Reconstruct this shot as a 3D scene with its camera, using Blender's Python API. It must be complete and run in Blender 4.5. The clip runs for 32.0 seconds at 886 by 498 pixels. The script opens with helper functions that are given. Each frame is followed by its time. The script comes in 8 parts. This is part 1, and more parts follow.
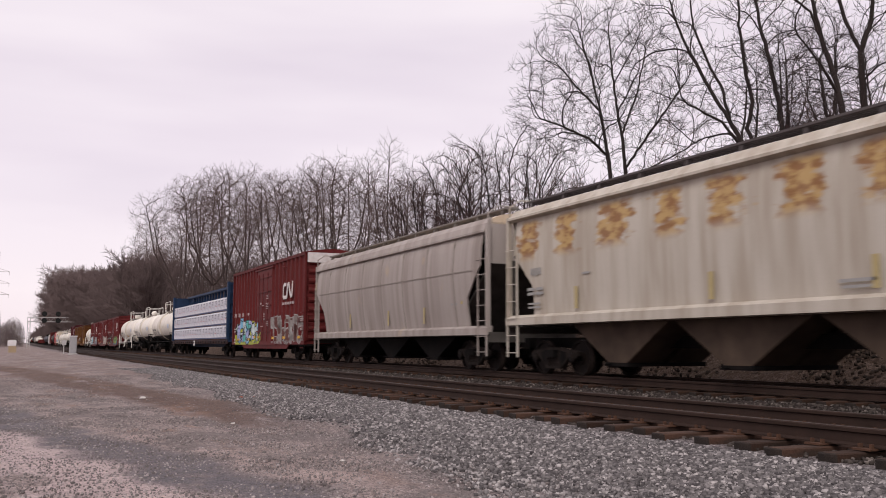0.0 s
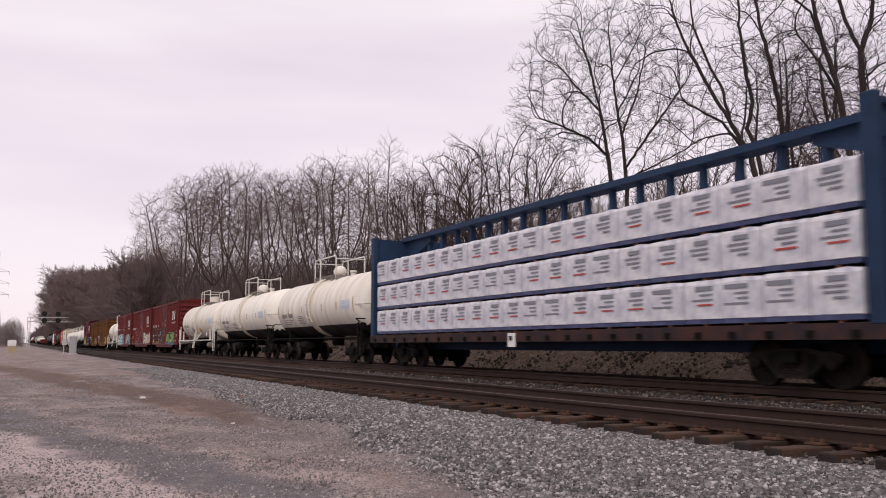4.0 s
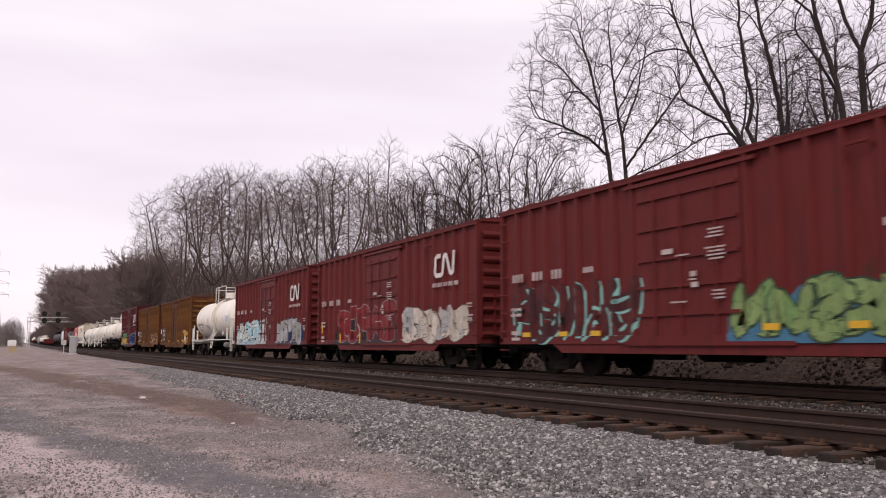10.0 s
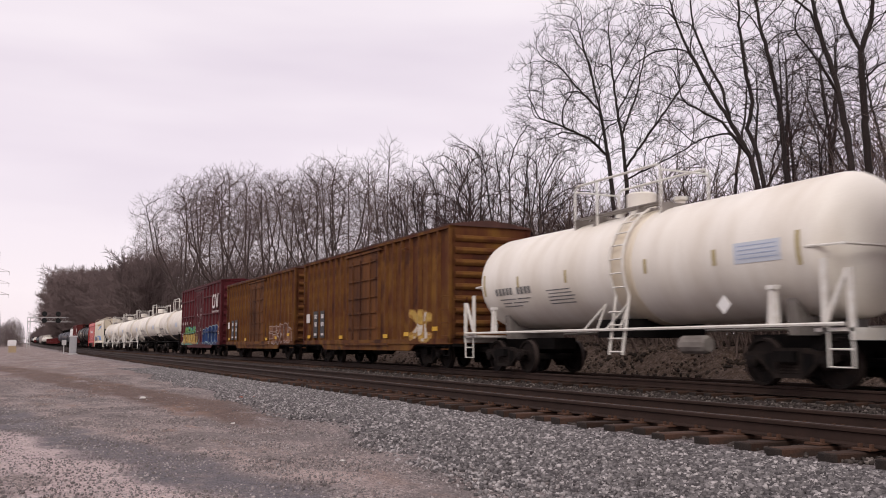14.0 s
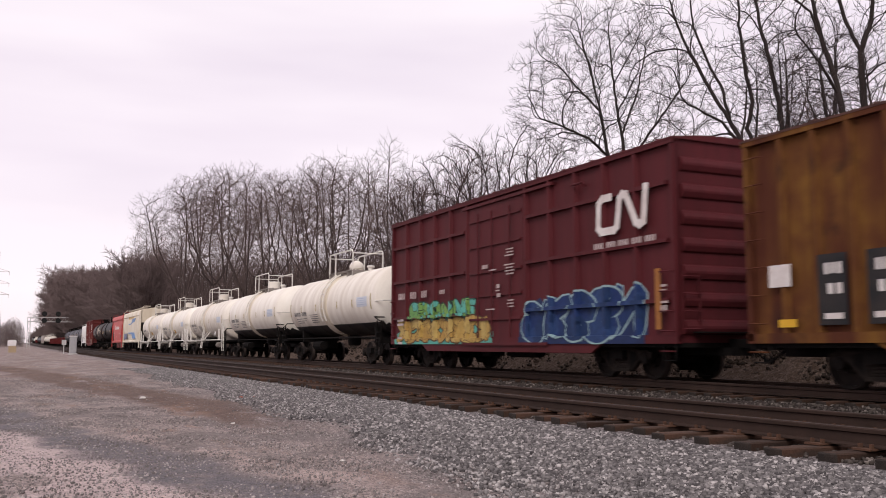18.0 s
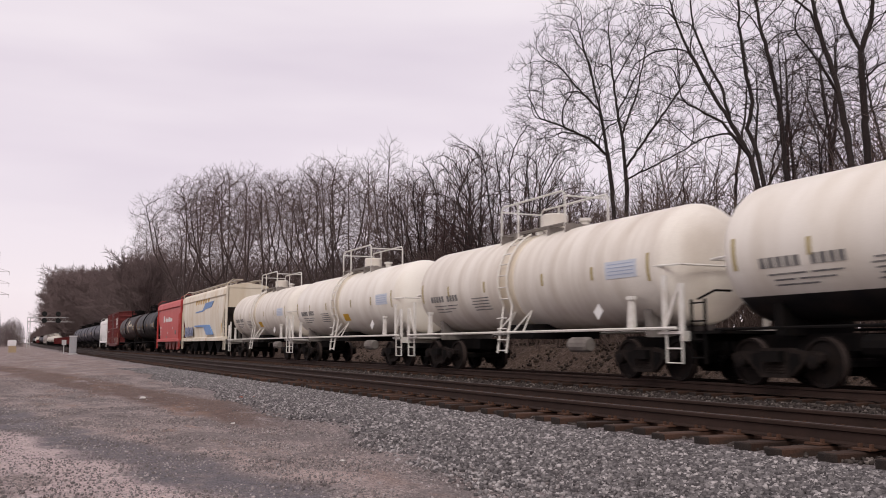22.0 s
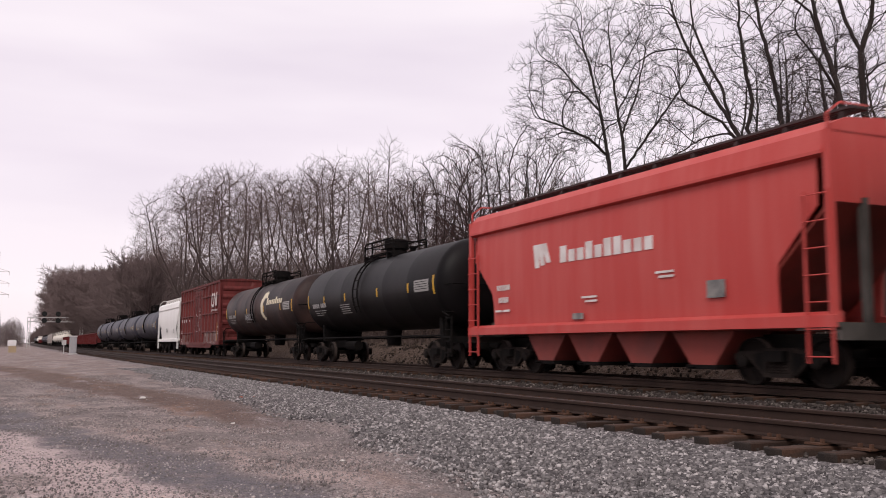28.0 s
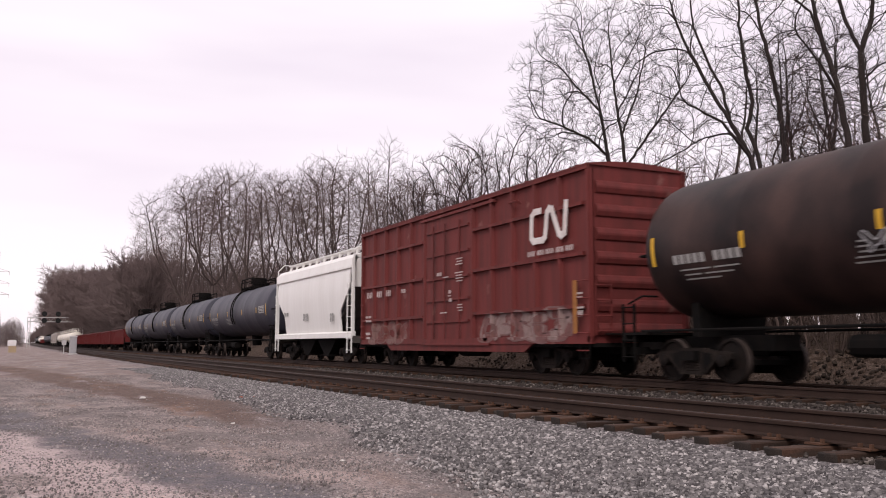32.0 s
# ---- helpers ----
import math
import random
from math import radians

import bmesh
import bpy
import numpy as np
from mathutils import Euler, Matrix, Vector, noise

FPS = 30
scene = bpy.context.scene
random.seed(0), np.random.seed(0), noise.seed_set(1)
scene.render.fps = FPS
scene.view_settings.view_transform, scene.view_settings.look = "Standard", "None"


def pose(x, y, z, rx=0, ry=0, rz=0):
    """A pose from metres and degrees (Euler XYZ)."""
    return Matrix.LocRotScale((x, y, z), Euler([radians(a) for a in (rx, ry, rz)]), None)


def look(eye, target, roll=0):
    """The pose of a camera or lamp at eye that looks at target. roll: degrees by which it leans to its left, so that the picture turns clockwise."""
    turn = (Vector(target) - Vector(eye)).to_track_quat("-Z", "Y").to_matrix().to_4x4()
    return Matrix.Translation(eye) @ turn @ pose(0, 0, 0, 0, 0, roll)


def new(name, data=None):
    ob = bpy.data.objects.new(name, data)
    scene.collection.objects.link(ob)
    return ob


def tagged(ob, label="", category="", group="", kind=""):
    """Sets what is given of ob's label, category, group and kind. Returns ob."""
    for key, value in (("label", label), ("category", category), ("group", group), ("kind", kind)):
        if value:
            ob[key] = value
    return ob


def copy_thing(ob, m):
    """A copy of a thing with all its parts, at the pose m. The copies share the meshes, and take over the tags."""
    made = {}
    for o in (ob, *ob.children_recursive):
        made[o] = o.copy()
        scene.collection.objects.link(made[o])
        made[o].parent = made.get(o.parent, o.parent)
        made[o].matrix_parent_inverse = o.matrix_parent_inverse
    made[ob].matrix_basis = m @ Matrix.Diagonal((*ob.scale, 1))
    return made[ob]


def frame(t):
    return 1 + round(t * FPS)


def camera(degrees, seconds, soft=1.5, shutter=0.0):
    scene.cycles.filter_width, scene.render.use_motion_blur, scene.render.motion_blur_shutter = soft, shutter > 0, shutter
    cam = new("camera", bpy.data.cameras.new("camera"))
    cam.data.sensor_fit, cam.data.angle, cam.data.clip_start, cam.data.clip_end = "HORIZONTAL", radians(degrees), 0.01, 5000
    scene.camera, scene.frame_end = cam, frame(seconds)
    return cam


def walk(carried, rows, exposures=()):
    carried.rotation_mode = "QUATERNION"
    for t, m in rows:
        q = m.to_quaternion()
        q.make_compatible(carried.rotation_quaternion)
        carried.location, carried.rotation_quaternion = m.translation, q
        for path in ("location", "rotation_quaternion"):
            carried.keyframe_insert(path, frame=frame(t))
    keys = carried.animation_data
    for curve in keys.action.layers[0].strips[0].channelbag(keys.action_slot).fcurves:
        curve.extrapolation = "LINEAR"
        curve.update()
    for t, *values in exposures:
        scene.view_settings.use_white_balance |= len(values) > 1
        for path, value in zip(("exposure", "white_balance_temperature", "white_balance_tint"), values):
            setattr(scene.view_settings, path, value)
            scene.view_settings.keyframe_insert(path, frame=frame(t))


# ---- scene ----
# One long freight train rolls past a fixed camera beside a double track under an overcast winter sky.
# World: y runs along the track (the train comes towards -y), x to the train's side, z = 0 at the top of the rails.
cam = camera(52.21, 32.0, soft=0.95, shutter=0.32)
EYE = Vector((0.0, 0.0, 0.71))
PSI, TILT = radians(25.158), radians(6.277)
VIEW = Vector((math.sin(PSI) * math.cos(TILT), math.cos(PSI) * math.cos(TILT), math.sin(TILT)))
walk(cam, [(0.0, look(EYE, EYE + VIEW)), (32.0, look(EYE, EYE + VIEW))],
     [(0, 0.06), (3, 0.1), (5, 0.0), (7, -0.02), (9, 0.1), (10.5, 0.2), (12, 0.2), (13, 0.13), (14.5, 0.06), (17, 0.2), (18.5, 0.18), (20, 0.0), (22, -0.03), (25, -0.02), (27.5, 0.1), (29, 0.22), (30, 0.3), (31, 0.3), (32, 0.27)])

# ------------------------------------------------------------------ light
world = bpy.data.worlds.new("overcast_sky")
scene.world = world
world.use_nodes = True
wn, wl = world.node_tree.nodes, world.node_tree.links
wn.clear()
w_out = wn.new("ShaderNodeOutputWorld")
w_bg = wn.new("ShaderNodeBackground")
w_sky = wn.new("ShaderNodeTexSky")
w_sky.sky_type, w_sky.sun_disc = "NISHITA", False
w_sky.sun_elevation, w_sky.sun_rotation = radians(38), radians(215)
w_scale = wn.new("ShaderNodeVectorMath")
w_scale.operation = "SCALE"
w_scale.inputs["Scale"].default_value = 0.09
w_tc = wn.new("ShaderNodeTexCoord")
w_map = wn.new("ShaderNodeMapping")
w_map.inputs["Scale"].default_value = (1.0, 1.0, 5.5)
w_noise = wn.new("ShaderNodeTexNoise")
w_noise.inputs["Scale"].default_value = 1.5
w_noise.inputs["Detail"].default_value = 4
w_noise.inputs["Roughness"].default_value = 0.45
w_ramp = wn.new("ShaderNodeValToRGB")
w_ramp.color_ramp.elements[0].position, w_ramp.color_ramp.elements[0].color = 0.3, (0.79, 0.69, 0.785, 1)
w_ramp.color_ramp.elements[1].position, w_ramp.color_ramp.elements[1].color = 0.62, (0.985, 0.885, 0.945, 1)
w_mix = wn.new("ShaderNodeMix")
w_mix.data_type = "RGBA"
w_mix.inputs["Factor"].default_value = 0.9
wl.new(w_sky.outputs[0], w_scale.inputs[0])
wl.new(w_tc.outputs["Generated"], w_map.inputs[0])
wl.new(w_map.outputs[0], w_noise.inputs["Vector"])
wl.new(w_noise.outputs["Fac"], w_ramp.inputs[0])
wl.new(w_scale.outputs[0], w_mix.inputs[6])
w_sep = wn.new("ShaderNodeSeparateXYZ")
wl.new(w_tc.outputs["Generated"], w_sep.inputs[0])
w_wave = wn.new("ShaderNodeMath")
w_wave.operation = "MULTIPLY_ADD"
w_wave.inputs[1].default_value = 0.09
wl.new(w_noise.outputs["Fac"], w_wave.inputs[0])
wl.new(w_sep.outputs["Z"], w_wave.inputs[2])
w_layer = wn.new("ShaderNodeValToRGB")
e = w_layer.color_ramp.elements
e[0].position, e[0].color = 0.10, (1.03, 1.0, 0.985, 1)
e[1].position, e[1].color = 0.42, (1.05, 1.06, 1.035, 1)
for at, tone in ((0.21, (0.96, 0.945, 0.955, 1)), (0.25, (0.965, 0.95, 0.96, 1))):
    e.new(at).color = tone
wl.new(w_wave.outputs[0], w_layer.inputs[0])
w_mul = wn.new("ShaderNodeMix")
w_mul.data_type, w_mul.blend_type = "RGBA", "MULTIPLY"
w_mul.inputs["Factor"].default_value = 1.0
wl.new(w_ramp.outputs[0], w_mul.inputs[6])
wl.new(w_layer.outputs[0], w_mul.inputs[7])
wl.new(w_mul.outputs[2], w_mix.inputs[7])
wl.new(w_mix.outputs[2], w_bg.inputs["Color"])
w_bg.inputs["Strength"].default_value = 1.0
wl.new(w_bg.outputs[0], w_out.inputs[0])
sun = new("sun", bpy.data.lights.new("sun", "SUN"))
sun.data.energy, sun.data.angle, sun.data.color = 1.6, radians(25), (1.0, 0.95, 0.9)
sun.matrix_world = look((-30, -20, 40), (0, 15, 0))

# ------------------------------------------------------------------ materials


def material(name, base, rough=0.6, metal=0.0, second=None, scale=2.0, amount=0.5, stretch=(1, 1, 1), third=None, fine=30.0,
             fine_amount=0.25, bump=0.1, bump_scale=40.0, spots=None, spot_scale=3.0, spot_at=0.6, per_piece=0.0, spec=0.22):
    """A surface: a base colour, stains of a second, fine grain of a third, spots, and relief."""
    m = bpy.data.materials.new(name)
    m.use_nodes = True
    n, l = m.node_tree.nodes, m.node_tree.links
    b = n["Principled BSDF"]
    b.inputs["Roughness"].default_value = rough
    b.inputs["Metallic"].default_value = metal
    b.inputs["Specular IOR Level"].default_value = spec
    tc = n.new("ShaderNodeTexCoord")
    mp = n.new("ShaderNodeMapping")
    mp.inputs["Scale"].default_value = stretch
    l.new(tc.outputs["Object"], mp.inputs[0])

    def grain(sc, detail, low, high, vec):
        t = n.new("ShaderNodeTexNoise")
        t.inputs["Scale"].default_value, t.inputs["Detail"].default_value = sc, detail
        l.new(vec, t.inputs["Vector"])
        r = n.new("ShaderNodeMapRange")
        r.inputs["From Min"].default_value, r.inputs["From Max"].default_value = low, high
        l.new(t.outputs["Fac"], r.inputs["Value"])
        return r.outputs[0]

    def blend(fac, strength, a, col):
        k = n.new("ShaderNodeMath")
        k.operation = "MULTIPLY"
        l.new(fac, k.inputs[0])
        k.inputs[1].default_value = strength
        x = n.new("ShaderNodeMix")
        x.data_type = "RGBA"
        l.new(k.outputs[0], x.inputs["Factor"])
        l.new(a, x.inputs[6])
        x.inputs[7].default_value = (*col, 1)
        return x.outputs[2]

    rgb = n.new("ShaderNodeRGB")
    rgb.outputs[0].default_value = (*base, 1)
    col = rgb.outputs[0]
    if second:
        col = blend(grain(scale, 5, 0.38, 0.66, mp.outputs[0]), amount, col, second)
    g = grain(fine, 6, 0.35, 0.7, tc.outputs["Object"])
    dark = third or tuple(c * 0.55 for c in base)
    col = blend(g, fine_amount, col, dark)
    if spots:
        col = blend(grain(spot_scale, 6, spot_at, spot_at + 0.1, tc.outputs["Object"]), 0.9, col, spots)
    if per_piece:
        oi = n.new("ShaderNodeObjectInfo")
        hs = n.new("ShaderNodeHueSaturation")
        mr = n.new("ShaderNodeMapRange")
        mr.inputs["To Min"].default_value, mr.inputs["To Max"].default_value = 1 - per_piece, 1 + per_piece
        l.new(oi.outputs["Random"], mr.inputs["Value"])
        l.new(mr.outputs[0], hs.inputs["Value"])
        l.new(col, hs.inputs["Color"])
        col = hs.outputs[0]
    l.new(col, b.inputs["Base Color"])
    if bump:
        t = n.new("ShaderNodeTexNoise")
        t.inputs["Scale"].default_value, t.inputs["Detail"].default_value = bump_scale, 5
        l.new(tc.outputs["Object"], t.inputs["Vector"])
        bp = n.new("ShaderNodeBump")
        bp.inputs["Strength"].default_value, bp.inputs["Distance"].default_value = bump, 0.02
        l.new(t.outputs["Fac"], bp.inputs["Height"])
        l.new(bp.outputs[0], b.inputs["Normal"])
    return m


def island_material(name, a, b_col, rough=0.9, scale=25.0):
    """Loose pieces of one mesh, each with a tone of its own."""
    m = bpy.data.materials.new(name)
    m.use_nodes = True
    n, l = m.node_tree.nodes, m.node_tree.links
    b = n["Principled BSDF"]
    b.inputs["Roughness"].default_value = rough
    b.inputs["Specular IOR Level"].default_value = 0.25
    geo = n.new("ShaderNodeNewGeometry")
    ramp = n.new("ShaderNodeValToRGB")
    e = ramp.color_ramp.elements
    e[0].color, e[1].color = (*a, 1), (*b_col, 1)
    mid = e.new(0.75)
    mid.color = (*[0.65 * p + 0.35 * q for p, q in zip(a, b_col)], 1)
    l.new(geo.outputs["Random Per Island"], ramp.inputs[0])
    tc = n.new("ShaderNodeTexCoord")
    t = n.new("ShaderNodeTexNoise")
    t.inputs["Scale"].default_value = scale
    l.new(tc.outputs["Object"], t.inputs["Vector"])
    x = n.new("ShaderNodeMix")
    x.data_type, x.blend_type = "RGBA", "MULTIPLY"
    x.inputs["Factor"].default_value = 0.4
    l.new(ramp.outputs[0], x.inputs[6])
    l.new(t.outputs["Fac"], x.inputs[7])
    l.new(x.outputs[2], b.inputs["Base Color"])
    return m


STREAK = (3.0, 3.0, 0.35)
M_RED = material("oxide_red_paint", (0.122, 0.018, 0.018), 0.62, spec=0.14, second=(0.072, 0.014, 0.013), scale=1.4, amount=0.6, stretch=STREAK,
                 spots=(0.06, 0.022, 0.014), spot_scale=2.2, spot_at=0.64)
M_RED2 = material("faded_red_paint", (0.14, 0.029, 0.027), 0.62, spec=0.14, second=(0.065, 0.02, 0.018), scale=1.2, amount=0.6, stretch=STREAK,
                  spots=(0.2, 0.09, 0.08), spot_scale=1.7, spot_at=0.66)
M_MAROON = material("maroon_paint", (0.084, 0.0145, 0.018), 0.6, spec=0.12, second=(0.05, 0.011, 0.013), scale=1.0, amount=0.5, stretch=STREAK)
M_ROOF = material("galvanised_roof", (0.10, 0.06, 0.06), 0.5, 0.3, second=(0.07, 0.025, 0.022), scale=1.5, amount=0.7)
M_YELLOW = material("rusty_yellow_paint", (0.165, 0.078, 0.018), 0.75, spec=0.1, second=(0.068, 0.021, 0.012), scale=1.0, amount=1.0, stretch=(1.0, 1.7, 0.22), fine=1.7, fine_amount=0.85, third=(0.07, 0.021, 0.012), spots=(0.04, 0.016, 0.011), spot_scale=0.9, spot_at=0.58)
M_YELLOWDK = material("rusted_door_paint", (0.13, 0.05, 0.015), 0.75, spec=0.12, second=(0.04, 0.015, 0.01), scale=0.8, amount=1.0, stretch=STREAK)
M_WHITE = material("white_tank_paint", (0.77, 0.725, 0.655), 0.42, second=(0.58, 0.51, 0.42), scale=0.8, amount=0.6, stretch=(0.6, 1.6, 0.5), fine_amount=0.12, bump=0.03)
M_WHITE2 = material("dirty_white_paint", (0.73, 0.68, 0.61), 0.48, second=(0.46, 0.385, 0.31), scale=0.9, amount=0.6, stretch=(0.6, 2.2, 0.4), fine_amount=0.18, bump=0.03)
M_BLACKBAND = material("black_tank_band", (0.012, 0.012, 0.014), 0.5, second=(0.045, 0.035, 0.03), scale=1.5, amount=0.6)
M_BLACK = material("black_tank_paint", (0.005, 0.0045, 0.005), 0.45, spec=0.09, second=(0.014, 0.011, 0.011), scale=0.9, amount=0.6, stretch=(0.6, 1.4, 0.5))
M_BLACK2 = material("browned_black_paint", (0.014, 0.009, 0.009), 0.5, spec=0.14, second=(0.062, 0.034, 0.029), scale=0.8, amount=0.8, stretch=(0.6, 1.0, 0.8))
M_SLATE = material("weathered_slate_paint", (0.03, 0.03, 0.042), 0.5, second=(0.07, 0.063, 0.08), scale=0.7, amount=0.7, stretch=(0.6, 1.4, 0.5))
M_GREY = material("light_grey_hopper_paint", (0.36, 0.315, 0.29), 0.6, spec=0.12, second=(0.24, 0.20, 0.178), scale=1.2, amount=0.9, stretch=(1.0, 2.2, 0.10), spots=(0.40, 0.31, 0.22), spot_scale=0.9, spot_at=0.66, fine_amount=0.15, bump=0.05)
M_CREAM = material("cream_hopper_paint", (0.49, 0.445, 0.385), 0.6, spec=0.12, second=(0.33, 0.275, 0.215), scale=1.1, amount=0.75, stretch=STREAK, fine_amount=0.12, bump=0.05)
M_CREAM2 = material("off_white_hopper_paint", (0.69, 0.635, 0.54), 0.55, spec=0.15, second=(0.52, 0.40, 0.25), scale=1.0, amount=0.6, stretch=(1.0, 1.6, 0.2), fine_amount=0.1, bump=0.04, spots=(0.50, 0.30, 0.10), spot_scale=0.8, spot_at=0.64)
M_CLEAN = material("white_hopper_paint", (0.72, 0.70, 0.68), 0.45, second=(0.6, 0.57, 0.54), scale=0.8, amount=0.4, stretch=STREAK, fine_amount=0.1, bump=0.03)
M_ORANGE = material("salmon_red_paint", (0.43, 0.052, 0.046), 0.5, second=(0.50, 0.115, 0.10), scale=0.8, amount=0.4, stretch=STREAK, fine_amount=0.12, bump=0.04)
M_ORANGEDK = material("dusty_red_paint", (0.26, 0.05, 0.04), 0.6, second=(0.14, 0.04, 0.035), scale=1.2, amount=0.7)
M_BLUE = material("blue_flatcar_paint", (0.018, 0.036, 0.078), 0.6, spec=0.12, second=(0.011, 0.022, 0.045), scale=1.2, amount=0.6)
M_DARK = material("grimy_running_gear", (0.006, 0.0055, 0.0055), 0.9, spec=0.08, second=(0.012, 0.009, 0.008), scale=5.0, amount=0.7)
M_WHEEL = material("worn_wheel_steel", (0.010, 0.008, 0.0075), 0.75, 0.1, spec=0.1, second=(0.024, 0.016, 0.013), scale=6.0, amount=0.6)
M_TREAD = material("dull_rail_top", (0.06, 0.045, 0.04), 0.6, 0.25, second=(0.035, 0.024, 0.02), scale=4.0, amount=0.5)
M_RAILSIDE = material("rusty_rail", (0.036, 0.02, 0.015), 0.8, second=(0.02, 0.012, 0.009), scale=3.0, amount=0.6, bump=0.1)
M_TIE = material("creosoted_timber", (0.036, 0.023, 0.018), 0.85, second=(0.085, 0.04, 0.024), scale=3.0, amount=0.7, stretch=(0.6, 5, 5), fine=60, bump=0.5, bump_scale=35, per_piece=0.45)
M_TIEEND = material("dark_tie_end", (0.022, 0.017, 0.015), 0.9, second=(0.04, 0.028, 0.022), scale=9.0, amount=0.6, bump=0.5, bump_scale=60)
M_PLATE = material("rusty_tie_plate", (0.085, 0.042, 0.026), 0.85, second=(0.05, 0.028, 0.02), scale=8.0, amount=0.6)
M_MARKY = material("yellow_reflector", (0.62, 0.36, 0.03), 0.5, second=(0.5, 0.27, 0.02), scale=6, amount=0.5)
M_MARKT = material("tan_reflector", (0.42, 0.34, 0.17), 0.55, second=(0.36, 0.28, 0.13), scale=6, amount=0.5)
M_LETTER_W = material("white_lettering", (0.66, 0.62, 0.6), 0.6, second=(0.45, 0.36, 0.34), scale=3, amount=0.6)
M_STENCIL = material("worn_white_stencil", (0.46, 0.39, 0.38), 0.65, second=(0.26, 0.17, 0.16), scale=3, amount=0.7)
M_LETTER_B = material("dark_lettering", (0.13, 0.125, 0.125), 0.6, second=(0.36, 0.34, 0.31), scale=4, amount=0.6)
M_LETTER_G = material("grey_lettering", (0.3, 0.29, 0.28), 0.6)
M_RAILW = material("white_handrail_paint", (0.7, 0.67, 0.62), 0.5, second=(0.5, 0.44, 0.38), scale=5, amount=0.5)


# ------------------------------------------------------------------ mesh helpers


def mesh_from(name, bm, mats):
    me = bpy.data.meshes.new(name)
    bm.to_mesh(me)
    bm.free()
    for m in mats if isinstance(mats, (list, tuple)) else [mats]:
        me.materials.append(m)
    return me


def smooth(me, angle=40):
    for p in me.polygons:
        p.use_smooth = True
    me.set_sharp_from_angle(angle=radians(angle))
    return me


def loose_pieces(bm):
    """Cut a bmesh into one bmesh for each connected piece."""
    left, out = set(bm.verts), []
    while left:
        todo = [min(left, key=lambda v: v.co.y)]
        seen = {todo[0]}
        while todo:
            for e in todo.pop().link_edges:
                for v in e.verts:
                    if v not in seen:
                        seen.add(v)
                        todo.append(v)
        left -= seen
        piece = bmesh.new()
        to = {v: piece.verts.new(v.co) for v in seen}
        for f in {f for v in seen for f in v.link_faces}:
            piece.faces.new([to[v] for v in f.verts])
        out.append(piece)
    bm.free()
    return out


def part(name, bm, mats, parent, label="", at=None, smooth_angle=0):
    """One mesh object under a thing or a part; bm may be a ready mesh that several parts share."""
    if name == "stencilling" and not isinstance(bm, bpy.types.Mesh):
        for piece in loose_pieces(bm):
            last = part("stencil_mark", piece, mats, parent, label)
        return last
    me = bm if isinstance(bm, bpy.types.Mesh) else mesh_from(name, bm, mats)
    if smooth_angle:
        smooth(me, smooth_angle)
    ob = new(name, me)
    ob.parent = parent
    if at is not None:
        ob.matrix_basis = at
    if label:
        tagged(ob, label)
    return ob


def bx(bm, x0, x1, y0, y1, z0, z1, mi=0):
    v = [bm.verts.new((x, y, z)) for x in (x0, x1) for y in (y0, y1) for z in (z0, z1)]
    for q in ((0, 1, 3, 2), (4, 6, 7, 5), (0, 4, 5, 1), (2, 3, 7, 6), (0, 2, 6, 4), (1, 5, 7, 3)):
        bm.faces.new([v[i] for i in q]).material_index = mi
    return v


def boxmesh(name, sx, sy, sz, mats, bevel=0.0):
    bm = bmesh.new()
    bx(bm, -sx / 2, sx / 2, -sy / 2, sy / 2, -sz / 2, sz / 2)
    if bevel:
        bmesh.ops.bevel(bm, geom=bm.edges[:], offset=bevel, segments=1, affect="EDGES")
    return mesh_from(name, bm, mats)


def prism(bm, poly, axis, a, b, mi=0):
    """Extrude a polygon of (p, q) along an axis from a to b; for x: (y, z), y: (x, z), z: (x, y)."""
    def at(p, q, d):
        return {"x": (d, p, q), "y": (p, d, q), "z": (p, q, d)}[axis]
    lo = [bm.verts.new(at(p, q, a)) for p, q in poly]
    hi = [bm.verts.new(at(p, q, b)) for p, q in poly]
    bm.faces.new(lo).material_index = mi
    bm.faces.new(hi[::-1]).material_index = mi
    n = len(poly)
    for i in range(n):
        bm.faces.new((lo[i], hi[i], hi[(i + 1) % n], lo[(i + 1) % n])).material_index = mi
    bmesh.ops.recalc_face_normals(bm, faces=bm.faces[:])


def tube(bm, pts, r, n=6, mi=0, closed=True):
    """A round bar along a line of points; r: one radius or one a point."""
    pts = [Vector(p) for p in pts]
    rs = [r] * len(pts) if not isinstance(r, (list, tuple)) else r
    rings = []
    up = None
    for i, p in enumerate(pts):
        d = (pts[min(i + 1, len(pts) - 1)] - pts[max(i - 1, 0)]).normalized()
        if up is None:
            up = d.orthogonal().normalized()
        up = (up - d * up.dot(d)).normalized()
        side = d.cross(up)
        rings.append([bm.verts.new(p + (up * math.cos(a) + side * math.sin(a)) * rs[i]) for a in [2 * math.pi * k / n for k in range(n)]])
    for a, b in zip(rings, rings[1:]):
        for k in range(n):
            bm.faces.new((a[k], a[(k + 1) % n], b[(k + 1) % n], b[k])).material_index = mi
    if closed:
        bm.faces.new(rings[0][::-1]).material_index = mi
        bm.faces.new(rings[-1]).material_index = mi


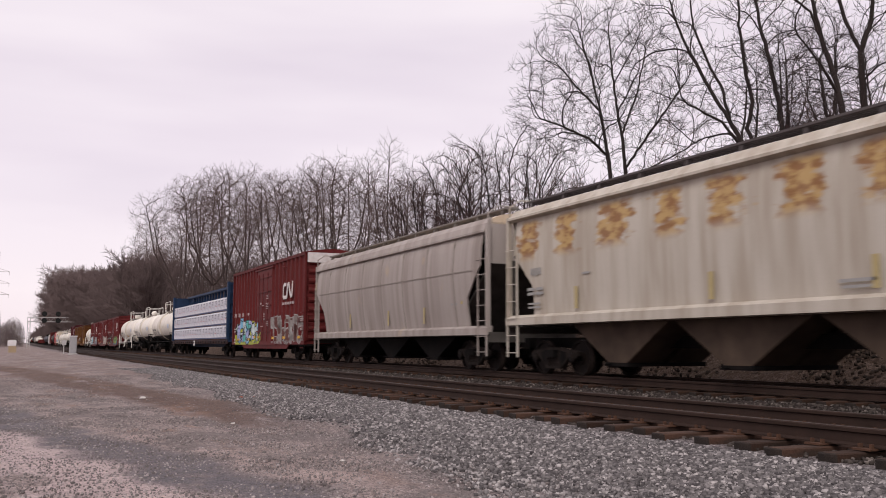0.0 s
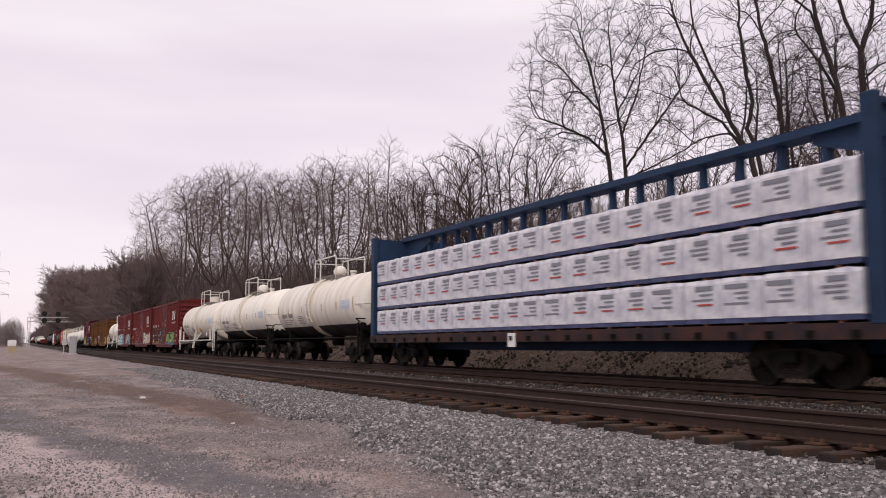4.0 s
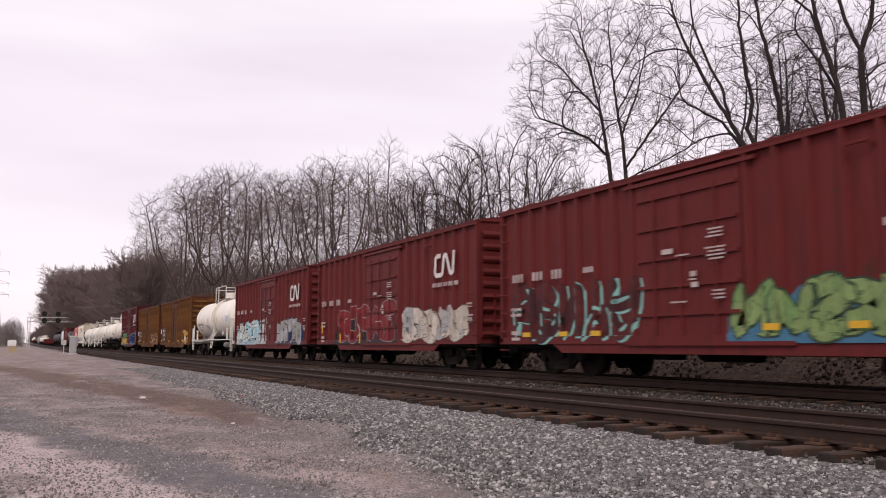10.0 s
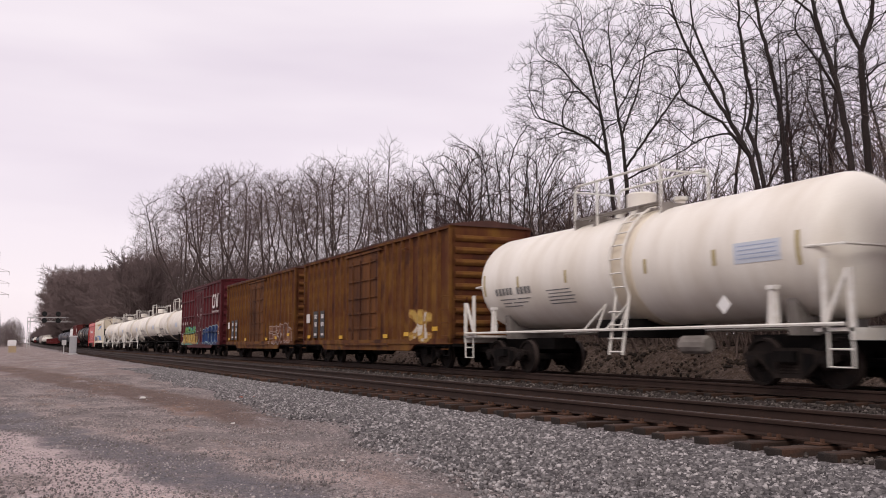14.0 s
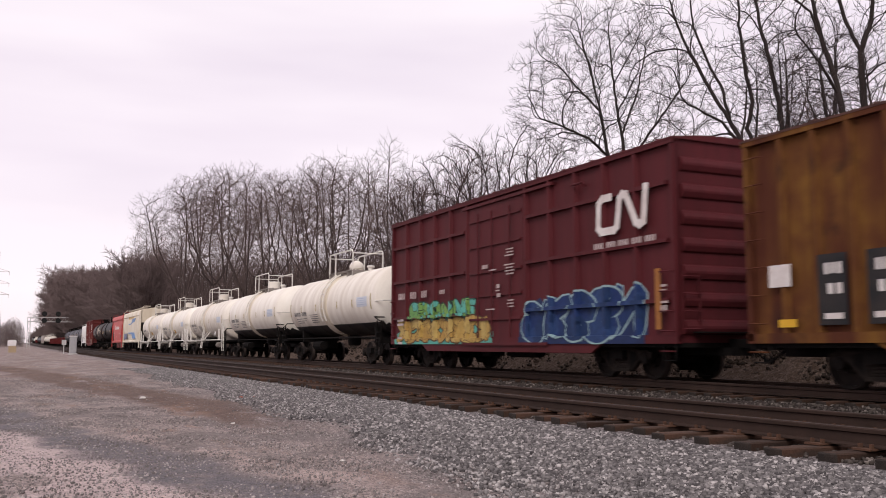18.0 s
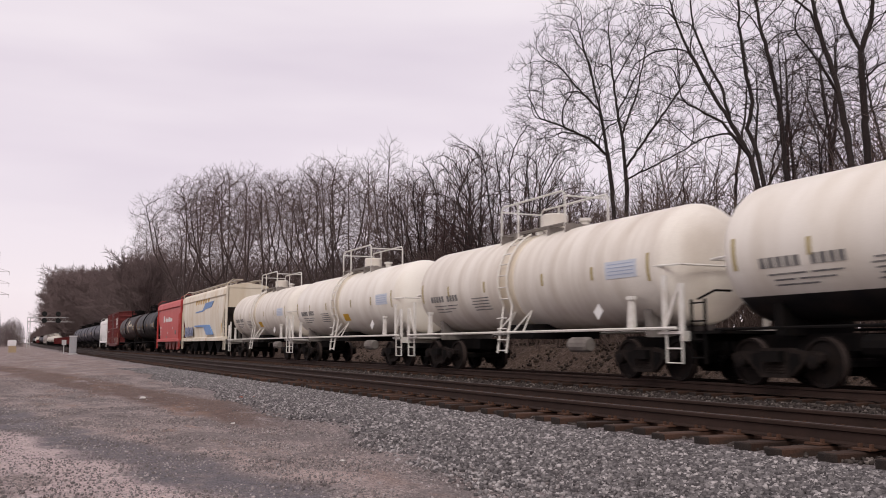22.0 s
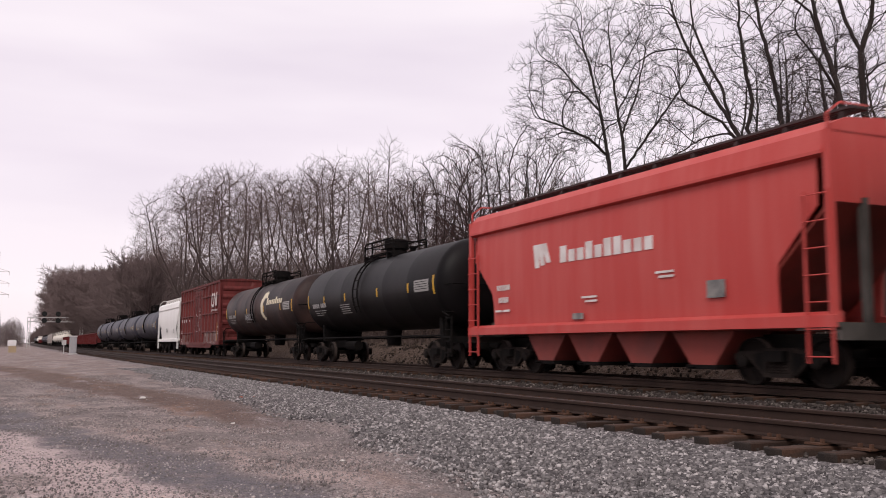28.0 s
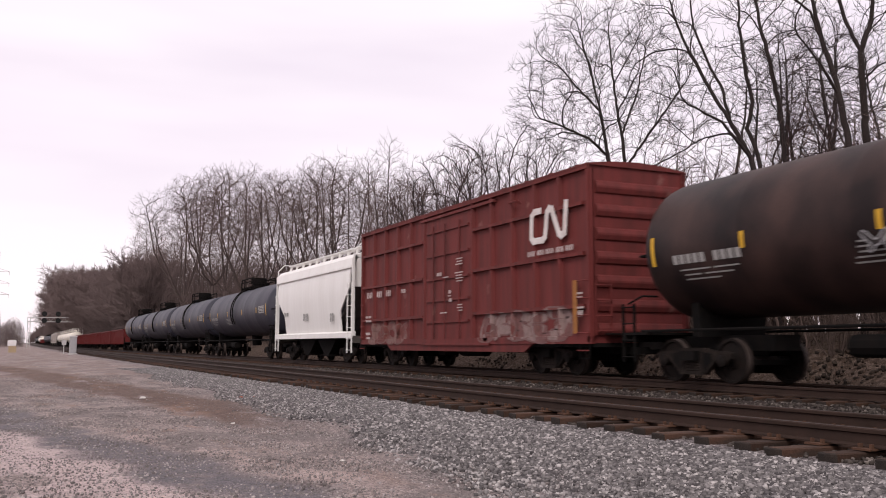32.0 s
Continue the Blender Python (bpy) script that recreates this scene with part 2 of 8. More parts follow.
def lathe(bm, profile, seg, axis="y", centre=(0, 0, 0), mi=lambda p: 0):
    """Turn a profile of (radius, distance along the axis) round an axis."""
    c = Vector(centre)
    rings = []
    for r, d in profile:
        ring = []
        for k in range(seg):
            a = 2 * math.pi * (k + 0.5) / seg
            p = (r * math.cos(a), d, r * math.sin(a)) if axis == "y" else (d, r * math.cos(a), r * math.sin(a)) if axis == "x" else (r * math.cos(a), r * math.sin(a), d)
            ring.append(bm.verts.new(c + Vector(p)))
        rings.append(ring)
    for a, b in zip(rings, rings[1:]):
        for k in range(seg):
            f = bm.faces.new((a[k], a[(k + 1) % seg], b[(k + 1) % seg], b[k]))
            f.material_index = mi(f.calc_center_median())
    bm.faces.new(rings[0])
    bm.faces.new(rings[-1])
    bmesh.ops.recalc_face_normals(bm, faces=bm.faces[:])


# ------------------------------------------------------------------ ground


def rise(y):
    """How far the line climbs with the distance."""
    d = max(0.0, y - 12.0)
    d = min(d, 900.0)
    return 0.0032 * d + 4.0e-6 * d * d


def ramp(x, pts):
    for (xa, za), (xb, zb) in zip(pts, pts[1:]):
        if x <= xb:
            return za + (zb - za) * max(0.0, x - xa) / (xb - xa)
    return pts[-1][1]


SECTION = [(-3000, -0.9), (-40, -0.75), (-6, -0.64), (3.6, -0.62), (4.5, -0.57), (5.9, -0.33), (6.3, -0.275), (6.7, -0.262), (8.7, -0.25), (9.2, -0.255), (9.9, -0.36),
           (11.4, -0.38), (12.3, -0.27), (15.4, -0.27), (16.6, -0.6), (17.6, -0.45), (19.2, 0.55), (21.5, 1.1), (30, 1.3), (3000, 1.5)]


def eased(v, a, b):
    k = min(1.0, max(0.0, (v - a) / (b - a)))
    return k * k * (3 - 2 * k)


def ground_z(x, y):
    """The section of the line; beyond 15 m the lot rises until it meets the ballast."""
    z = ramp(x, SECTION)
    if x < 6.3:
        k = eased(y, 15, 48)
        z += k * (max(z, -0.36 + 0.012 * max(-20.0, min(0.0, x - 4.0))) - z)
    return z + rise(y)


def axis_steps(spans):
    out = []
    for a, b, step in spans:
        k = max(1, round((b - a) / step))
        out += [a + (b - a) * i / k for i in range(k)]
    return out + [spans[-1][1]]


def build_ground():
    xs = axis_steps([(-3000, -400, 600), (-400, -40, 60), (-40, -6, 3), (-6, 4, 0.25), (4, 16.6, 0.15), (16.6, 24, 0.3), (24, 60, 4), (60, 400, 50), (400, 3000, 600)])
    ys = axis_steps([(-1500, -450, 150), (-450, -20, 12), (-20, 4, 1), (4, 30, 0.25), (30, 75, 0.6), (75, 200, 3), (200, 900, 20), (900, 3500, 400)])
    verts, faces, nx = [], [], len(xs)
    for y in ys:
        for x in xs:
            near = 1.0 if -8 < x < 24 and 0 < y < 75 else 0.0
            bump = near * (0.022 * noise.noise((x * 1.3, y * 0.9, 0)) + 0.012 * noise.noise((x * 4, y * 4, 3)))
            if x > 17.4 and near:
                bump += 0.25 * noise.noise((x * 0.7, y * 0.7, 9))
            verts.append((x, y, ground_z(x, y) + bump))
    for j in range(len(ys) - 1):
        for i in range(nx - 1):
            faces.append((j * nx + i, j * nx + i + 1, (j + 1) * nx + i + 1, (j + 1) * nx + i))
    me = bpy.data.meshes.new("ground")
    me.from_pydata(verts, [], faces)
    for p in me.polygons:
        p.use_smooth = True
    me.materials.append(ground_material())
    return tagged(new("ground", me), "grey gravel lot and ballast with brown dirt tracks", "ground", kind="structure")


def ground_material():
    m = bpy.data.materials.new("gravel_and_dirt")
    m.use_nodes = True
    n, l = m.node_tree.nodes, m.node_tree.links
    b = n["Principled BSDF"]
    b.inputs["Roughness"].default_value = 0.95
    b.inputs["Specular IOR Level"].default_value = 0.15
    tc = n.new("ShaderNodeTexCoord")
    sep = n.new("ShaderNodeSeparateXYZ")
    l.new(tc.outputs["Object"], sep.inputs[0])

    def tex(scale, detail=5, stretch=(1, 1, 1), rough=0.55):
        mp = n.new("ShaderNodeMapping")
        mp.inputs["Scale"].default_value = stretch
        l.new(tc.outputs["Object"], mp.inputs[0])
        t = n.new("ShaderNodeTexNoise")
        t.inputs["Scale"].default_value, t.inputs["Detail"].default_value, t.inputs["Roughness"].default_value = scale, detail, rough
        l.new(mp.outputs[0], t.inputs["Vector"])
        return t.outputs["Fac"]

    def span(v, a, b2, lo=0.0, hi=1.0):
        r = n.new("ShaderNodeMapRange")
        r.interpolation_type = "SMOOTHSTEP"
        for k, val in (("From Min", a), ("From Max", b2), ("To Min", lo), ("To Max", hi)):
            r.inputs[k].default_value = val
        l.new(v, r.inputs["Value"])
        return r.outputs[0]

    def op(kind, a, c):
        k = n.new("ShaderNodeMath")
        k.operation = kind
        for i, v in enumerate((a, c)):
            if isinstance(v, (int, float)):
                k.inputs[i].default_value = v
            else:
                l.new(v, k.inputs[i])
        return k.outputs[0]

    def mix(fac, a, c):
        x = n.new("ShaderNodeMix")
        x.data_type = "RGBA"
        for k, v in (("Factor", fac), (6, a), (7, c)):
            if isinstance(v, tuple):
                x.inputs[k].default_value = (*v, 1)
            elif isinstance(v, (int, float)):
                x.inputs[k].default_value = v
            else:
                l.new(v, x.inputs[k])
        return x.outputs[2]

    wob = op("ADD", sep.outputs["X"], op("MULTIPLY", op("SUBTRACT", tex(0.35), 0.5), 2.6))
    # the ballast ends nearer to the rails farther on
    edge = op("SUBTRACT", wob, op("MULTIPLY", span(sep.outputs["Y"], 15, 48), 1.6))
    # stones: small cells with tones of their own
    vor = n.new("ShaderNodeTexVoronoi")
    vor.inputs["Scale"].default_value = 27.0
    l.new(tc.outputs["Object"], vor.inputs["Vector"])
    sepc = n.new("ShaderNodeSeparateColor")
    l.new(vor.outputs["Color"], sepc.inputs[0])
    ballast = mix(sepc.outputs[0], (0.05, 0.047, 0.05), (0.32, 0.30, 0.30))
    vor2 = n.new("ShaderNodeTexVoronoi")
    vor2.inputs["Scale"].default_value = 48.0
    l.new(tc.outputs["Object"], vor2.inputs["Vector"])
    sepd = n.new("ShaderNodeSeparateColor")
    l.new(vor2.outputs["Color"], sepd.inputs[0])
    # a wheel track of grey stone crosses the lot at a slant between pale fines; brown dirt lies along the ballast
    slant = op("ADD", op("ADD", sep.outputs["X"], op("MULTIPLY", op("SUBTRACT", sep.outputs["Y"], 10.0), 0.21)), op("MULTIPLY", op("SUBTRACT", tex(0.55, 5), 0.5), 1.5))
    strip = op("ADD", op("ADD", sep.outputs["X"], op("MULTIPLY", op("SUBTRACT", sep.outputs["Y"], 22.0), 0.15)), op("MULTIPLY", op("SUBTRACT", tex(0.45, 6, (1.3, 0.6, 1)), 0.5), 2.2))
    lot = mix(sepd.outputs[0], (0.185, 0.152, 0.143), (0.42, 0.358, 0.34))
    lot = mix(span(tex(1.1, 6), 0.47, 0.6), lot, (0.215, 0.186, 0.18))
    pale = op("MULTIPLY", span(slant, 1.7, 1.1), span(tex(0.9, 6, (1.2, 0.6, 1)), 0.28, 0.46))
    lot = mix(op("MULTIPLY", pale, 0.85), lot, (0.54, 0.45, 0.44))
    ruts = op("MULTIPLY", op("MULTIPLY", span(slant, 2.3, 2.6), span(slant, 3.1, 2.75)), span(tex(1.6, 5, (1, 0.5, 1)), 0.42, 0.55))
    lot = mix(op("MULTIPLY", ruts, 0.7), lot, (0.45, 0.365, 0.34))
    band = op("MULTIPLY", op("MULTIPLY", span(slant, 1.1, 1.6), span(slant, 2.6, 2.15)), span(tex(1.3, 6), 0.30, 0.45))
    lot = mix(op("MULTIPLY", band, 0.85), lot, (0.15, 0.143, 0.158))
    dirt = op("MULTIPLY", op("MULTIPLY", span(strip, 2.3, 3.0), span(strip, 5.0, 4.3)), span(tex(0.8, 7, (1.3, 0.35, 1), 0.62), 0.32, 0.46))
    dirt = op("MULTIPLY", dirt, span(sep.outputs["Y"], 13, 17))
    lot = mix(op("MULTIPLY", dirt, 0.8), lot, (0.12, 0.078, 0.062))
    orange = op("MULTIPLY", op("MULTIPLY", span(slant, 2.6, 3.4), span(edge, 4.6, 3.4)), span(tex(1.0, 7, (1.2, 0.4, 1), 0.62), 0.54, 0.64))
    lot = mix(op("MULTIPLY", orange, 0.5), lot, (0.26, 0.165, 0.12))
    faint = op("MULTIPLY", span(sep.outputs["Y"], 24, 40), span(tex(0.4, 8, (1.5, 0.3, 1), 0.7), 0.45, 0.58))
    lot = mix(op("MULTIPLY", faint, 0.6), lot, (0.19, 0.145, 0.13))
    col = mix(span(edge, 3.5, 5.2), lot, ballast)
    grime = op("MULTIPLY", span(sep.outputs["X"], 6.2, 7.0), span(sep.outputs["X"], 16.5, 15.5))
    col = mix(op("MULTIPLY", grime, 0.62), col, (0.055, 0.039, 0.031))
    # the shade under the train, painted into the ballast along its track
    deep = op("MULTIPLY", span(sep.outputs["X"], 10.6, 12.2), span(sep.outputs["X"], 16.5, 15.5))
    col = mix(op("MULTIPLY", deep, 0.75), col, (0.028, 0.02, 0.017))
    bank = mix(span(tex(6.0, 6), 0.35, 0.65), (0.075, 0.052, 0.039), (0.155, 0.122, 0.102))
    bank = mix(span(tex(30.0, 4), 0.4, 0.7), bank, (0.05, 0.034, 0.026))
    col = mix(span(sep.outputs["X"], 16.4, 17.6), col, bank)
    far = mix(tex(0.05), (0.10, 0.085, 0.06), (0.16, 0.13, 0.09))
    col = mix(span(sep.outputs["X"], 26, 40), col, far)
    col = mix(span(sep.outputs["X"], -14, -40), col, far)
    # every stone keeps a tone of its own, at two sizes
    vor3 = n.new("ShaderNodeTexVoronoi")
    vor3.inputs["Scale"].default_value = 13.0
    l.new(tc.outputs["Object"], vor3.inputs["Vector"])
    sepe = n.new("ShaderNodeSeparateColor")
    l.new(vor3.outputs["Color"], sepe.inputs[0])
    tone = op("ADD", op("MULTIPLY", sepd.outputs[1], 0.75), op("ADD", op("MULTIPLY", sepc.outputs[1], 0.45), op("MULTIPLY", sepe.outputs[1], 0.3)))
    tone = op("ADD", 0.3, op("MULTIPLY", tone, 0.95))
    grey = n.new("ShaderNodeCombineColor")
    for k, warm in enumerate((1.05, 0.985, 0.975)):
        l.new(op("MULTIPLY", tone, warm), grey.inputs[k])
    mul = n.new("ShaderNodeMix")
    mul.data_type, mul.blend_type = "RGBA", "MULTIPLY"
    l.new(span(edge, 3.4, 5.0, 0.6, 1.0), mul.inputs["Factor"])
    l.new(col, mul.inputs[6])
    l.new(grey.outputs[0], mul.inputs[7])
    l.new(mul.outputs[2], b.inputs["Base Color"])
    bp = n.new("ShaderNodeBump")
    bp.inputs["Strength"].default_value, bp.inputs["Distance"].default_value = 1.0, 0.04
    h = op("ADD", op("MULTIPLY", vor.outputs["Distance"], 0.7), tex(60.0, 4))
    l.new(h, bp.inputs["Height"])
    l.new(bp.outputs[0], b.inputs["Normal"])
    return m


ground = build_ground()
NEAR_TRACK, TRAIN_TRACK = 7.7, 13.85


def build_track(name, label, x0, parts_from, parts_to):
    """Two rails on plates and ties that follow the climb of the line."""
    track = tagged(new(name), label, "railway track", kind="structure")
    ys = axis_steps([(-450, 12, 66), (12, 60, 6), (60, 300, 24), (300, 900, 60)])
    head = [(-0.037, -0.012), (-0.03, 0.0), (0.03, 0.0), (0.037, -0.012), (0.034, -0.042), (0.009, -0.055), (0.009, -0.14), (0.07, -0.154), (0.07, -0.166), (-0.07, -0.166),
            (-0.07, -0.154), (-0.009, -0.14), (-0.009, -0.055), (-0.034, -0.042)]
    for side in (-0.75, 0.75):
        bm = bmesh.new()
        rings = [[bm.verts.new((x0 + side + p, y, rise(y) + q)) for p, q in head] for y in ys]
        k = len(head)
        for a, c in zip(rings, rings[1:]):
            for i in range(k):
                f = bm.faces.new((a[i], a[(i + 1) % k], c[(i + 1) % k], c[i]))
                f.material_index = 1 if i == 1 else 0
        bmesh.ops.recalc_face_normals(bm, faces=bm.faces[:])
        part("rail", bm, [M_RAILSIDE, M_TREAD], track, "brown rusty rail with a dull worn top")
    bm = bmesh.new()
    bx(bm, -1.31, 1.31, -0.11, 0.11, -0.18, 0.0)
    bmesh.ops.bevel(bm, geom=bm.edges[:], offset=0.012, segments=1, affect="EDGES")
    for v in bm.verts:
        v.co += 0.008 * noise.noise_vector(v.co * 5)
    for f in bm.faces:
        f.material_index = 1 if abs(f.normal.x) > 0.6 else 0
    tie = mesh_from("tie", bm, [M_TIE, M_TIEEND])
    bm = bmesh.new()
    bx(bm, -0.17, 0.17, -0.095, 0.095, 0.0, 0.018)
    for sx in (-0.1, 0.1):
        for sy in (-0.06, 0.06):
            bx(bm, sx - 0.015, sx + 0.015, sy - 0.015, sy + 0.015, 0.015, 0.055)
    plate = mesh_from("tie_plate", bm, M_PLATE)
    rnd = random.Random(name)
    step, y = 0.54, parts_from
    while y < parts_to:
        part("tie", tie, None, track, at=pose(x0 + rnd.uniform(-0.10, 0.08), y + rnd.uniform(-0.05, 0.05), rise(y) - 0.184 + rnd.uniform(-0.012, 0.004), 0, 0, rnd.uniform(-2.5, 2.5)))
        if y < 24 and x0 < 10:
            for side in (-0.75, 0.75):
                part("tie_plate", plate, None, track, at=pose(x0 + side, y, rise(y) - 0.184))
        y += step
    bm = bmesh.new()
    while y < 160:
        bx(bm, x0 - 1.35, x0 + 1.35, y - 0.11, y + 0.11, rise(y) - 0.35, rise(y) - 0.196)
        y += step
    y = parts_from - step
    while y > -60:
        bx(bm, x0 - 1.35, x0 + 1.35, y - 0.11, y + 0.11, -0.35, -0.196)
        y -= step
    tagged(part("more_ties", bm, M_TIE, track), "dark weathered timber ties", kind="stuff")
    return track


build_track("near_track", "empty nearer track with brown rails on weathered timber ties", NEAR_TRACK, 2.0, 62.0)
build_track("train_track", "farther track that carries the freight train", TRAIN_TRACK, 5.0, 40.0)


def scatter(name, label, count, place, size, mat, seed):
    """Loose angular stones in one mesh; place(rng, n) gives x and y, size(rng, n, x, y) the stone's width."""
    rng = np.random.default_rng(seed)
    x, y = place(rng, count)
    s = size(rng, count, x, y)
    cube = np.array([(a, b, c) for a in (-1, 1) for b in (-1, 1) for c in (-1, 1)], float) * 0.5
    quads = np.array([(0, 1, 3, 2), (4, 6, 7, 5), (0, 4, 5, 1), (2, 3, 7, 6), (0, 2, 6, 4), (1, 5, 7, 3)])
    v = cube[None] * (1 + rng.uniform(-0.45, 0.25, (count, 8, 3)))
    v *= s[:, None, None] * rng.uniform(0.7, 1.3, (count, 1, 3))
    a, c, d = rng.uniform(0, 6.28, (3, count))
    rot = np.empty((count, 3, 3))
    ca, sa, cc, sc = np.cos(a), np.sin(a), np.cos(c), np.sin(c)
    rot[:, 0] = np.stack([ca, -sa * cc, sa * sc], 1)
    rot[:, 1] = np.stack([sa, ca * cc, -ca * sc], 1)
    rot[:, 2] = np.stack([0 * a, sc, cc], 1)
    v = np.einsum("nij,nkj->nki", rot, v)
    z = np.array([ground_z(p, q) for p, q in zip(x, y)]) + s * 0.22
    v += np.stack([x, y, z], 1)[:, None]
    f = quads[None] + (np.arange(count) * 8)[:, None, None]
    me = bpy.data.meshes.new(name)
    me.vertices.add(count * 8)
    me.vertices.foreach_set("co", v.reshape(-1))
    me.loops.add(count * 24)
    me.loops.foreach_set("vertex_index", f.reshape(-1).astype(np.int32))
    me.polygons.add(count * 6)
    me.polygons.foreach_set("loop_start", np.arange(count * 6, dtype=np.int32) * 4)
    me.update(calc_edges=True)
    me.materials.append(mat)
    return tagged(new(name, me), label, "stones", kind="stuff")
# ------------------------------------------------------------------ rolling stock
# A car's own space: origin on the rail top under its middle, -x the side that faces the camera, -y its leading end.
SIDE = -1.5


def make_wheelset_mesh():
    bm = bmesh.new()
    for sgn in (-1, 1):
        prof = [(0.06, -0.07), (0.17, -0.07), (0.18, -0.03), (0.385, -0.02), (0.395, -0.065), (0.452, -0.065), (0.457, 0.05), (0.482, 0.055), (0.482, 0.082), (0.40, 0.085),
                (0.385, 0.02), (0.19, 0.01), (0.17, 0.08), (0.06, 0.08)]
        lathe(bm, [(r, -sgn * d) for r, d in prof], 24, "x", (sgn * 0.76, 0, 0), lambda p: 1 if 0.45 < math.hypot(p.y, p.z) < 0.458 else 0)
    lathe(bm, [(0.085, -0.98), (0.085, 0.98)], 10, "x")
    for sgn in (-1, 1):
        lathe(bm, [(0.11, sgn * 0.93), (0.125, sgn * 1.0), (0.125, sgn * 1.1), (0.08, sgn * 1.125)], 12, "x")
        for k in range(3):
            a = k * 2.094
            bx(bm, sgn * 1.12 - 0.012, sgn * 1.12 + 0.012, 0.06 * math.cos(a) - 0.015, 0.06 * math.cos(a) + 0.015, 0.06 * math.sin(a) - 0.015, 0.06 * math.sin(a) + 0.015)
    return smooth(mesh_from("wheelset", bm, [M_WHEEL, M_TREAD]), 35)


def make_truck_meshes():
    """The cast side frame (near or far), the bolster and a spring nest of a freight truck."""
    top = [(-1.12, 0.50), (-1.12, 0.60), (-0.95, 0.655), (-0.62, 0.66), (-0.35, 0.72), (0.35, 0.72), (0.62, 0.66), (0.95, 0.655), (1.12, 0.60), (1.12, 0.50),
           (1.02, 0.44), (0.74, 0.50), (0.66, 0.42), (0.42, 0.22), (0.30, 0.19), (-0.30, 0.19), (-0.42, 0.22), (-0.66, 0.42), (-0.74, 0.50), (-1.02, 0.44)]
    bm = bmesh.new()
    prism(bm, top, "x", -0.06, 0.06)
    prism(bm, [(-0.36, 0.24), (-0.58, 0.44), (-0.58, 0.6), (-0.30, 0.64), (-0.30, 0.24)], "x", 0.062, 0.075, 1)
    prism(bm, [(0.36, 0.24), (0.58, 0.44), (0.58, 0.6), (0.30, 0.64), (0.30, 0.24)], "x", 0.062, 0.075, 1)
    bx(bm, -0.1, 0.1, -0.36, 0.36, 0.17, 0.24)
    bx(bm, -0.08, 0.08, -0.36, -0.27, 0.22, 0.68)
    bx(bm, -0.08, 0.08, 0.27, 0.36, 0.22, 0.68)
    for v in bm.verts:
        v.co.x *= -1
    bmesh.ops.recalc_face_normals(bm, faces=bm.faces[:])
    frame_mesh = mesh_from("side_frame", bm, [M_TRUCK, M_DARK])
    bm = bmesh.new()
    bx(bm, -1.2, 1.2, -0.22, 0.22, 0.46, 0.66)
    bx(bm, -0.4, 0.4, -0.2, 0.2, 0.64, 0.80)
    bx(bm, -0.9, 0.9, -1.0, -0.94, 0.38, 0.48)
    bx(bm, -0.9, 0.9, 0.94, 1.0, 0.38, 0.48)
    bolster = mesh_from("bolster", bm, M_DARK)
    bm = bmesh.new()
    for k in (-0.16, 0.0, 0.16):
        pts = [(0.075 * math.cos(a), k + 0.07 * math.sin(a), 0.24 + 0.22 * a / 25.2) for a in [i * 0.63 for i in range(41)]]
        tube(bm, pts, 0.018, 5)
    spring = mesh_from("spring_nest", bm, M_TRUCK)
    return frame_mesh, bolster, spring


M_TRUCK = material("dusty_cast_steel", (0.013, 0.010, 0.009), 0.9, spec=0.1, second=(0.034, 0.025, 0.021), scale=6, amount=0.6)
WHEELSET = make_wheelset_mesh()
SIDE_FRAME, BOLSTER, SPRINGS = make_truck_meshes()
SPINNING = []   # (wheelset, car's place along the train)
TRAIN = []      # (car, its place along the train)


def add_truck(car, y, spin_from=None):
    truck = part("truck", BOLSTER, None, car, "grimy cast steel freight truck", at=pose(0, y, 0))
    for sgn in (-1, 1):
        part("side_frame", SIDE_FRAME, None, truck, at=pose(sgn * 1.0, 0, 0) if sgn < 0 else pose(1.0, 0, 0, 0, 0, 180))
        part("spring_nest", SPRINGS, None, truck, at=pose(sgn * 1.0, 0, 0))
    for dy in (-0.89, 0.89):
        w = part("wheelset", WHEELSET, None, truck, at=pose(0, dy, 0.457))
        if spin_from is not None:
            SPINNING.append((w, spin_from + y + dy))
    return truck


def make_coupler_mesh():
    bm = bmesh.new()
    bx(bm, -0.09, 0.09, -0.55, 0.3, 0.72, 0.9)
    prism(bm, [(-0.16, -0.8), (0.05, -0.84), (0.17, -0.72), (0.12, -0.52), (-0.13, -0.5)], "z", 0.68, 0.96)
    tube(bm, [(0.3, -0.05, 0.75), (0.3, -0.3, 0.55), (0.2, -0.6, 0.42), (0.1, -0.85, 0.5)], 0.03, 6)
    return mesh_from("coupler", bm, M_DARK)


COUPLER = make_coupler_mesh()


def add_couplers(car, half, reach=0.0):
    part("coupler", COUPLER, None, car, at=pose(0, -half - reach, 0))
    part("coupler", COUPLER, None, car, at=pose(0, half + reach, 0, 0, 0, 180))


def ladder(bm, x, y0, y1, z0, z1, rungs, r=0.016, out=-1, stiles=True):
    """A grab-iron ladder on the plane x."""
    if stiles:
        for y in (y0, y1):
            bx(bm, x - 0.03, x + 0.03, y - 0.014, y + 0.014, z0, z1)
    for k in range(rungs):
        z = z0 + 0.12 + (z1 - z0 - 0.2) * k / max(1, rungs - 1)
        tube(bm, [(x, y0, z), (x + out * 0.06, y0 + 0.02, z), (x + out * 0.06, y1 - 0.02, z), (x, y1, z)], r, 5)


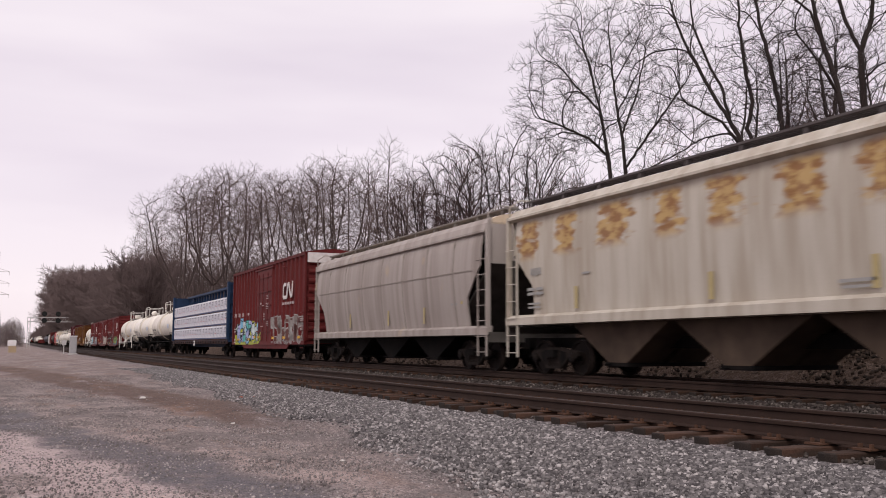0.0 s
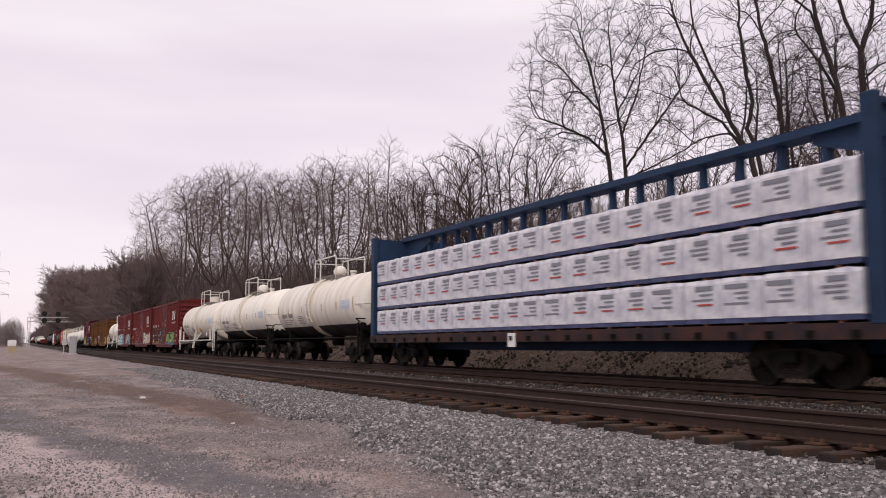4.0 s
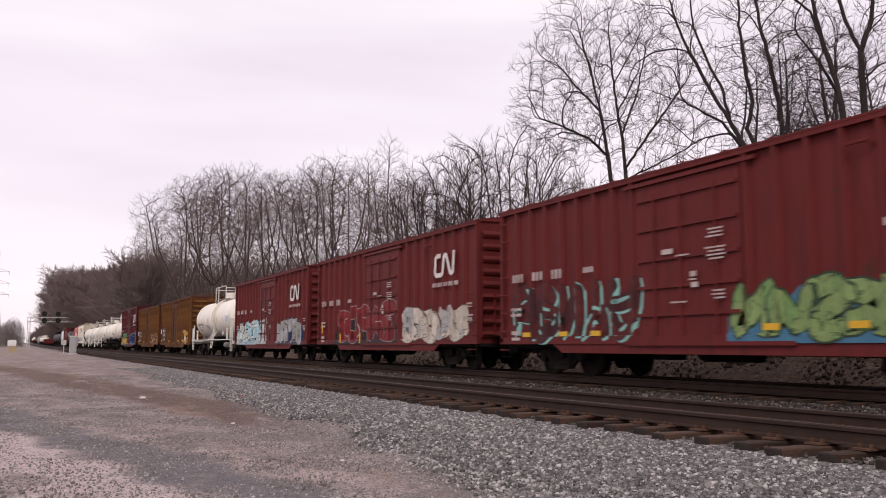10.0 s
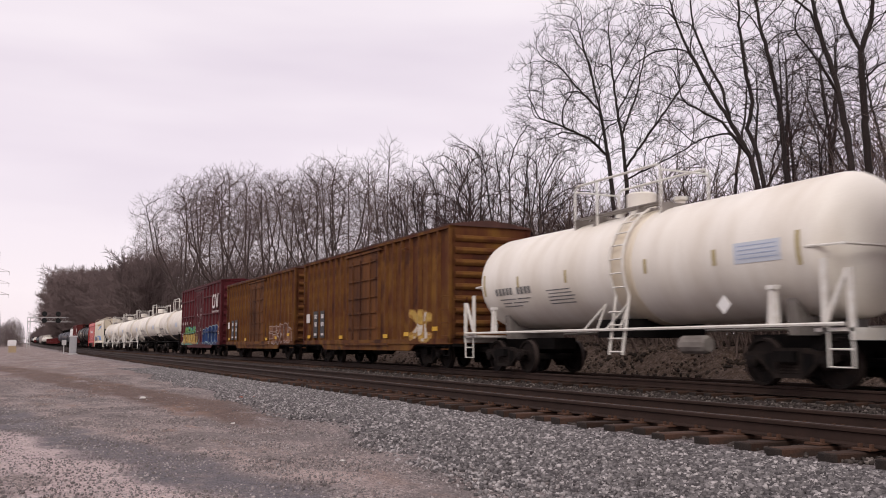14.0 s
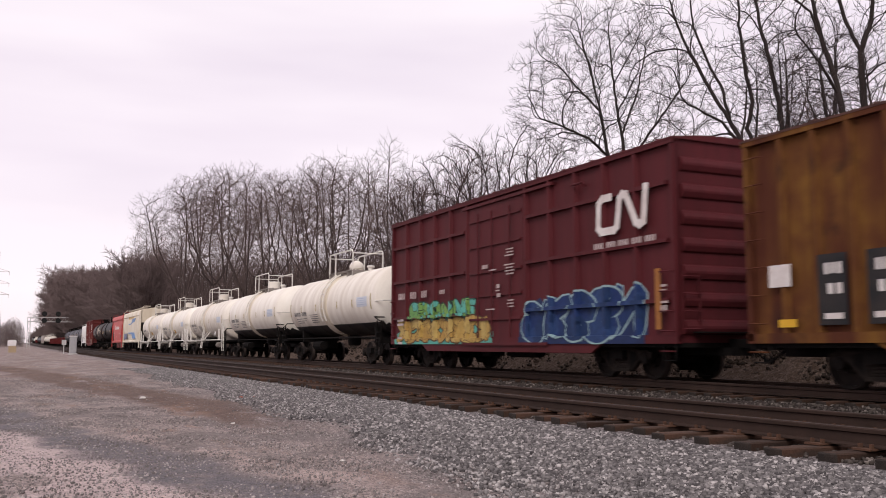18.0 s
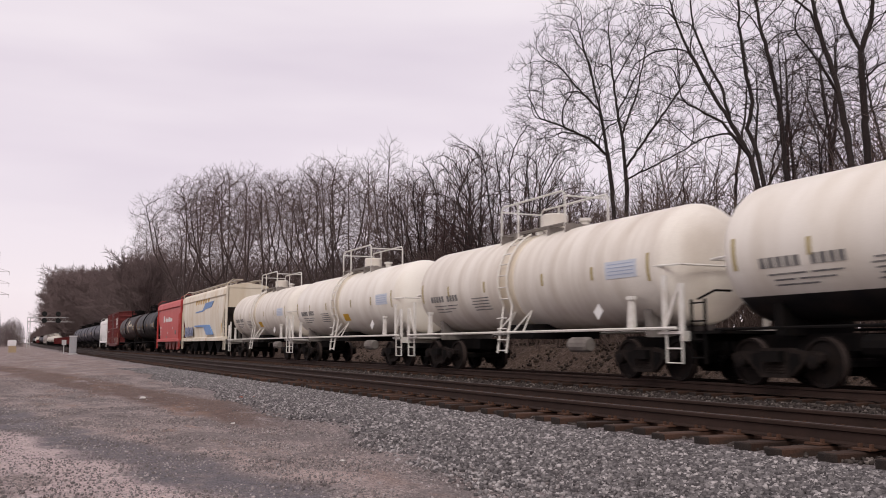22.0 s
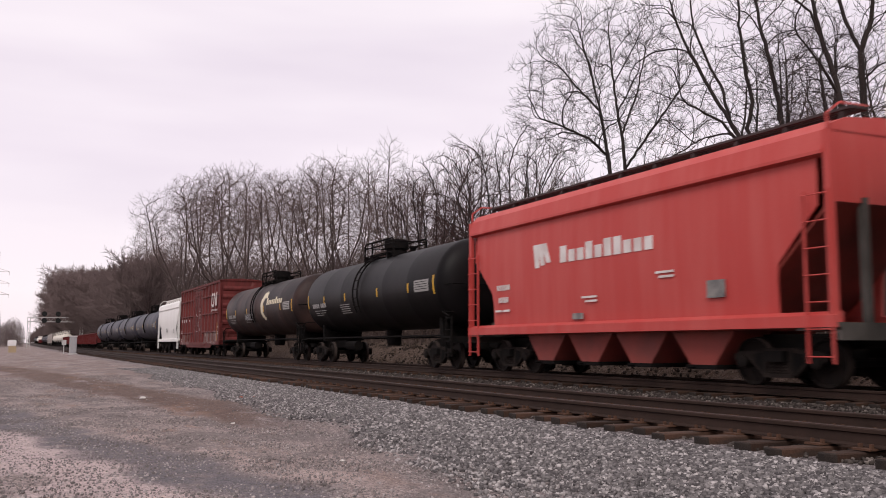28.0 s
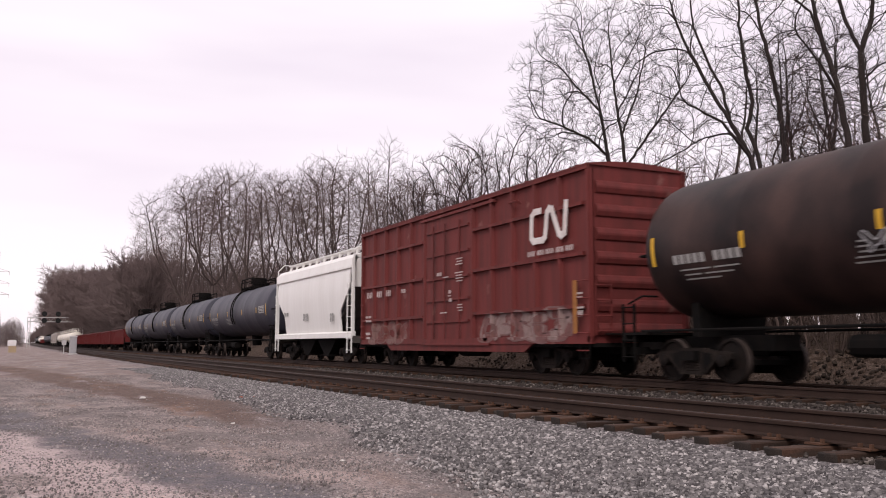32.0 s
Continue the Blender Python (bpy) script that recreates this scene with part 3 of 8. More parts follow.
def end_ladder(bm, y, x0, x1, z0, z1, rungs, out, r=0.016):
    for x in (x0, x1):
        bx(bm, x - 0.025, x + 0.025, y - 0.02, y + 0.02, z0 - 0.1, z1 + 0.1)
    for k in range(rungs):
        z = z0 + (z1 - z0) * k / max(1, rungs - 1)
        tube(bm, [(x0, y, z), (x0 + 0.02, y + out * 0.06, z), (x1 - 0.02, y + out * 0.06, z), (x1, y, z)], r, 5)


def bars(bm, x, rows, seed=0):
    """Unreadable stencilling: short flat bars on the plane x; rows of (y0, y1, z, height, words)."""
    rnd = random.Random(seed)
    for y0, y1, z, h, words in rows:
        span = (y1 - y0) / words
        for k in range(words):
            a, b = y0 + k * span, y0 + (k + 0.78 + 0.1 * rnd.random()) * span
            if h < 0.12:
                bx(bm, x - 0.004, x + 0.002, a, b, z, z + h)
                continue
            n = max(1, round((b - a) / (0.72 * h)))
            for q in range(n):
                c = a + (b - a) * q / n
                bx(bm, x - 0.004, x + 0.002, c, c + 0.62 * (b - a) / n, z + 0.1 * h * rnd.random(), z + h)


def emblem(bm, x, y0, y1, z0, z1):
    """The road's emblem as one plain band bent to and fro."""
    w, h = y1 - y0, z1 - z0
    t = w * 0.098

    def band(points):
        pts = [Vector((y0 + w * p, z0 + h * q)) for p, q in points]
        quads = []
        for a, b in zip(pts, pts[1:]):
            d = (b - a).normalized()
            nrm = Vector((-d.y, d.x)) * t / 2
            a2, b2 = a - d * t * 0.35, b + d * t * 0.35
            quads.append([a2 + nrm, a2 - nrm, b2 - nrm, b2 + nrm])
        for i, q in enumerate(quads):
            prism(bm, [(p.x, p.y) for p in q], "x", x - 0.004 - 0.0006 * i, x + 0.002)
    band([(0.735, 0.93), (0.90, 0.93), (0.98, 0.82), (1.0, 0.18), (0.93, 0.06), (0.66, 0.06), (0.60, 0.14), (0.535, 0.84), (0.48, 0.93), (0.41, 0.90), (0.22, 0.16), (0.15, 0.08), (0.07, 0.14), (0.02, 1.0)])


def spray_material(colours, seed, edge_width):
    """Sprayed fills and outlines: crooked cells in the given colours, edged with the last one."""
    m = bpy.data.materials.new("sprayed_paint")
    m.use_nodes = True
    n, l = m.node_tree.nodes, m.node_tree.links
    b = n["Principled BSDF"]
    b.inputs["Roughness"].default_value = 0.6
    b.inputs["Specular IOR Level"].default_value = 0.2
    tc = n.new("ShaderNodeTexCoord")
    mp = n.new("ShaderNodeMapping")
    mp.inputs["Location"].default_value = (seed * 1.7, seed * 0.6, seed * 0.9)
    mp.inputs["Scale"].default_value = (0.2, 1.35, 0.85)
    warp = n.new("ShaderNodeTexNoise")
    warp.inputs["Scale"].default_value, warp.inputs["Detail"].default_value = 1.6, 3
    add = n.new("ShaderNodeVectorMath")
    add.operation = "MULTIPLY_ADD"
    add.inputs[1].default_value = (0.9, 0.9, 0.9)
    l.new(tc.outputs["Object"], mp.inputs[0])
    l.new(mp.outputs[0], warp.inputs["Vector"])
    l.new(warp.outputs["Color"], add.inputs[0])
    l.new(mp.outputs[0], add.inputs[2])
    cell = n.new("ShaderNodeTexVoronoi")
    cell.inputs["Scale"].default_value = 2.1
    edge = n.new("ShaderNodeTexVoronoi")
    edge.feature = "DISTANCE_TO_EDGE"
    edge.inputs["Scale"].default_value = 2.1
    l.new(add.outputs[0], cell.inputs["Vector"])
    l.new(add.outputs[0], edge.inputs["Vector"])
    sep = n.new("ShaderNodeSeparateColor")
    l.new(cell.outputs["Color"], sep.inputs[0])
    r = n.new("ShaderNodeValToRGB")
    r.color_ramp.interpolation = "CONSTANT"
    fills = colours[:-1]
    e = r.color_ramp.elements
    e[0].color = (*fills[0], 1)
    e[1].position, e[1].color = 1 / len(fills) if len(fills) > 1 else 0.99, (*fills[min(1, len(fills) - 1)], 1)
    for k in range(2, len(fills)):
        e.new(k / len(fills)).color = (*fills[k], 1)
    l.new(sep.outputs[0], r.inputs[0])
    lim = n.new("ShaderNodeMapRange")
    lim.inputs["From Min"].default_value, lim.inputs["From Max"].default_value = edge_width, edge_width * 0.6
    l.new(edge.outputs["Distance"], lim.inputs["Value"])
    x = n.new("ShaderNodeMix")
    x.data_type = "RGBA"
    l.new(lim.outputs[0], x.inputs["Factor"])
    l.new(r.outputs[0], x.inputs[6])
    x.inputs[7].default_value = (*colours[-1], 1)
    fade = n.new("ShaderNodeTexNoise")
    fade.inputs["Scale"].default_value, fade.inputs["Detail"].default_value = 7.0, 5
    l.new(tc.outputs["Object"], fade.inputs["Vector"])
    y = n.new("ShaderNodeMix")
    y.data_type, y.blend_type = "RGBA", "MULTIPLY"
    y.inputs["Factor"].default_value = 0.6
    l.new(x.outputs[2], y.inputs[6])
    l.new(fade.outputs["Fac"], y.inputs[7])
    bright = n.new("ShaderNodeHueSaturation")
    bright.inputs["Value"].default_value = 1.35
    l.new(y.outputs[2], bright.inputs["Color"])
    l.new(bright.outputs[0], b.inputs["Base Color"])
    return m


GLYPHS = [
    [[(0.1, 0), (0.12, 0.65), (0.5, 1), (0.88, 0.65), (0.9, 0)], [(0.15, 0.4), (0.85, 0.4)]],
    [[(0.9, 0.82), (0.5, 1), (0.1, 0.76), (0.5, 0.5), (0.9, 0.24), (0.5, 0), (0.08, 0.14)]],
    [[(0.5, 1), (0.1, 0.62), (0.2, 0.1), (0.6, 0), (0.95, 0.4), (0.8, 0.9), (0.5, 1)]],
    [[(0.1, 1), (0.5, 0.5), (0.9, 1)], [(0.5, 0.5), (0.45, 0)]],
    [[(0.15, 0), (0.12, 1)], [(0.92, 1), (0.2, 0.5), (0.95, 0)]],
    [[(0.1, 0), (0.1, 1), (0.85, 0.05), (0.9, 1)]],
    [[(0.15, 0), (0.15, 1), (0.8, 0.86), (0.8, 0.56), (0.2, 0.5), (0.95, 0)]],
    [[(0.9, 0.95), (0.15, 0.9), (0.12, 0.5), (0.7, 0.5)], [(0.12, 0.5), (0.15, 0.05), (0.9, 0)]],
]


def curve_through(pts, k=5):
    """A smooth line through points (Catmull-Rom)."""
    out = []
    for i in range(len(pts) - 1):
        p0, p1, p2, p3 = (np.array(pts[min(max(i + d, 0), len(pts) - 1)]) for d in (-1, 0, 1, 2))
        for j in range(k):
            t = j / k
            out.append(0.5 * (2 * p1 + (p2 - p0) * t + (2 * p0 - 5 * p1 + 4 * p2 - p3) * t * t + (3 * p1 - p0 - 3 * p2 + p3) * t ** 3))
    return out + [np.array(pts[-1])]


def fat_line(bm, line, width, lift, clip):
    """A round-ended stroke of paint on the plane x = lift; clip: lowest and highest z."""
    rows = []
    n = len(line)
    for i, p in enumerate(line):
        d = line[min(i + 1, n - 1)] - line[max(i - 1, 0)]
        d = d / (np.linalg.norm(d) + 1e-9)
        end = 0.55 if i in (0, n - 1) else 1.0
        q = p - d * width * 0.6 if i == 0 else p + d * width * 0.6 if i == n - 1 else p
        w = width * end
        rows.append([bm.verts.new((lift, q[0] - d[1] * o, min(clip[1], max(clip[0], q[1] + d[0] * o)))) for o in (-w, 0, w)])
    for r0, r1 in zip(rows, rows[1:]):
        for k in range(2):
            bm.faces.new((r0[k], r1[k], r1[k + 1], r0[k + 1]))


FORMS = {}   # how far out the side of a car stands: (cuts along y, cuts along z, x at y and z)


def lay_on(bm, car, x):
    """Press a flat patch of paint onto the posts, sheets and sill of the car's side."""
    if car.name not in FORMS:
        for v in bm.verts:
            v.co.x += x
        return bm
    cuts_y, cuts_z, depth = FORMS[car.name]
    lo, hi = min(v.co.y for v in bm.verts), max(v.co.y for v in bm.verts)
    for c in cuts_y:
        if lo < c < hi:
            bmesh.ops.bisect_plane(bm, geom=bm.verts[:] + bm.edges[:] + bm.faces[:], plane_co=(0, c, 0), plane_no=(0, 1, 0), dist=1e-5)
    for c in cuts_z:
        bmesh.ops.bisect_plane(bm, geom=bm.verts[:] + bm.edges[:] + bm.faces[:], plane_co=(0, 0, c), plane_no=(0, 0, 1), dist=1e-5)
    for v in bm.verts:
        v.co.x += depth(v.co.y, v.co.z)
    return bm


def boxcar_form(posts, da, db, sill, shelf=None):
    """The outer face of a boxcar's side, for paint that lies on it."""
    cuts = []
    for y in posts:
        cuts += [y - 0.084, y - 0.041, y + 0.041, y + 0.084]
    cuts += [da + 0.079, da + 0.081, db - 0.081, db - 0.079]

    def depth(y, z):
        if z < sill + 0.17:
            return -1.503
        out = -1.463 if da + 0.08 <= y <= db - 0.08 else -1.403
        for p in posts:
            d = abs(y - p)
            if d < 0.0845:
                out = min(out, -1.403 - 0.105 * min(1.0, (0.085 - d) / 0.044))
        if shelf and abs(z - shelf) < 0.0485 and not da - 0.1 < y < db + 0.1:
            out = min(out, -1.5135)
        return out
    levels = [sill + 0.165, sill + 0.172] + ([shelf - 0.05, shelf - 0.048, shelf + 0.048, shelf + 0.05] if shelf else [])
    return cuts, levels, depth


def spray(car, x, y0, y1, z0, z1, colours, letters, seed, label, edge=0.06, cloud=None, heavy=1.0, rim=0.045, lean=0.0, shade=None, gleam=None):
    """Sprayed letter-like shapes with no meaning: a ragged cloud, then for each block an edge, a shadow, a patchy fill and small gleams. The last colour draws the edges."""
    rnd = random.Random(seed)
    fill = spray_material(colours if len(colours) > 2 else [colours[0]] + list(colours), seed, edge)
    edge_ink = sprayed_ink(colours[-1])
    w, h = (y1 - y0) / letters, z1 - z0
    if cloud:
        bm = bmesh.new()
        n = max(10, int((y1 - y0) / 0.22))
        top = [(y0 - 0.25 + (y1 - y0 + 0.5) * i / n, z0 + h * (0.62 + 0.34 * abs(math.sin(i * 0.9 + seed)) * (0.5 + 0.5 * rnd.random())) * min(1.0, 0.45 + 4.0 * min(i, n - i) / n)) for i in range(n + 1)]
        t = [bm.verts.new((0.001, p, q)) for p, q in top]
        u = [bm.verts.new((0.001, p, z0)) for p, q in top]
        for i in range(n):
            bm.faces.new((u[i], u[i + 1], t[i + 1], t[i]))
        part("graffiti", lay_on(bm, car, x), sprayed_ink(cloud), car, label)
    for k in range(letters):
        glyph = rnd.choice(GLYPHS)
        c0, wide, tall = y0 + (k - 0.02) * w, w * 1.04, h * rnd.uniform(0.84, 1.0)
        base = z0 + rnd.uniform(0.0, 0.06) * h
        weight = min(0.21 * w, 0.125 * h) * rnd.uniform(0.85, 1.15) * heavy
        lines = []
        over, across = rnd.random() < 0.5, rnd.random() < 0.6
        for stroke in glyph:
            bent = [(1 - p if across else p, 1 - q if over else q) for p, q in stroke]
            pts = [(c0 + wide * (1 - (min(max(p + rnd.uniform(-0.14, 0.14), 0.02), 0.98) + lean * q)), base + weight + (tall - 2 * weight) * min(1.0, max(0.0, q + rnd.uniform(-0.1, 0.1)))) for p, q in bent]
            lines.append(curve_through(pts))
        layer = 0.002 + 0.0035 * (k % 4)
        low = z0 - 0.01

        def strokes(width, lift, ink, shift=(0.0, 0.0)):
            bm = bmesh.new()
            for q, line in enumerate(lines):
                fat_line(bm, [p + np.array(shift) for p in line], width, -lift - 0.0003 * q, (low, z1 + 0.08))
            part("graffiti", lay_on(bm, car, x), ink, car, label)
        if shade:
            strokes(weight + rim * 0.6, layer - 0.0006, sprayed_ink(shade), (-0.09, -0.05))
        strokes(weight + rim, layer, edge_ink)
        strokes(weight, layer + 0.0012, fill)
        if gleam:
            bm = bmesh.new()
            for _ in range(4):
                line = rnd.choice(lines)
                i = rnd.randrange(0, max(1, len(line) - 3))
                fat_line(bm, [p + np.array([0.4 * weight, 0.3 * weight]) for p in line[i:i + 3]], weight * 0.28, -layer - 0.0022, (low, z1 + 0.08))
            part("graffiti", lay_on(bm, car, x), sprayed_ink(gleam), car, label)


INKS = {}


def sprayed_ink(c):
    key = tuple(round(v, 3) for v in c)
    if key not in INKS:
        INKS[key] = material("sprayed_ink", c, 0.6, second=tuple(v * 0.6 for v in c), scale=3.0, amount=0.6, fine_amount=0.3, bump=0.0)
    return INKS[key]


def decal(name, col):
    return material("spray_" + name, col, 0.55, second=tuple(c * 0.75 for c in col), scale=4, amount=0.5, fine_amount=0.2, bump=0.0)


P_TEAL, P_GREEN, P_OLIVE, P_GOLD = (0.10, 0.36, 0.30), (0.10, 0.22, 0.06), (0.19, 0.26, 0.10), (0.40, 0.26, 0.07)
P_SKY, P_PALE, P_NAVY, P_SILVER = (0.20, 0.40, 0.55), (0.52, 0.58, 0.58), (0.016, 0.032, 0.10), (0.34, 0.33, 0.33)
P_BONE, P_BLACK, P_LIME, P_LILAC, P_RED = (0.50, 0.44, 0.38), (0.02, 0.02, 0.022), (0.42, 0.44, 0.06), (0.35, 0.36, 0.55), (0.25, 0.03, 0.04)


def start_car(name, label, category, centre):
    car = tagged(new(name), label, category, "cars of the freight train")
    TRAIN.append((car, centre))
    return car


def boxcar(name, label, s0, s1, eave, body, style, roof=None, door=None, spin=True, letter=M_LETTER_W):
    """style: 'ribbed' (outside posts) or 'panelled' (posts with rows of horizontal stiffeners)."""
    L, centre = s1 - s0, (s0 + s1) / 2
    car = start_car(name, label, "boxcar", centre)
    hy, sill = L / 2, 0.82
    roof, door = roof or M_ROOF, door or body
    for sgn, nm in ((-1, "near"), (1, "far")):
        bm = bmesh.new()
        bx(bm, *sorted((sgn * 1.36, sgn * 1.40)), -hy, hy, sill, eave)
        part("side_wall", bm, body, car)
        bm = bmesh.new()
        bx(bm, *sorted((sgn * 1.37, sgn * 1.50)), -hy, hy, sill - 0.02, sill + 0.16)
        prism(bm, [(-hy * 0.66, sill), (-hy * 0.6, sill - 0.24), (hy * 0.6, sill - 0.24), (hy * 0.66, sill)], "x", *sorted((sgn * 1.40, sgn * 1.47)))
        part("side_sill", bm, body, car)
        bm = bmesh.new()
        bx(bm, *sorted((sgn * 1.38, sgn * 1.51)), -hy, hy, eave - 0.12, eave)
        part("top_chord", bm, body, car)
    bm = bmesh.new()
    bx(bm, -1.4, 1.4, -hy + 0.02, hy - 0.02, sill - 0.1, sill)
    bx(bm, -0.3, 0.3, -hy - 0.3, hy + 0.3, 0.55, sill - 0.1)
    part("underframe", bm, M_DARK, car)
    # ends with pressed corrugations
    for sgn in (-1, 1):
        bm = bmesh.new()
        y0, y1 = sorted((sgn * (hy - 0.09), sgn * (hy - 0.05)))
        bx(bm, -1.44, 1.44, y0, y1, sill, eave + 0.02)
        end = part("end_wall", bm, body, car)
        n = 9 if style == "ribbed" else 7
        bm = bmesh.new()
        z_h = (eave - sill - 0.3) / n
        prof = [(0, 0.06), (0.05, 0.11), (0.09, 0.28), (0.09, 0.36), (0.05, 0.52), (0, 0.58)]
        prism(bm, [(a * sgn, q * z_h * 1.1) for a, q in prof], "x", -1.28, 1.28)
        rib = mesh_from("end_rib", bm, body)
        for k in range(n):
            part("end_rib", rib, None, end, at=pose(0, sgn * (hy - 0.052), sill + 0.12 + k * z_h))
        for sx in (-1, 1):
            bm = bmesh.new()
            bx(bm, *sorted((sx * 1.34, sx * 1.50)), *sorted((sgn * (hy - 0.16), sgn * hy)), sill, eave)
            bmesh.ops.bevel(bm, geom=bm.edges[:], offset=0.025, segments=2, affect="EDGES")
            part("corner_post", bm, body, car)
    # roof
    peak = 0.13 if style == "ribbed" else 0.06
    bm = bmesh.new()
    prism(bm, [(-1.52, eave - 0.03), (-1.52, eave + 0.01), (-0.7, eave + 0.07 + peak * 0.5), (0, eave + 0.07 + peak), (0.7, eave + 0.07 + peak * 0.5), (1.52, eave + 0.01), (1.52, eave - 0.03)], "y", -hy - 0.01, hy + 0.01)
    roof_ob = part("roof", bm, roof, car)
    bm = bmesh.new()
    prism(bm, [(-1.53, eave + 0.0), (-1.53, eave + 0.04), (0, eave + 0.105 + peak), (1.53, eave + 0.04), (1.53, eave + 0.0), (0, eave + 0.06 + peak)], "y", -0.04, 0.04)
    seam = mesh_from("roof_seam", bm, roof)
    for k in range(13):
        part("roof_seam", seam, None, roof_ob, at=pose(0, -hy + 0.5 + k * (L - 1) / 12, 0))
    # door bay: from 40 to 61 percent of the length
    da, db = -hy + 0.395 * L, -hy + 0.61 * L
    for sgn in (-1, 1):
        xo = sgn * 1.40
        bm = bmesh.new()
        bx(bm, *sorted((xo - sgn * 0.02, xo + sgn * 0.06)), da + 0.08, db - 0.08, sill + 0.1, eave - 0.28)
        dr = part("plug_door", bm, door, car)
        # dark strips laid over the gaps beside the door, standing for their shade
        for edge_y in (da + 0.045, db - 0.045):
            bm = bmesh.new()
            bx(bm, *sorted((xo - sgn * 0.01, xo + sgn * 0.012)), edge_y - 0.034, edge_y + 0.034, sill + 0.17, eave - 0.28)
            part("door_seal", bm, M_DARK, car)
        for k, z in enumerate((0.16, 0.32, 0.48, 0.66, 0.84)):
            bm = bmesh.new()
            zz = sill + (eave - sill) * z
            bx(bm, *sorted((xo + sgn * 0.06, xo + sgn * 0.11)), da + 0.15, db - 0.15, zz - 0.035, zz + 0.035)
            part("door_stiffener", bm, door, dr)
        for yy in (da + 0.75, (da + db) / 2 + 0.1, db - 0.75):
            bm = bmesh.new()
            tube(bm, [(xo + sgn * 0.115, yy, sill + 0.15), (xo + sgn * 0.115, yy, eave - 0.5)], 0.025, 6)
            part("lock_rod", bm, door, dr)
        bm = bmesh.new()
        bx(bm, *sorted((xo + sgn * 0.0, xo + sgn * 0.125)), da - 0.35 if style == "ribbed" else da - 1.5, db + 0.3, eave - 0.27, eave - 0.19)
        part("door_track", bm, door, car)
        bm = bmesh.new()
        bx(bm, *sorted((xo + sgn * 0.0, xo + sgn * 0.13)), da - 1.2, db + 0.3, sill - 0.06, sill + 0.02)
        part("door_track", bm, door, car)
        # posts
        bm = bmesh.new()
        z0, z1, pd = sill + 0.16, eave - 0.12, 0.105
        prism(bm, [(0, -0.085), (sgn * pd, -0.04), (sgn * pd, 0.04), (0, 0.085)], "z", z0, z1)
        post = mesh_from("side_post", bm, body)
        n = 8 if style == "ribbed" else 5
        spans = [(-hy + 0.16, da - 0.06, n), (db + 0.06, hy - 0.16, n)]
        posts_at = []
        for a, b, k in spans:
            for i in range(1, k + 1):
                yy = a + (b - a) * (i if a < 0 else i - 1) / k
                part("side_post", post, None, car, at=pose(xo, yy, 0))
                posts_at.append(yy)
        FORMS[car.name] = boxcar_form(posts_at, da, db, sill, sill + (eave - sill) * 0.205 if style == "panelled" else None)
        if style == "panelled":
            for a, b, k in spans:
                for zf in (0.205, 0.5, 0.785):
                    bm = bmesh.new()
                    zz = sill + (eave - sill) * zf
                    bx(bm, *sorted((xo, xo + sgn * 0.11)), a + 0.12, b - 0.08, zz - 0.045, zz + 0.045)
                    part("side_stiffener", bm, body, car)
    # ladders, brake wheel, running gear
    bm = bmesh.new()
    ladder(bm, -1.50, -hy + 0.08, -hy + 0.5, sill - 0.3, 2.4, 5, stiles=False)
    part("ladder", bm, body, car)
    bm = bmesh.new()
    ladder(bm, -1.50, hy - 0.5, hy - 0.08, sill - 0.3, eave - 0.3 if style == "ribbed" else 2.4, 8 if style == "ribbed" else 5, stiles=False)
    part("ladder", bm, body, car)
    for sgn in (-1, 1):
        bm = bmesh.new()
        end_ladder(bm, sgn * (hy + 0.02), -1.35, -0.9, 1.1, 2.2, 4, sgn)
        part("end_grab_iron", bm, body, car)
        bm = bmesh.new()
        bx(bm, -1.1, 1.1, *sorted((sgn * (hy + 0.02), sgn * (hy + 0.3))), 1.02, 1.05)
        part("crossover_step", bm, M_DARK, car)
        bm = bmesh.new()
        yy = sgn * (hy - 0.3)
        tube(bm, [(-1.45, yy - 0.2, sill), (-1.47, yy - 0.2, 0.45), (-1.47, yy + 0.2, 0.45), (-1.45, yy + 0.2, sill)], 0.02, 5)
        part("stirrup", bm, M_DARK, car)
    bm = bmesh.new()
    tube(bm, [(-1.44, -hy + 0.21 * L, eave - 0.52), (-1.56, -hy + 0.21 * L, eave - 0.45), (-1.56, -hy + 0.21 * L + 0.45, eave - 0.45)], 0.03, 5)
    part("door_stop", bm, body, car)
    for y in (-0.34, 0.34):
        add_truck(car, y * L, centre if spin else None)
    add_couplers(car, hy, 0.15)
    bm = bmesh.new()
    tube(bm, [(-0.7, -1.2, 0.62), (-0.7, 0.4, 0.62)], 0.2, 10)
    bx(bm, -1.0, -0.5, 1.2, 1.7, 0.45, 0.75)
    part("brake_reservoir", bm, M_DARK, car)
    return car


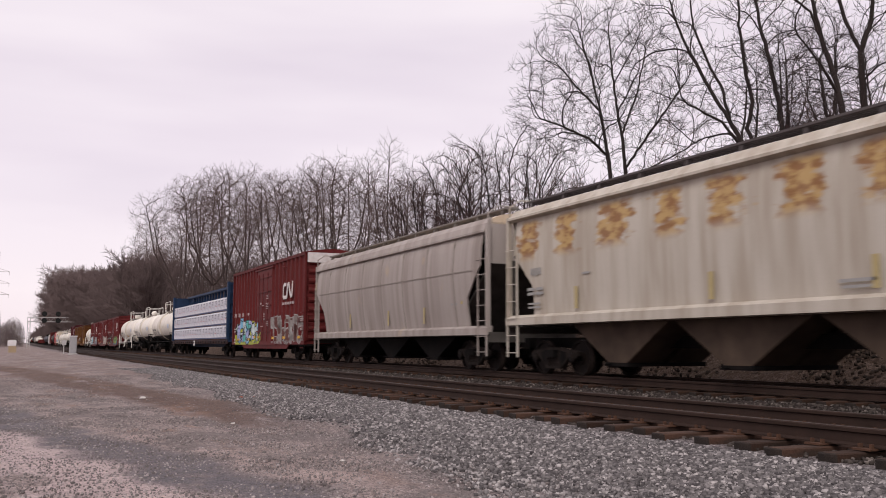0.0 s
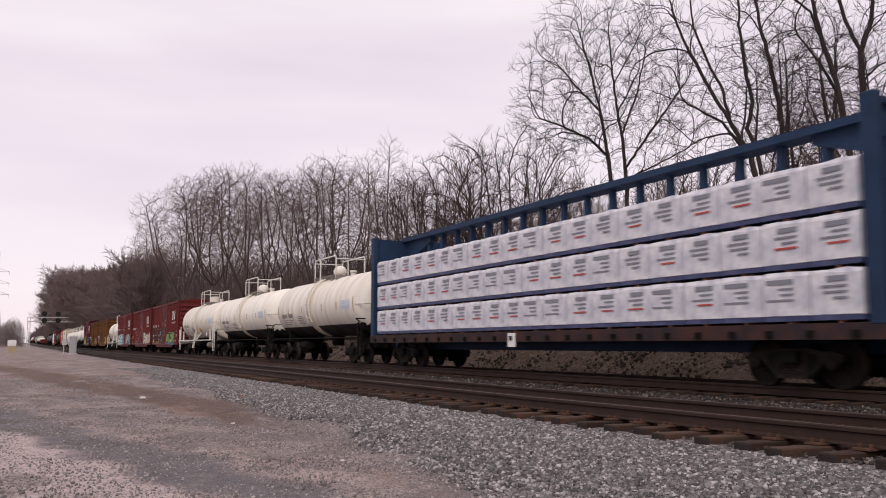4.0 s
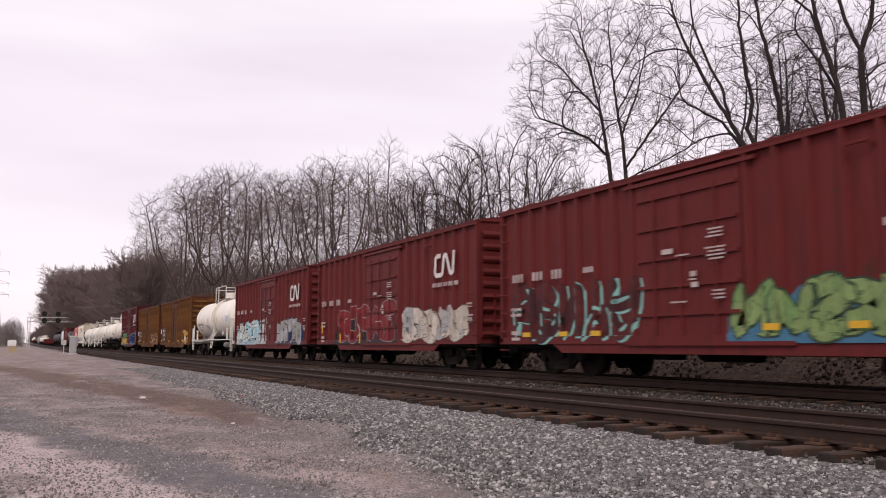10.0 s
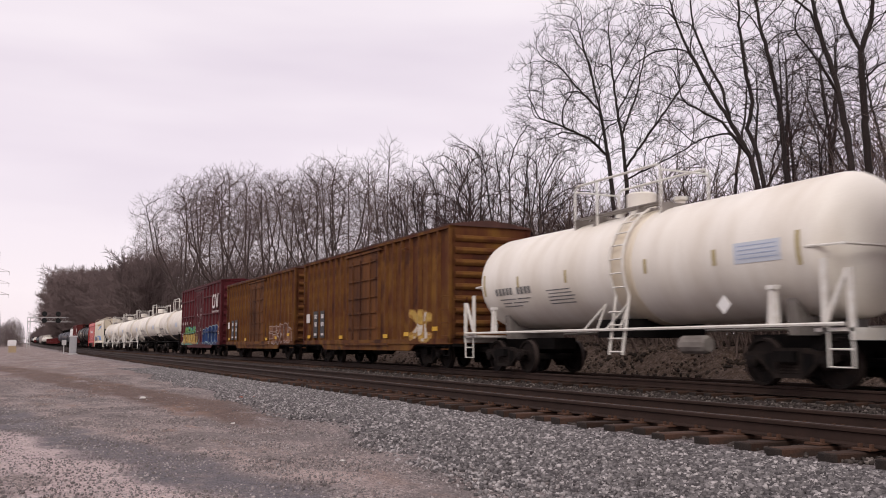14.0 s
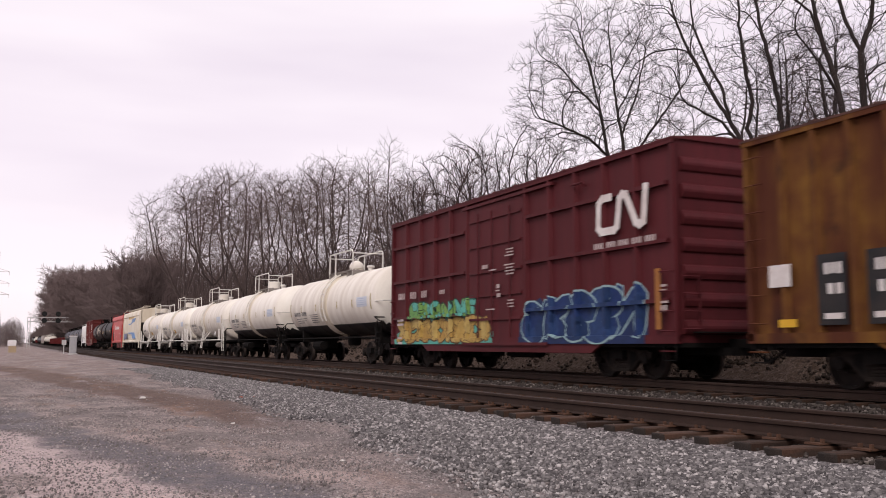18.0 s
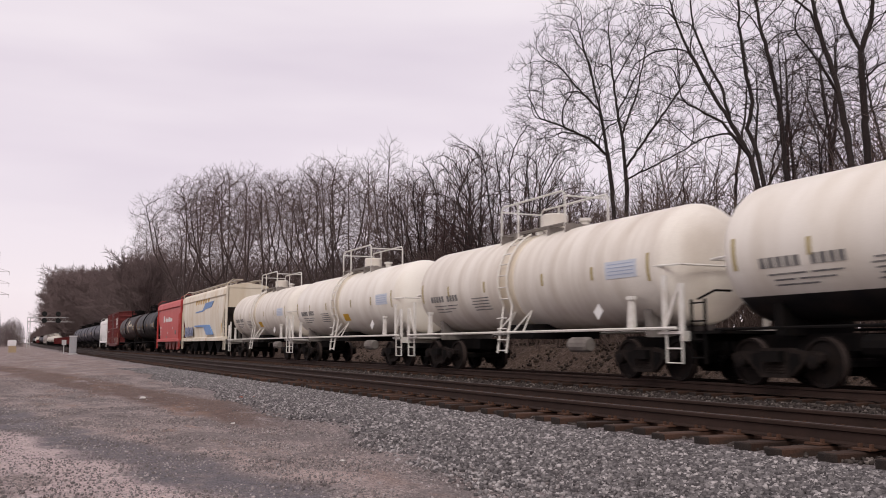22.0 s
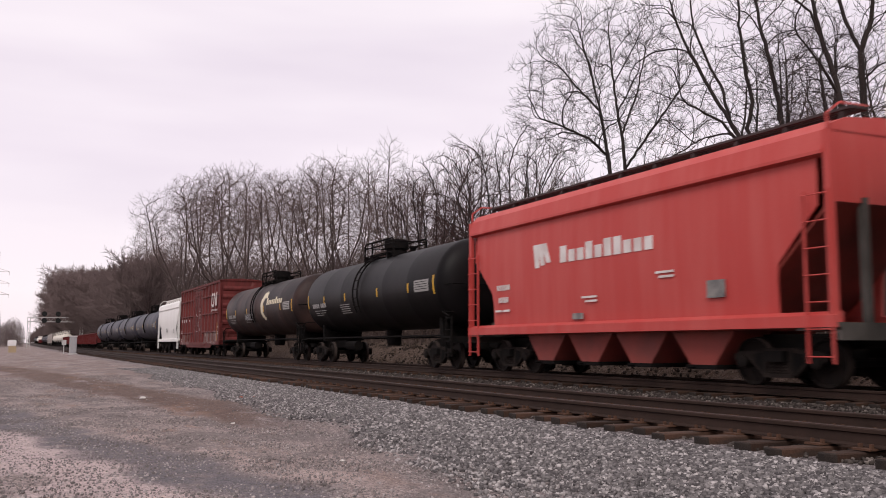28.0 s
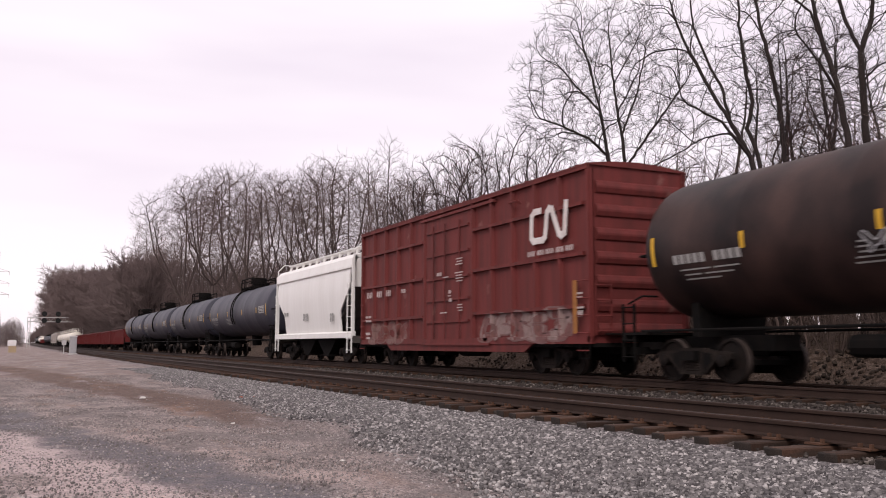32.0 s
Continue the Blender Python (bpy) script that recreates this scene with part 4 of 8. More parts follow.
def road_marks(car, L, eave, logo, big_z, text=True):
    """The emblem, the marks by the door and the small stencils of the railway's boxcars."""
    hy = L / 2
    bm = bmesh.new()
    emblem(bm, -1.515, *logo)
    part("emblem", bm, M_LETTER_W, car, "white railway emblem")
    bm = bmesh.new()
    bars(bm, -1.512, [(logo[0] - 0.25, logo[1] + 0.3, logo[2] - 0.34, 0.14, 5), (-hy + 0.25, -hy + 0.75, 1.65, 0.05, 1), (-hy + 0.3, -hy + 0.7, 1.9, 0.05, 1), (-hy + 0.3, -hy + 0.72, 2.0, 0.05, 1), (-hy + 0.3, -hy + 0.72, 1.45, 0.16, 1),
                      (hy - 1.3, hy - 0.55, big_z, 0.24, 1), (hy - 2.3, hy - 1.6, big_z, 0.24, 1), (hy - 3.2, hy - 2.6, big_z, 0.24, 1), (hy - 4.6, hy - 4.1, big_z + 0.05, 0.14, 1),
                      (hy - 1.2, hy - 0.6, big_z - 0.75, 0.08, 2), (hy - 1.2, hy - 0.6, big_z - 0.9, 0.08, 2), (hy - 1.1, hy - 0.6, big_z - 1.4, 0.1, 1), (hy - 1.1, hy - 0.6, big_z - 1.55, 0.08, 1)], 3)
    part("stencilling", bm, M_STENCIL, car, "white stencilled marks")
    bm = bmesh.new()
    da = -hy + 0.395 * L
    rows = []
    for k, (a, b, z) in enumerate([(0.5, 1.0, 0.60), (0.5, 0.95, 0.58), (0.5, 1.05, 0.56), (0.45, 1.1, 0.50), (0.5, 1.0, 0.48), (0.45, 1.05, 0.46), (0.5, 1.0, 0.44), (1.5, 2.0, 0.48), (2.0, 2.4, 0.5), (1.3, 1.5, 0.36), (1.3, 1.55, 0.34), (1.25, 1.5, 0.3), (0.5, 0.9, 0.27), (0.5, 0.95, 0.25), (0.5, 0.85, 0.23), (1.6, 2.2, 0.22)]):
        rows.append((da + a, da + b, 0.82 + (eave - 0.82) * z, 0.035 if k not in (8, 9, 11) else 0.11, 1))
    bars(bm, -1.532, rows, 5)
    part("stencilling", bm, M_STENCIL, car)


def reflectors(car, x, places, mat, size=(0.07, 0.5), name="reflector"):
    for y, z in places:
        bm = bmesh.new()
        bx(bm, x - 0.006, x + 0.002, y - size[0], y + size[0], z - size[1] / 2, z + size[1] / 2)
        part(name, bm, mat, car)


def arc_patch(bm, cz, r, y0, y1, z0, z1, n=4, lift=0.006):
    """A decal bent round the side of a tank of radius r and axis height cz."""
    a0, a1 = math.asin((z0 - cz) / r), math.asin((z1 - cz) / r)
    rows = []
    for i in range(n + 1):
        a = a0 + (a1 - a0) * i / n
        rows.append([bm.verts.new((-(r + lift) * math.cos(a), y, cz + (r + lift) * math.sin(a))) for y in (y0, y1)])
    for p, q in zip(rows, rows[1:]):
        bm.faces.new((p[0], q[0], q[1], p[1]))


def tank_car(name, label, s0, s1, radius, cz, paint_mat, style, band=None, letter=M_LETTER_B, mark=M_MARKT, spin=True, seed=1, dome="box", ladder_y=0.0, dome_y=0.0):
    """style 'rails': white car with side rails and end ladders; 'sill': car with a plain sill and saddle; 'far': few parts."""
    L, centre = s1 - s0, (s0 + s1) / 2
    car = start_car(name, label, "tank car", centre)
    hy, rnd = L / 2, random.Random(seed)
    d = 0.62
    prof = []
    for i in range(9):
        a = math.pi / 2 * i / 8
        prof.append((max(0.02, radius * math.sin(a) ** 0.8), -hy + d * (1 - math.cos(a))))
    mid, weld = [], 0.0012 if style != "black" else 0.0008
    for k in range(1, 6):
        y = -hy + d + (L - 2 * d) * k / 6
        mid += [(radius, y - 0.03), (radius + weld, y - 0.02), (radius + weld, y + 0.02), (radius, y + 0.03)]
    full = prof + mid + [(r, -y) for r, y in reversed(prof)]
    bm = bmesh.new()
    lathe(bm, full, 40, "y", (0, 0, cz), (lambda p: 1 if p.z < band else 0) if band else (lambda p: 0))
    part("tank_shell", bm, [paint_mat, M_BLACKBAND] if band else paint_mat, car, smooth_angle=30)
    gear = M_DARK if style != "rails" else M_RAILW
    # saddles over the trucks and the stub sills
    ty = hy - 1.35
    for sgn in (-1, 1):
        bm = bmesh.new()
        prism(bm, [(-0.9, 0.95), (-0.95, cz - 0.9), (-0.6, cz - radius * 0.95), (0.6, cz - radius * 0.95), (0.95, cz - 0.9), (0.9, 0.95)], "y", sgn * ty - 0.12, sgn * ty + 0.12)
        part("saddle", bm, M_DARK if style != "rails" else M_SADDLE, car)
        bm = bmesh.new()
        bx(bm, -0.35, 0.35, *sorted((sgn * (ty - 1.6), sgn * (hy + 0.55))), 0.66, 0.98)
        part("stub_sill", bm, M_DARK, car)
        bm = bmesh.new()
        bx(bm, -1.45, 1.45, *sorted((sgn * (hy - 0.35), sgn * (hy + 0.45))), 1.0, 1.06)
        bx(bm, -1.45, 1.45, *sorted((sgn * (hy + 0.38), sgn * (hy + 0.45))), 0.85, 1.0)
        part("end_platform", bm, gear, car)
    for sgn in (-1, 1):
        add_truck(car, sgn * ty, centre if spin else None)
    add_couplers(car, hy, 0.45)
    # manway platform on top
    top = cz + radius
    bm = bmesh.new()
    py0, py1 = (-1.75 + dome_y, 1.75 + dome_y) if style == "rails" else (-1.6 + dome_y, 1.6 + dome_y)
    for k in range(7):
        xx = -0.66 + 0.22 * k
        if abs(xx) > 0.3:
            bx(bm, xx - 0.05, xx + 0.05, py0, py1, top + 0.06, top + 0.09)
    for yy in (py0, -0.9 + dome_y, 0.9 + dome_y, py1):
        bx(bm, -0.72, 0.72, yy - 0.03, yy + 0.03, top - 0.22, top + 0.06)
    rail_m = M_RAILW if style in ("rails", "whitesill") else M_DARK
    part("platform", bm, M_SADDLE if style != "black" else M_DARK, car)
    rail_h = 0.95 if style != "black" else 0.6
    tube_r = 0.03 if style != "black" else 0.035
    for sx in (-0.7, 0.7):
        bm = bmesh.new()
        tube(bm, [(sx, py0, top - 0.25), (sx, py0, top + rail_h - 0.1), (sx, py0 + 0.12, top + rail_h), (sx, py1 - 0.12, top + rail_h), (sx, py1, top + rail_h - 0.1), (sx, py1, top - 0.25)], tube_r, 6)
        if style == "black":
            tube(bm, [(sx, py0, top + 0.4), (sx, py1, top + 0.4)], 0.025, 5)
        part("platform_rail", bm, rail_m, car)
    for yy in (py0, py1):
        bm = bmesh.new()
        tube(bm, [(-0.7, yy, top + rail_h - 0.14), (0.7, yy, top + rail_h - 0.14)], 0.024, 5)
        part("platform_rail", bm, rail_m, car)
    for sx in (-0.7, 0.7):
        bm = bmesh.new()
        tube(bm, [(sx, 0.75 + dome_y, top - 0.25), (sx, 0.75 + dome_y, top + rail_h)], tube_r, 6)
        part("platform_post", bm, rail_m, car)
    bm = bmesh.new()
    if dome == "box":
        lathe(bm, [(0.30, top - 0.1), (0.30, top + 0.12), (0.37, top + 0.14), (0.37, top + 0.5), (0.33, top + 0.54), (0.05, top + 0.56)], 16, "z", (0, -0.15 + dome_y, 0))
    elif dome == "ball":
        lathe(bm, [(0.28, top - 0.1), (0.28, top + 0.2)] + [(0.33 * math.cos(a), top + 0.3 + 0.3 * math.sin(a)) for a in [i * math.pi / 14 - 0.2 for i in range(8)]], 16, "z", (0, -0.15 + dome_y, 0))
    else:
        lathe(bm, [(0.42, top - 0.15), (0.42, top + 0.3), (0.50, top + 0.3), (0.50, top + 0.62), (0.46, top + 0.66), (0.05, top + 0.68)], 16, "z", (0, -0.15 + dome_y, 0))
    part("manway_housing", bm, paint_mat if style != "black" else M_DARK, car, smooth_angle=40)
    for yy in (-1.3 + dome_y, 1.1 + dome_y):
        bm = bmesh.new()
        lathe(bm, [(0.12, top - 0.1), (0.12, top + 0.2), (0.17, top + 0.22), (0.17, top + 0.3), (0.04, top + 0.32)], 10, "z", (0.25, yy, 0))
        part("valve", bm, rail_m, car)
    # beige band round the shell under the ladder
    if style in ("rails", "whitesill"):
        bm = bmesh.new()
        lathe(bm, [(radius - 0.01, -0.12), (radius + 0.009, -0.11), (radius + 0.009, 0.72), (radius - 0.01, 0.73)], 40, "y", (0, ladder_y, cz))
        part("shell_band", bm, M_BAND, car, smooth_angle=30)
    # side ladder up to the platform
    bm = bmesh.new()
    for yy in (0.05 + ladder_y, 0.55 + ladder_y):
        pts = ([(-1.52, yy, 0.55)] if style == "rails" else []) + [(-(radius + 0.12) * math.cos(a), yy, cz + (radius + 0.12) * math.sin(a)) for a in [-0.5 + 0.2 * i for i in range(9)]]
        tube(bm, pts, 0.035, 5)
    for k in range(11):
        if k < 4:
            if style != "rails":
                continue
            p = (-1.52, 0.62 + k * 0.3)
        else:
            a = -0.35 + 0.22 * (k - 4)
            p = (-(radius + 0.12) * math.cos(a), cz + (radius + 0.12) * math.sin(a))
        tube(bm, [(p[0], 0.05 + ladder_y, p[1]), (p[0], 0.55 + ladder_y, p[1])], 0.02, 5)
    part("side_ladder", bm, rail_m, car)
    if style == "rails":
        for sx in (-1.5, 1.5):
            bm = bmesh.new()
            tube(bm, [(sx, -hy - 0.3, 1.12), (sx, hy + 0.3, 1.12)], 0.035, 6)
            part("side_rail", bm, M_RAILW, car)
        for yy in (-0.6, 0.3):
            bm = bmesh.new()
            tube(bm, [(-1.5, yy + 0.3, 1.12), (-1.05, yy, cz - 0.85), (-1.5, yy - 0.25, 1.12)], 0.025, 5)
            part("rail_bracket", bm, M_RAILW, car)
        for sgn in (-1, 1):
            for sx in (-1.42, 1.42):
                bm = bmesh.new()
                yb = sgn * (hy + 0.4)
                bx(bm, sx - 0.03, sx + 0.03, yb - 0.06, yb + 0.06, 1.0, 2.05)
                bx(bm, sx - 0.03, sx + 0.03, yb - sgn * 0.55 - 0.06, yb - sgn * 0.55 + 0.06, 1.0, 2.25)
                prism(bm, [(yb, 2.05), (yb - sgn * 0.1, 2.05), (yb - sgn * 0.65, 1.05), (yb - sgn * 0.55, 1.05)], "x", sx - 0.025, sx + 0.025)
                tube(bm, [(sx, yb, 1.0), (sx, yb, 0.4), (sx, yb - sgn * 0.5, 0.4), (sx, yb - sgn * 0.5, 1.0)], 0.025, 5)
                tube(bm, [(sx, yb, 0.7), (sx, yb - sgn * 0.5, 0.7)], 0.02, 5)
                part("end_ladder", bm, M_RAILW, car)
            bm = bmesh.new()
            yb = sgn * ty
            prism(bm, [(yb - 0.13, 1.1), (yb + 0.13, 1.1), (yb + 0.07, 1.78), (yb - 0.07, 1.78)], "x", -1.42, -1.34)
            bx(bm, -1.44, -1.32, yb - 0.11, yb + 0.11, 1.78, 1.86)
            part("jacking_pad", bm, M_RAILW, car)
        bm = bmesh.new()
        lathe(bm, [(0.15, -0.42), (0.2, -0.34), (0.2, 0.34), (0.15, 0.42)], 12, "y", (-0.75, -2.5, 0.78))
        part("air_reservoir", bm, M_SADDLE, car)
        bm = bmesh.new()
        bx(bm, -1.1, 1.1, -0.7, 0.6, 0.95, cz - radius * 0.9)
        part("outlet_box", bm, M_DARK, car)
    else:
        for sx in (-1.38, 1.38):
            bm = bmesh.new()
            tube(bm, [(sx, -hy + 0.1, 1.08), (sx, hy - 0.1, 1.08)], 0.03, 6)
            part("side_rail", bm, M_DARK, car)
        for sx in (-1, 1) if style == "sill" else ():
            bm = bmesh.new()
            bx(bm, *sorted((sx * 0.72, sx * 0.86)), -hy + 0.5, hy - 0.5, 0.9, cz - radius * 0.82)
            part("side_sill", bm, M_DARK, car)
        bm = bmesh.new()
        lathe(bm, [(0.25, 0.75), (0.3, 0.85), (0.3, 1.1), (0.35, cz - radius + 0.2)], 12, "z", (0, 0, 0))
        part("outlet_valve", bm, M_DARK, car)
        bm = bmesh.new()
        tube(bm, [(-0.8, 2.0, 0.75), (-0.8, 3.2, 0.75)], 0.2, 10)
        part("air_reservoir", bm, M_DARK, car)
        for sgn in (-1, 1):
            bm = bmesh.new()
            yb = sgn * (hy + 0.3)
            ladder(bm, -1.42, yb - 0.2, yb + 0.2, 0.4, 1.7, 4)
            tube(bm, [(-1.42, yb, 1.7), (-1.42, yb - sgn * 0.5, 1.85), (-1.0, yb - sgn * 0.5, 1.85)], 0.025, 5)
            part("end_ladder", bm, M_DARK, car)
    # handrail round the ends
    for sgn in (-1, 1):
        bm = bmesh.new()
        yb = sgn * (hy + 0.12)
        tube(bm, [(-1.35, yb - sgn * 0.7, cz - 0.1), (-1.2, yb, cz - 0.1), (1.2, yb, cz - 0.1), (1.35, yb - sgn * 0.7, cz - 0.1)], 0.028, 6)
        part("end_handrail", bm, rail_m, car)
    # decals
    low = cz - 0.25 * radius
    for k, yy in enumerate([-hy + 0.75, -hy + 2.9, -hy + 0.38 * L, 0.12 * L, 0.30 * L, hy - 0.72]):
        bm = bmesh.new()
        tall = 0.62 if k in (0, 5) else 0.32
        arc_patch(bm, cz, radius, yy - 0.055, yy + 0.055, cz - tall * 0.5 - 0.1, cz + tall * 0.5 - 0.1)
        part("reflector", bm, mark, car)
    bm = bmesh.new()
    blocks = [(hy - 3.3 + 0.2 * q, hy - 3.15 + 0.2 * q, -0.42, 0.19) for q in (0, 1, 2, 3, 5, 6, 7, 8, 9)]
    for a, b, z, h in blocks + [(hy - 3.2, hy - 2.5, -0.56, 0.03), (hy - 2.4, hy - 1.5, -0.56, 0.03), (hy - 3.0, hy - 2.2, -0.66, 0.03), (hy - 2.1, hy - 1.6, -0.66, 0.03), (hy - 2.6, hy - 1.6, -0.75, 0.03)]:
        arc_patch(bm, cz, radius, a, b, cz + z, cz + z + h, 2)
    part("stencilling", bm, letter, car, "stencilled reporting marks")
    bm = bmesh.new()
    for k in range(5):
        arc_patch(bm, cz, radius, 1.35 + rnd.uniform(0, 0.2), 2.5 + rnd.uniform(0, 0.15), cz - 0.42 - 0.085 * k, cz - 0.39 - 0.085 * k, 1)
    part("stencilling", bm, letter, car)
    bm = bmesh.new()
    arc_patch(bm, cz, radius, -hy + 1.15, -hy + 2.35, cz - 0.28, cz + 0.12, 3)
    part("data_panel", bm, M_DATAPANEL if letter is M_LETTER_B else letter, car)
    for k in range(4):
        bm = bmesh.new()
        arc_patch(bm, cz, radius, -hy + 1.25, -hy + 2.25, cz - 0.2 + 0.08 * k, cz - 0.18 + 0.08 * k, 1, 0.009)
        part("data_line", bm, M_DATALINE if letter is M_LETTER_B else M_DARK, car)
    # placard diamond on its holder
    if style != "rails":
        return car
    bm = bmesh.new()
    prism(bm, [(0, 0.19), (0.19, 0), (0, -0.19), (-0.19, 0)], "x", -0.008, 0.008)
    part("placard", bm, M_PLACARD, car, "white diamond placard", at=pose(-1.40, -hy + 2.6, 1.55))
    return car


M_SADDLE = material("grimy_white_paint", (0.24, 0.215, 0.195), 0.7, second=(0.12, 0.10, 0.09), scale=3.0, amount=0.7)
M_BAND = material("beige_stained_band", (0.70, 0.63, 0.52), 0.5, second=(0.52, 0.42, 0.28), scale=1.2, amount=0.7, stretch=(1, 1, 0.5), fine_amount=0.1, bump=0.02)
M_DATALINE = material("faint_blue_print", (0.36, 0.42, 0.55), 0.5)
M_DATAPANEL = material("blue_white_data_panel", (0.55, 0.58, 0.64), 0.5)
M_PLACARD = material("white_placard", (0.72, 0.70, 0.68), 0.5)


def hopper(name, label, s0, s1, eave, top, body, bays, bulge=0.0, roof=None, chute=None, spin=True, walk_m=None, slope_in=1.5, end_col=None, sill_z=1.05, side_mat=None, seams=False, rail_drop=0.40):
    """Covered hopper: side sheets between sloping ends, roof with running board and hatches, bays and end platforms."""
    L, centre = s1 - s0, (s0 + s1) / 2
    car = start_car(name, label, "covered hopper", centre)
    hy = L / 2
    roof, chute, walk_m, end_col = roof or body, chute or M_DARK, walk_m or M_RUNBOARD, end_col or body
    sill_b, sill_t = sill_z, sill_z + 0.27
    bh = hy - 0.15
    # side profile (x, z) of the right half
    prof = [(1.36, sill_t - 0.02), (1.40 + bulge * 0.6, sill_t + 0.8), (1.42 + bulge, (sill_t + eave) / 2 + 0.2), (1.40 + bulge * 0.7, eave - 0.4), (1.34, eave - 0.05)]
    for sgn in (-1, 1):
        # the side sheet: its ends are cut back below
        bm = bmesh.new()

        def cut(z):
            f = (z - sill_t) / (eave - sill_t)
            return bh - 0.25 - slope_in * max(0.0, min(1.0, (0.60 - f) / 0.32))
        zs = [sill_t + (eave - sill_t) * k / 10 for k in range(11)]
        rows = []
        for z in zs:
            x = next(xa + (xb - xa) * (z - za) / (zb - za) for (xa, za), (xb, zb) in zip(prof, prof[1:]) if z <= zb + 0.06)
            c = cut(z)
            rows.append([bm.verts.new((sgn * x, c * k / 8, z)) for k in range(-8, 9)])
        for a, b in zip(rows, rows[1:]):
            for k in range(16):
                bm.faces.new((a[k], a[k + 1], b[k + 1], b[k]))
        geom = bmesh.ops.extrude_face_region(bm, geom=bm.faces[:])
        for v in [g for g in geom["geom"] if isinstance(g, bmesh.types.BMVert)]:
            v.co.x -= sgn * 0.05
        bmesh.ops.recalc_face_normals(bm, faces=bm.faces[:])
        part("side_sheet", bm, side_mat or body, car, smooth_angle=35)
        bm = bmesh.new()
        prism(bm, [(sgn * 1.36, sill_b), (sgn * 1.52, sill_b + 0.02), (sgn * 1.52, sill_t - 0.05), (sgn * 1.40, sill_t + 0.02), (sgn * 1.34, sill_t)], "y", -hy, hy)
        part("side_sill", bm, body, car)
        bm = bmesh.new()
        prism(bm, [(sgn * 1.36, eave - rail_drop), (sgn * 1.52, eave - rail_drop + 0.05), (sgn * 1.52, eave - rail_drop + 0.11), (sgn * 1.45, eave + 0.06), (sgn * 1.28, eave + 0.24), (sgn * 1.24, eave + 0.1)], "y", -bh, bh)
        part("roof_rail", bm, body, car)
        if seams:
            bm = bmesh.new()
            line = [(sgn * (x + 0.007), z) for x, z in prof]
            prism(bm, line + [(sgn * (abs(x) - 0.03), z) for x, z in reversed(line)], "y", -0.03, 0.03)
            weld = mesh_from("side_seam", bm, M_SEAM)
            bm = bmesh.new()
            xm = 1.42 + bulge
            zm = prof[2][1]
            bx(bm, *sorted((sgn * (xm - 0.02), sgn * (xm + 0.006))), -bh + slope_in * 0.7, bh - slope_in * 0.7, zm - 0.02, zm + 0.015)
            part("side_seam", bm, M_SEAM, car)
            for k in range(1, 8):
                if abs(-bh + k * bh / 4) < bh - slope_in - 0.2:
                    part("side_seam", weld, None, car, at=pose(0, -bh + k * bh / 4, 0))
    bm = bmesh.new()
    prism(bm, [(-1.32, eave + 0.05), (-1.32, eave + 0.17), (-0.9, eave + 0.34), (0, eave + 0.42), (0.9, eave + 0.34), (1.32, eave + 0.17), (1.32, eave + 0.05)], "y", -bh, bh)
    part("roof", bm, roof, car, smooth_angle=50)
    # sloping ends
    for sgn in (-1, 1):
        bm = bmesh.new()
        zt = sill_t + 0.62 * (eave - sill_t)
        bx(bm, -1.34, 1.34, *sorted((sgn * bh, sgn * (bh - 0.05))), zt, eave + 0.1)
        part("end_panel", bm, body, car)
        bm = bmesh.new()
        prism(bm, [(sgn * (bh - 0.05), zt + 0.02), (sgn * (bh - slope_in - 1.6), sill_b), (sgn * (bh - slope_in - 1.45), sill_b), (sgn * (bh - 0.01), zt)], "x", -1.33, 1.33)
        part("end_slope_sheet", bm, M_ENDDARK if end_col is body else end_col, car)
        for sx in (-1.44, 1.44):
            bm = bmesh.new()
            bx(bm, sx - 0.05, sx + 0.05, *sorted((sgn * (hy - 0.02), sgn * (hy - 0.16))), sill_b, eave + 0.05)
            part("end_post", bm, body, car)
        for sx in (-0.55, 0.55):
            bm = bmesh.new()
            bx(bm, sx - 0.06, sx + 0.06, *sorted((sgn * (hy - 0.1), sgn * (hy - 0.24))), sill_b, zt + 0.1)
            part("end_strut", bm, M_ENDDARK, car)
        bm = bmesh.new()
        bx(bm, -1.48, 1.48, *sorted((sgn * (hy - 0.9), sgn * (hy + 0.05))), sill_b - 0.03, sill_b + 0.03)
        bx(bm, -1.48, 1.48, *sorted((sgn * (hy - 0.02), sgn * (hy + 0.06))), sill_b - 0.2, sill_b + 0.1)
        part("end_platform", bm, M_ENDDARK, car)
        bm = bmesh.new()
        ladder(bm, -1.50, *sorted((sgn * (hy - 0.08), sgn * (hy - 0.62))), 0.45, zt + 0.2, 7, 0.013)
        part("side_ladder", bm, body, car)
        bm = bmesh.new()
        end_ladder(bm, sgn * (hy + 0.02), 0.9, 1.4, 1.3, eave, 8, sgn)
        part("end_ladder", bm, body, car)
        # roof grab hoop
        bm = bmesh.new()
        tube(bm, [(-1.42, sgn * (hy - 0.1), eave - 0.3), (-1.42, sgn * (hy - 0.1), eave + 0.35), (-1.1, sgn * (hy - 0.1), top + 0.02), (-0.4, sgn * (hy - 0.1), top + 0.02)], 0.025, 5)
        part("grab_hoop", bm, body, car)
    # running board round the hatches
    for sx in (-0.62, 0.62):
        bm = bmesh.new()
        for k in range(4):
            bx(bm, sx - 0.22 + 0.12 * k, sx - 0.14 + 0.12 * k, -hy + 0.05, hy - 0.05, top - 0.05, top)
        part("running_board", bm, walk_m, car)
    bm = bmesh.new()
    bx(bm, -0.025, 0.025, -0.03, 0.03, 0, 1)
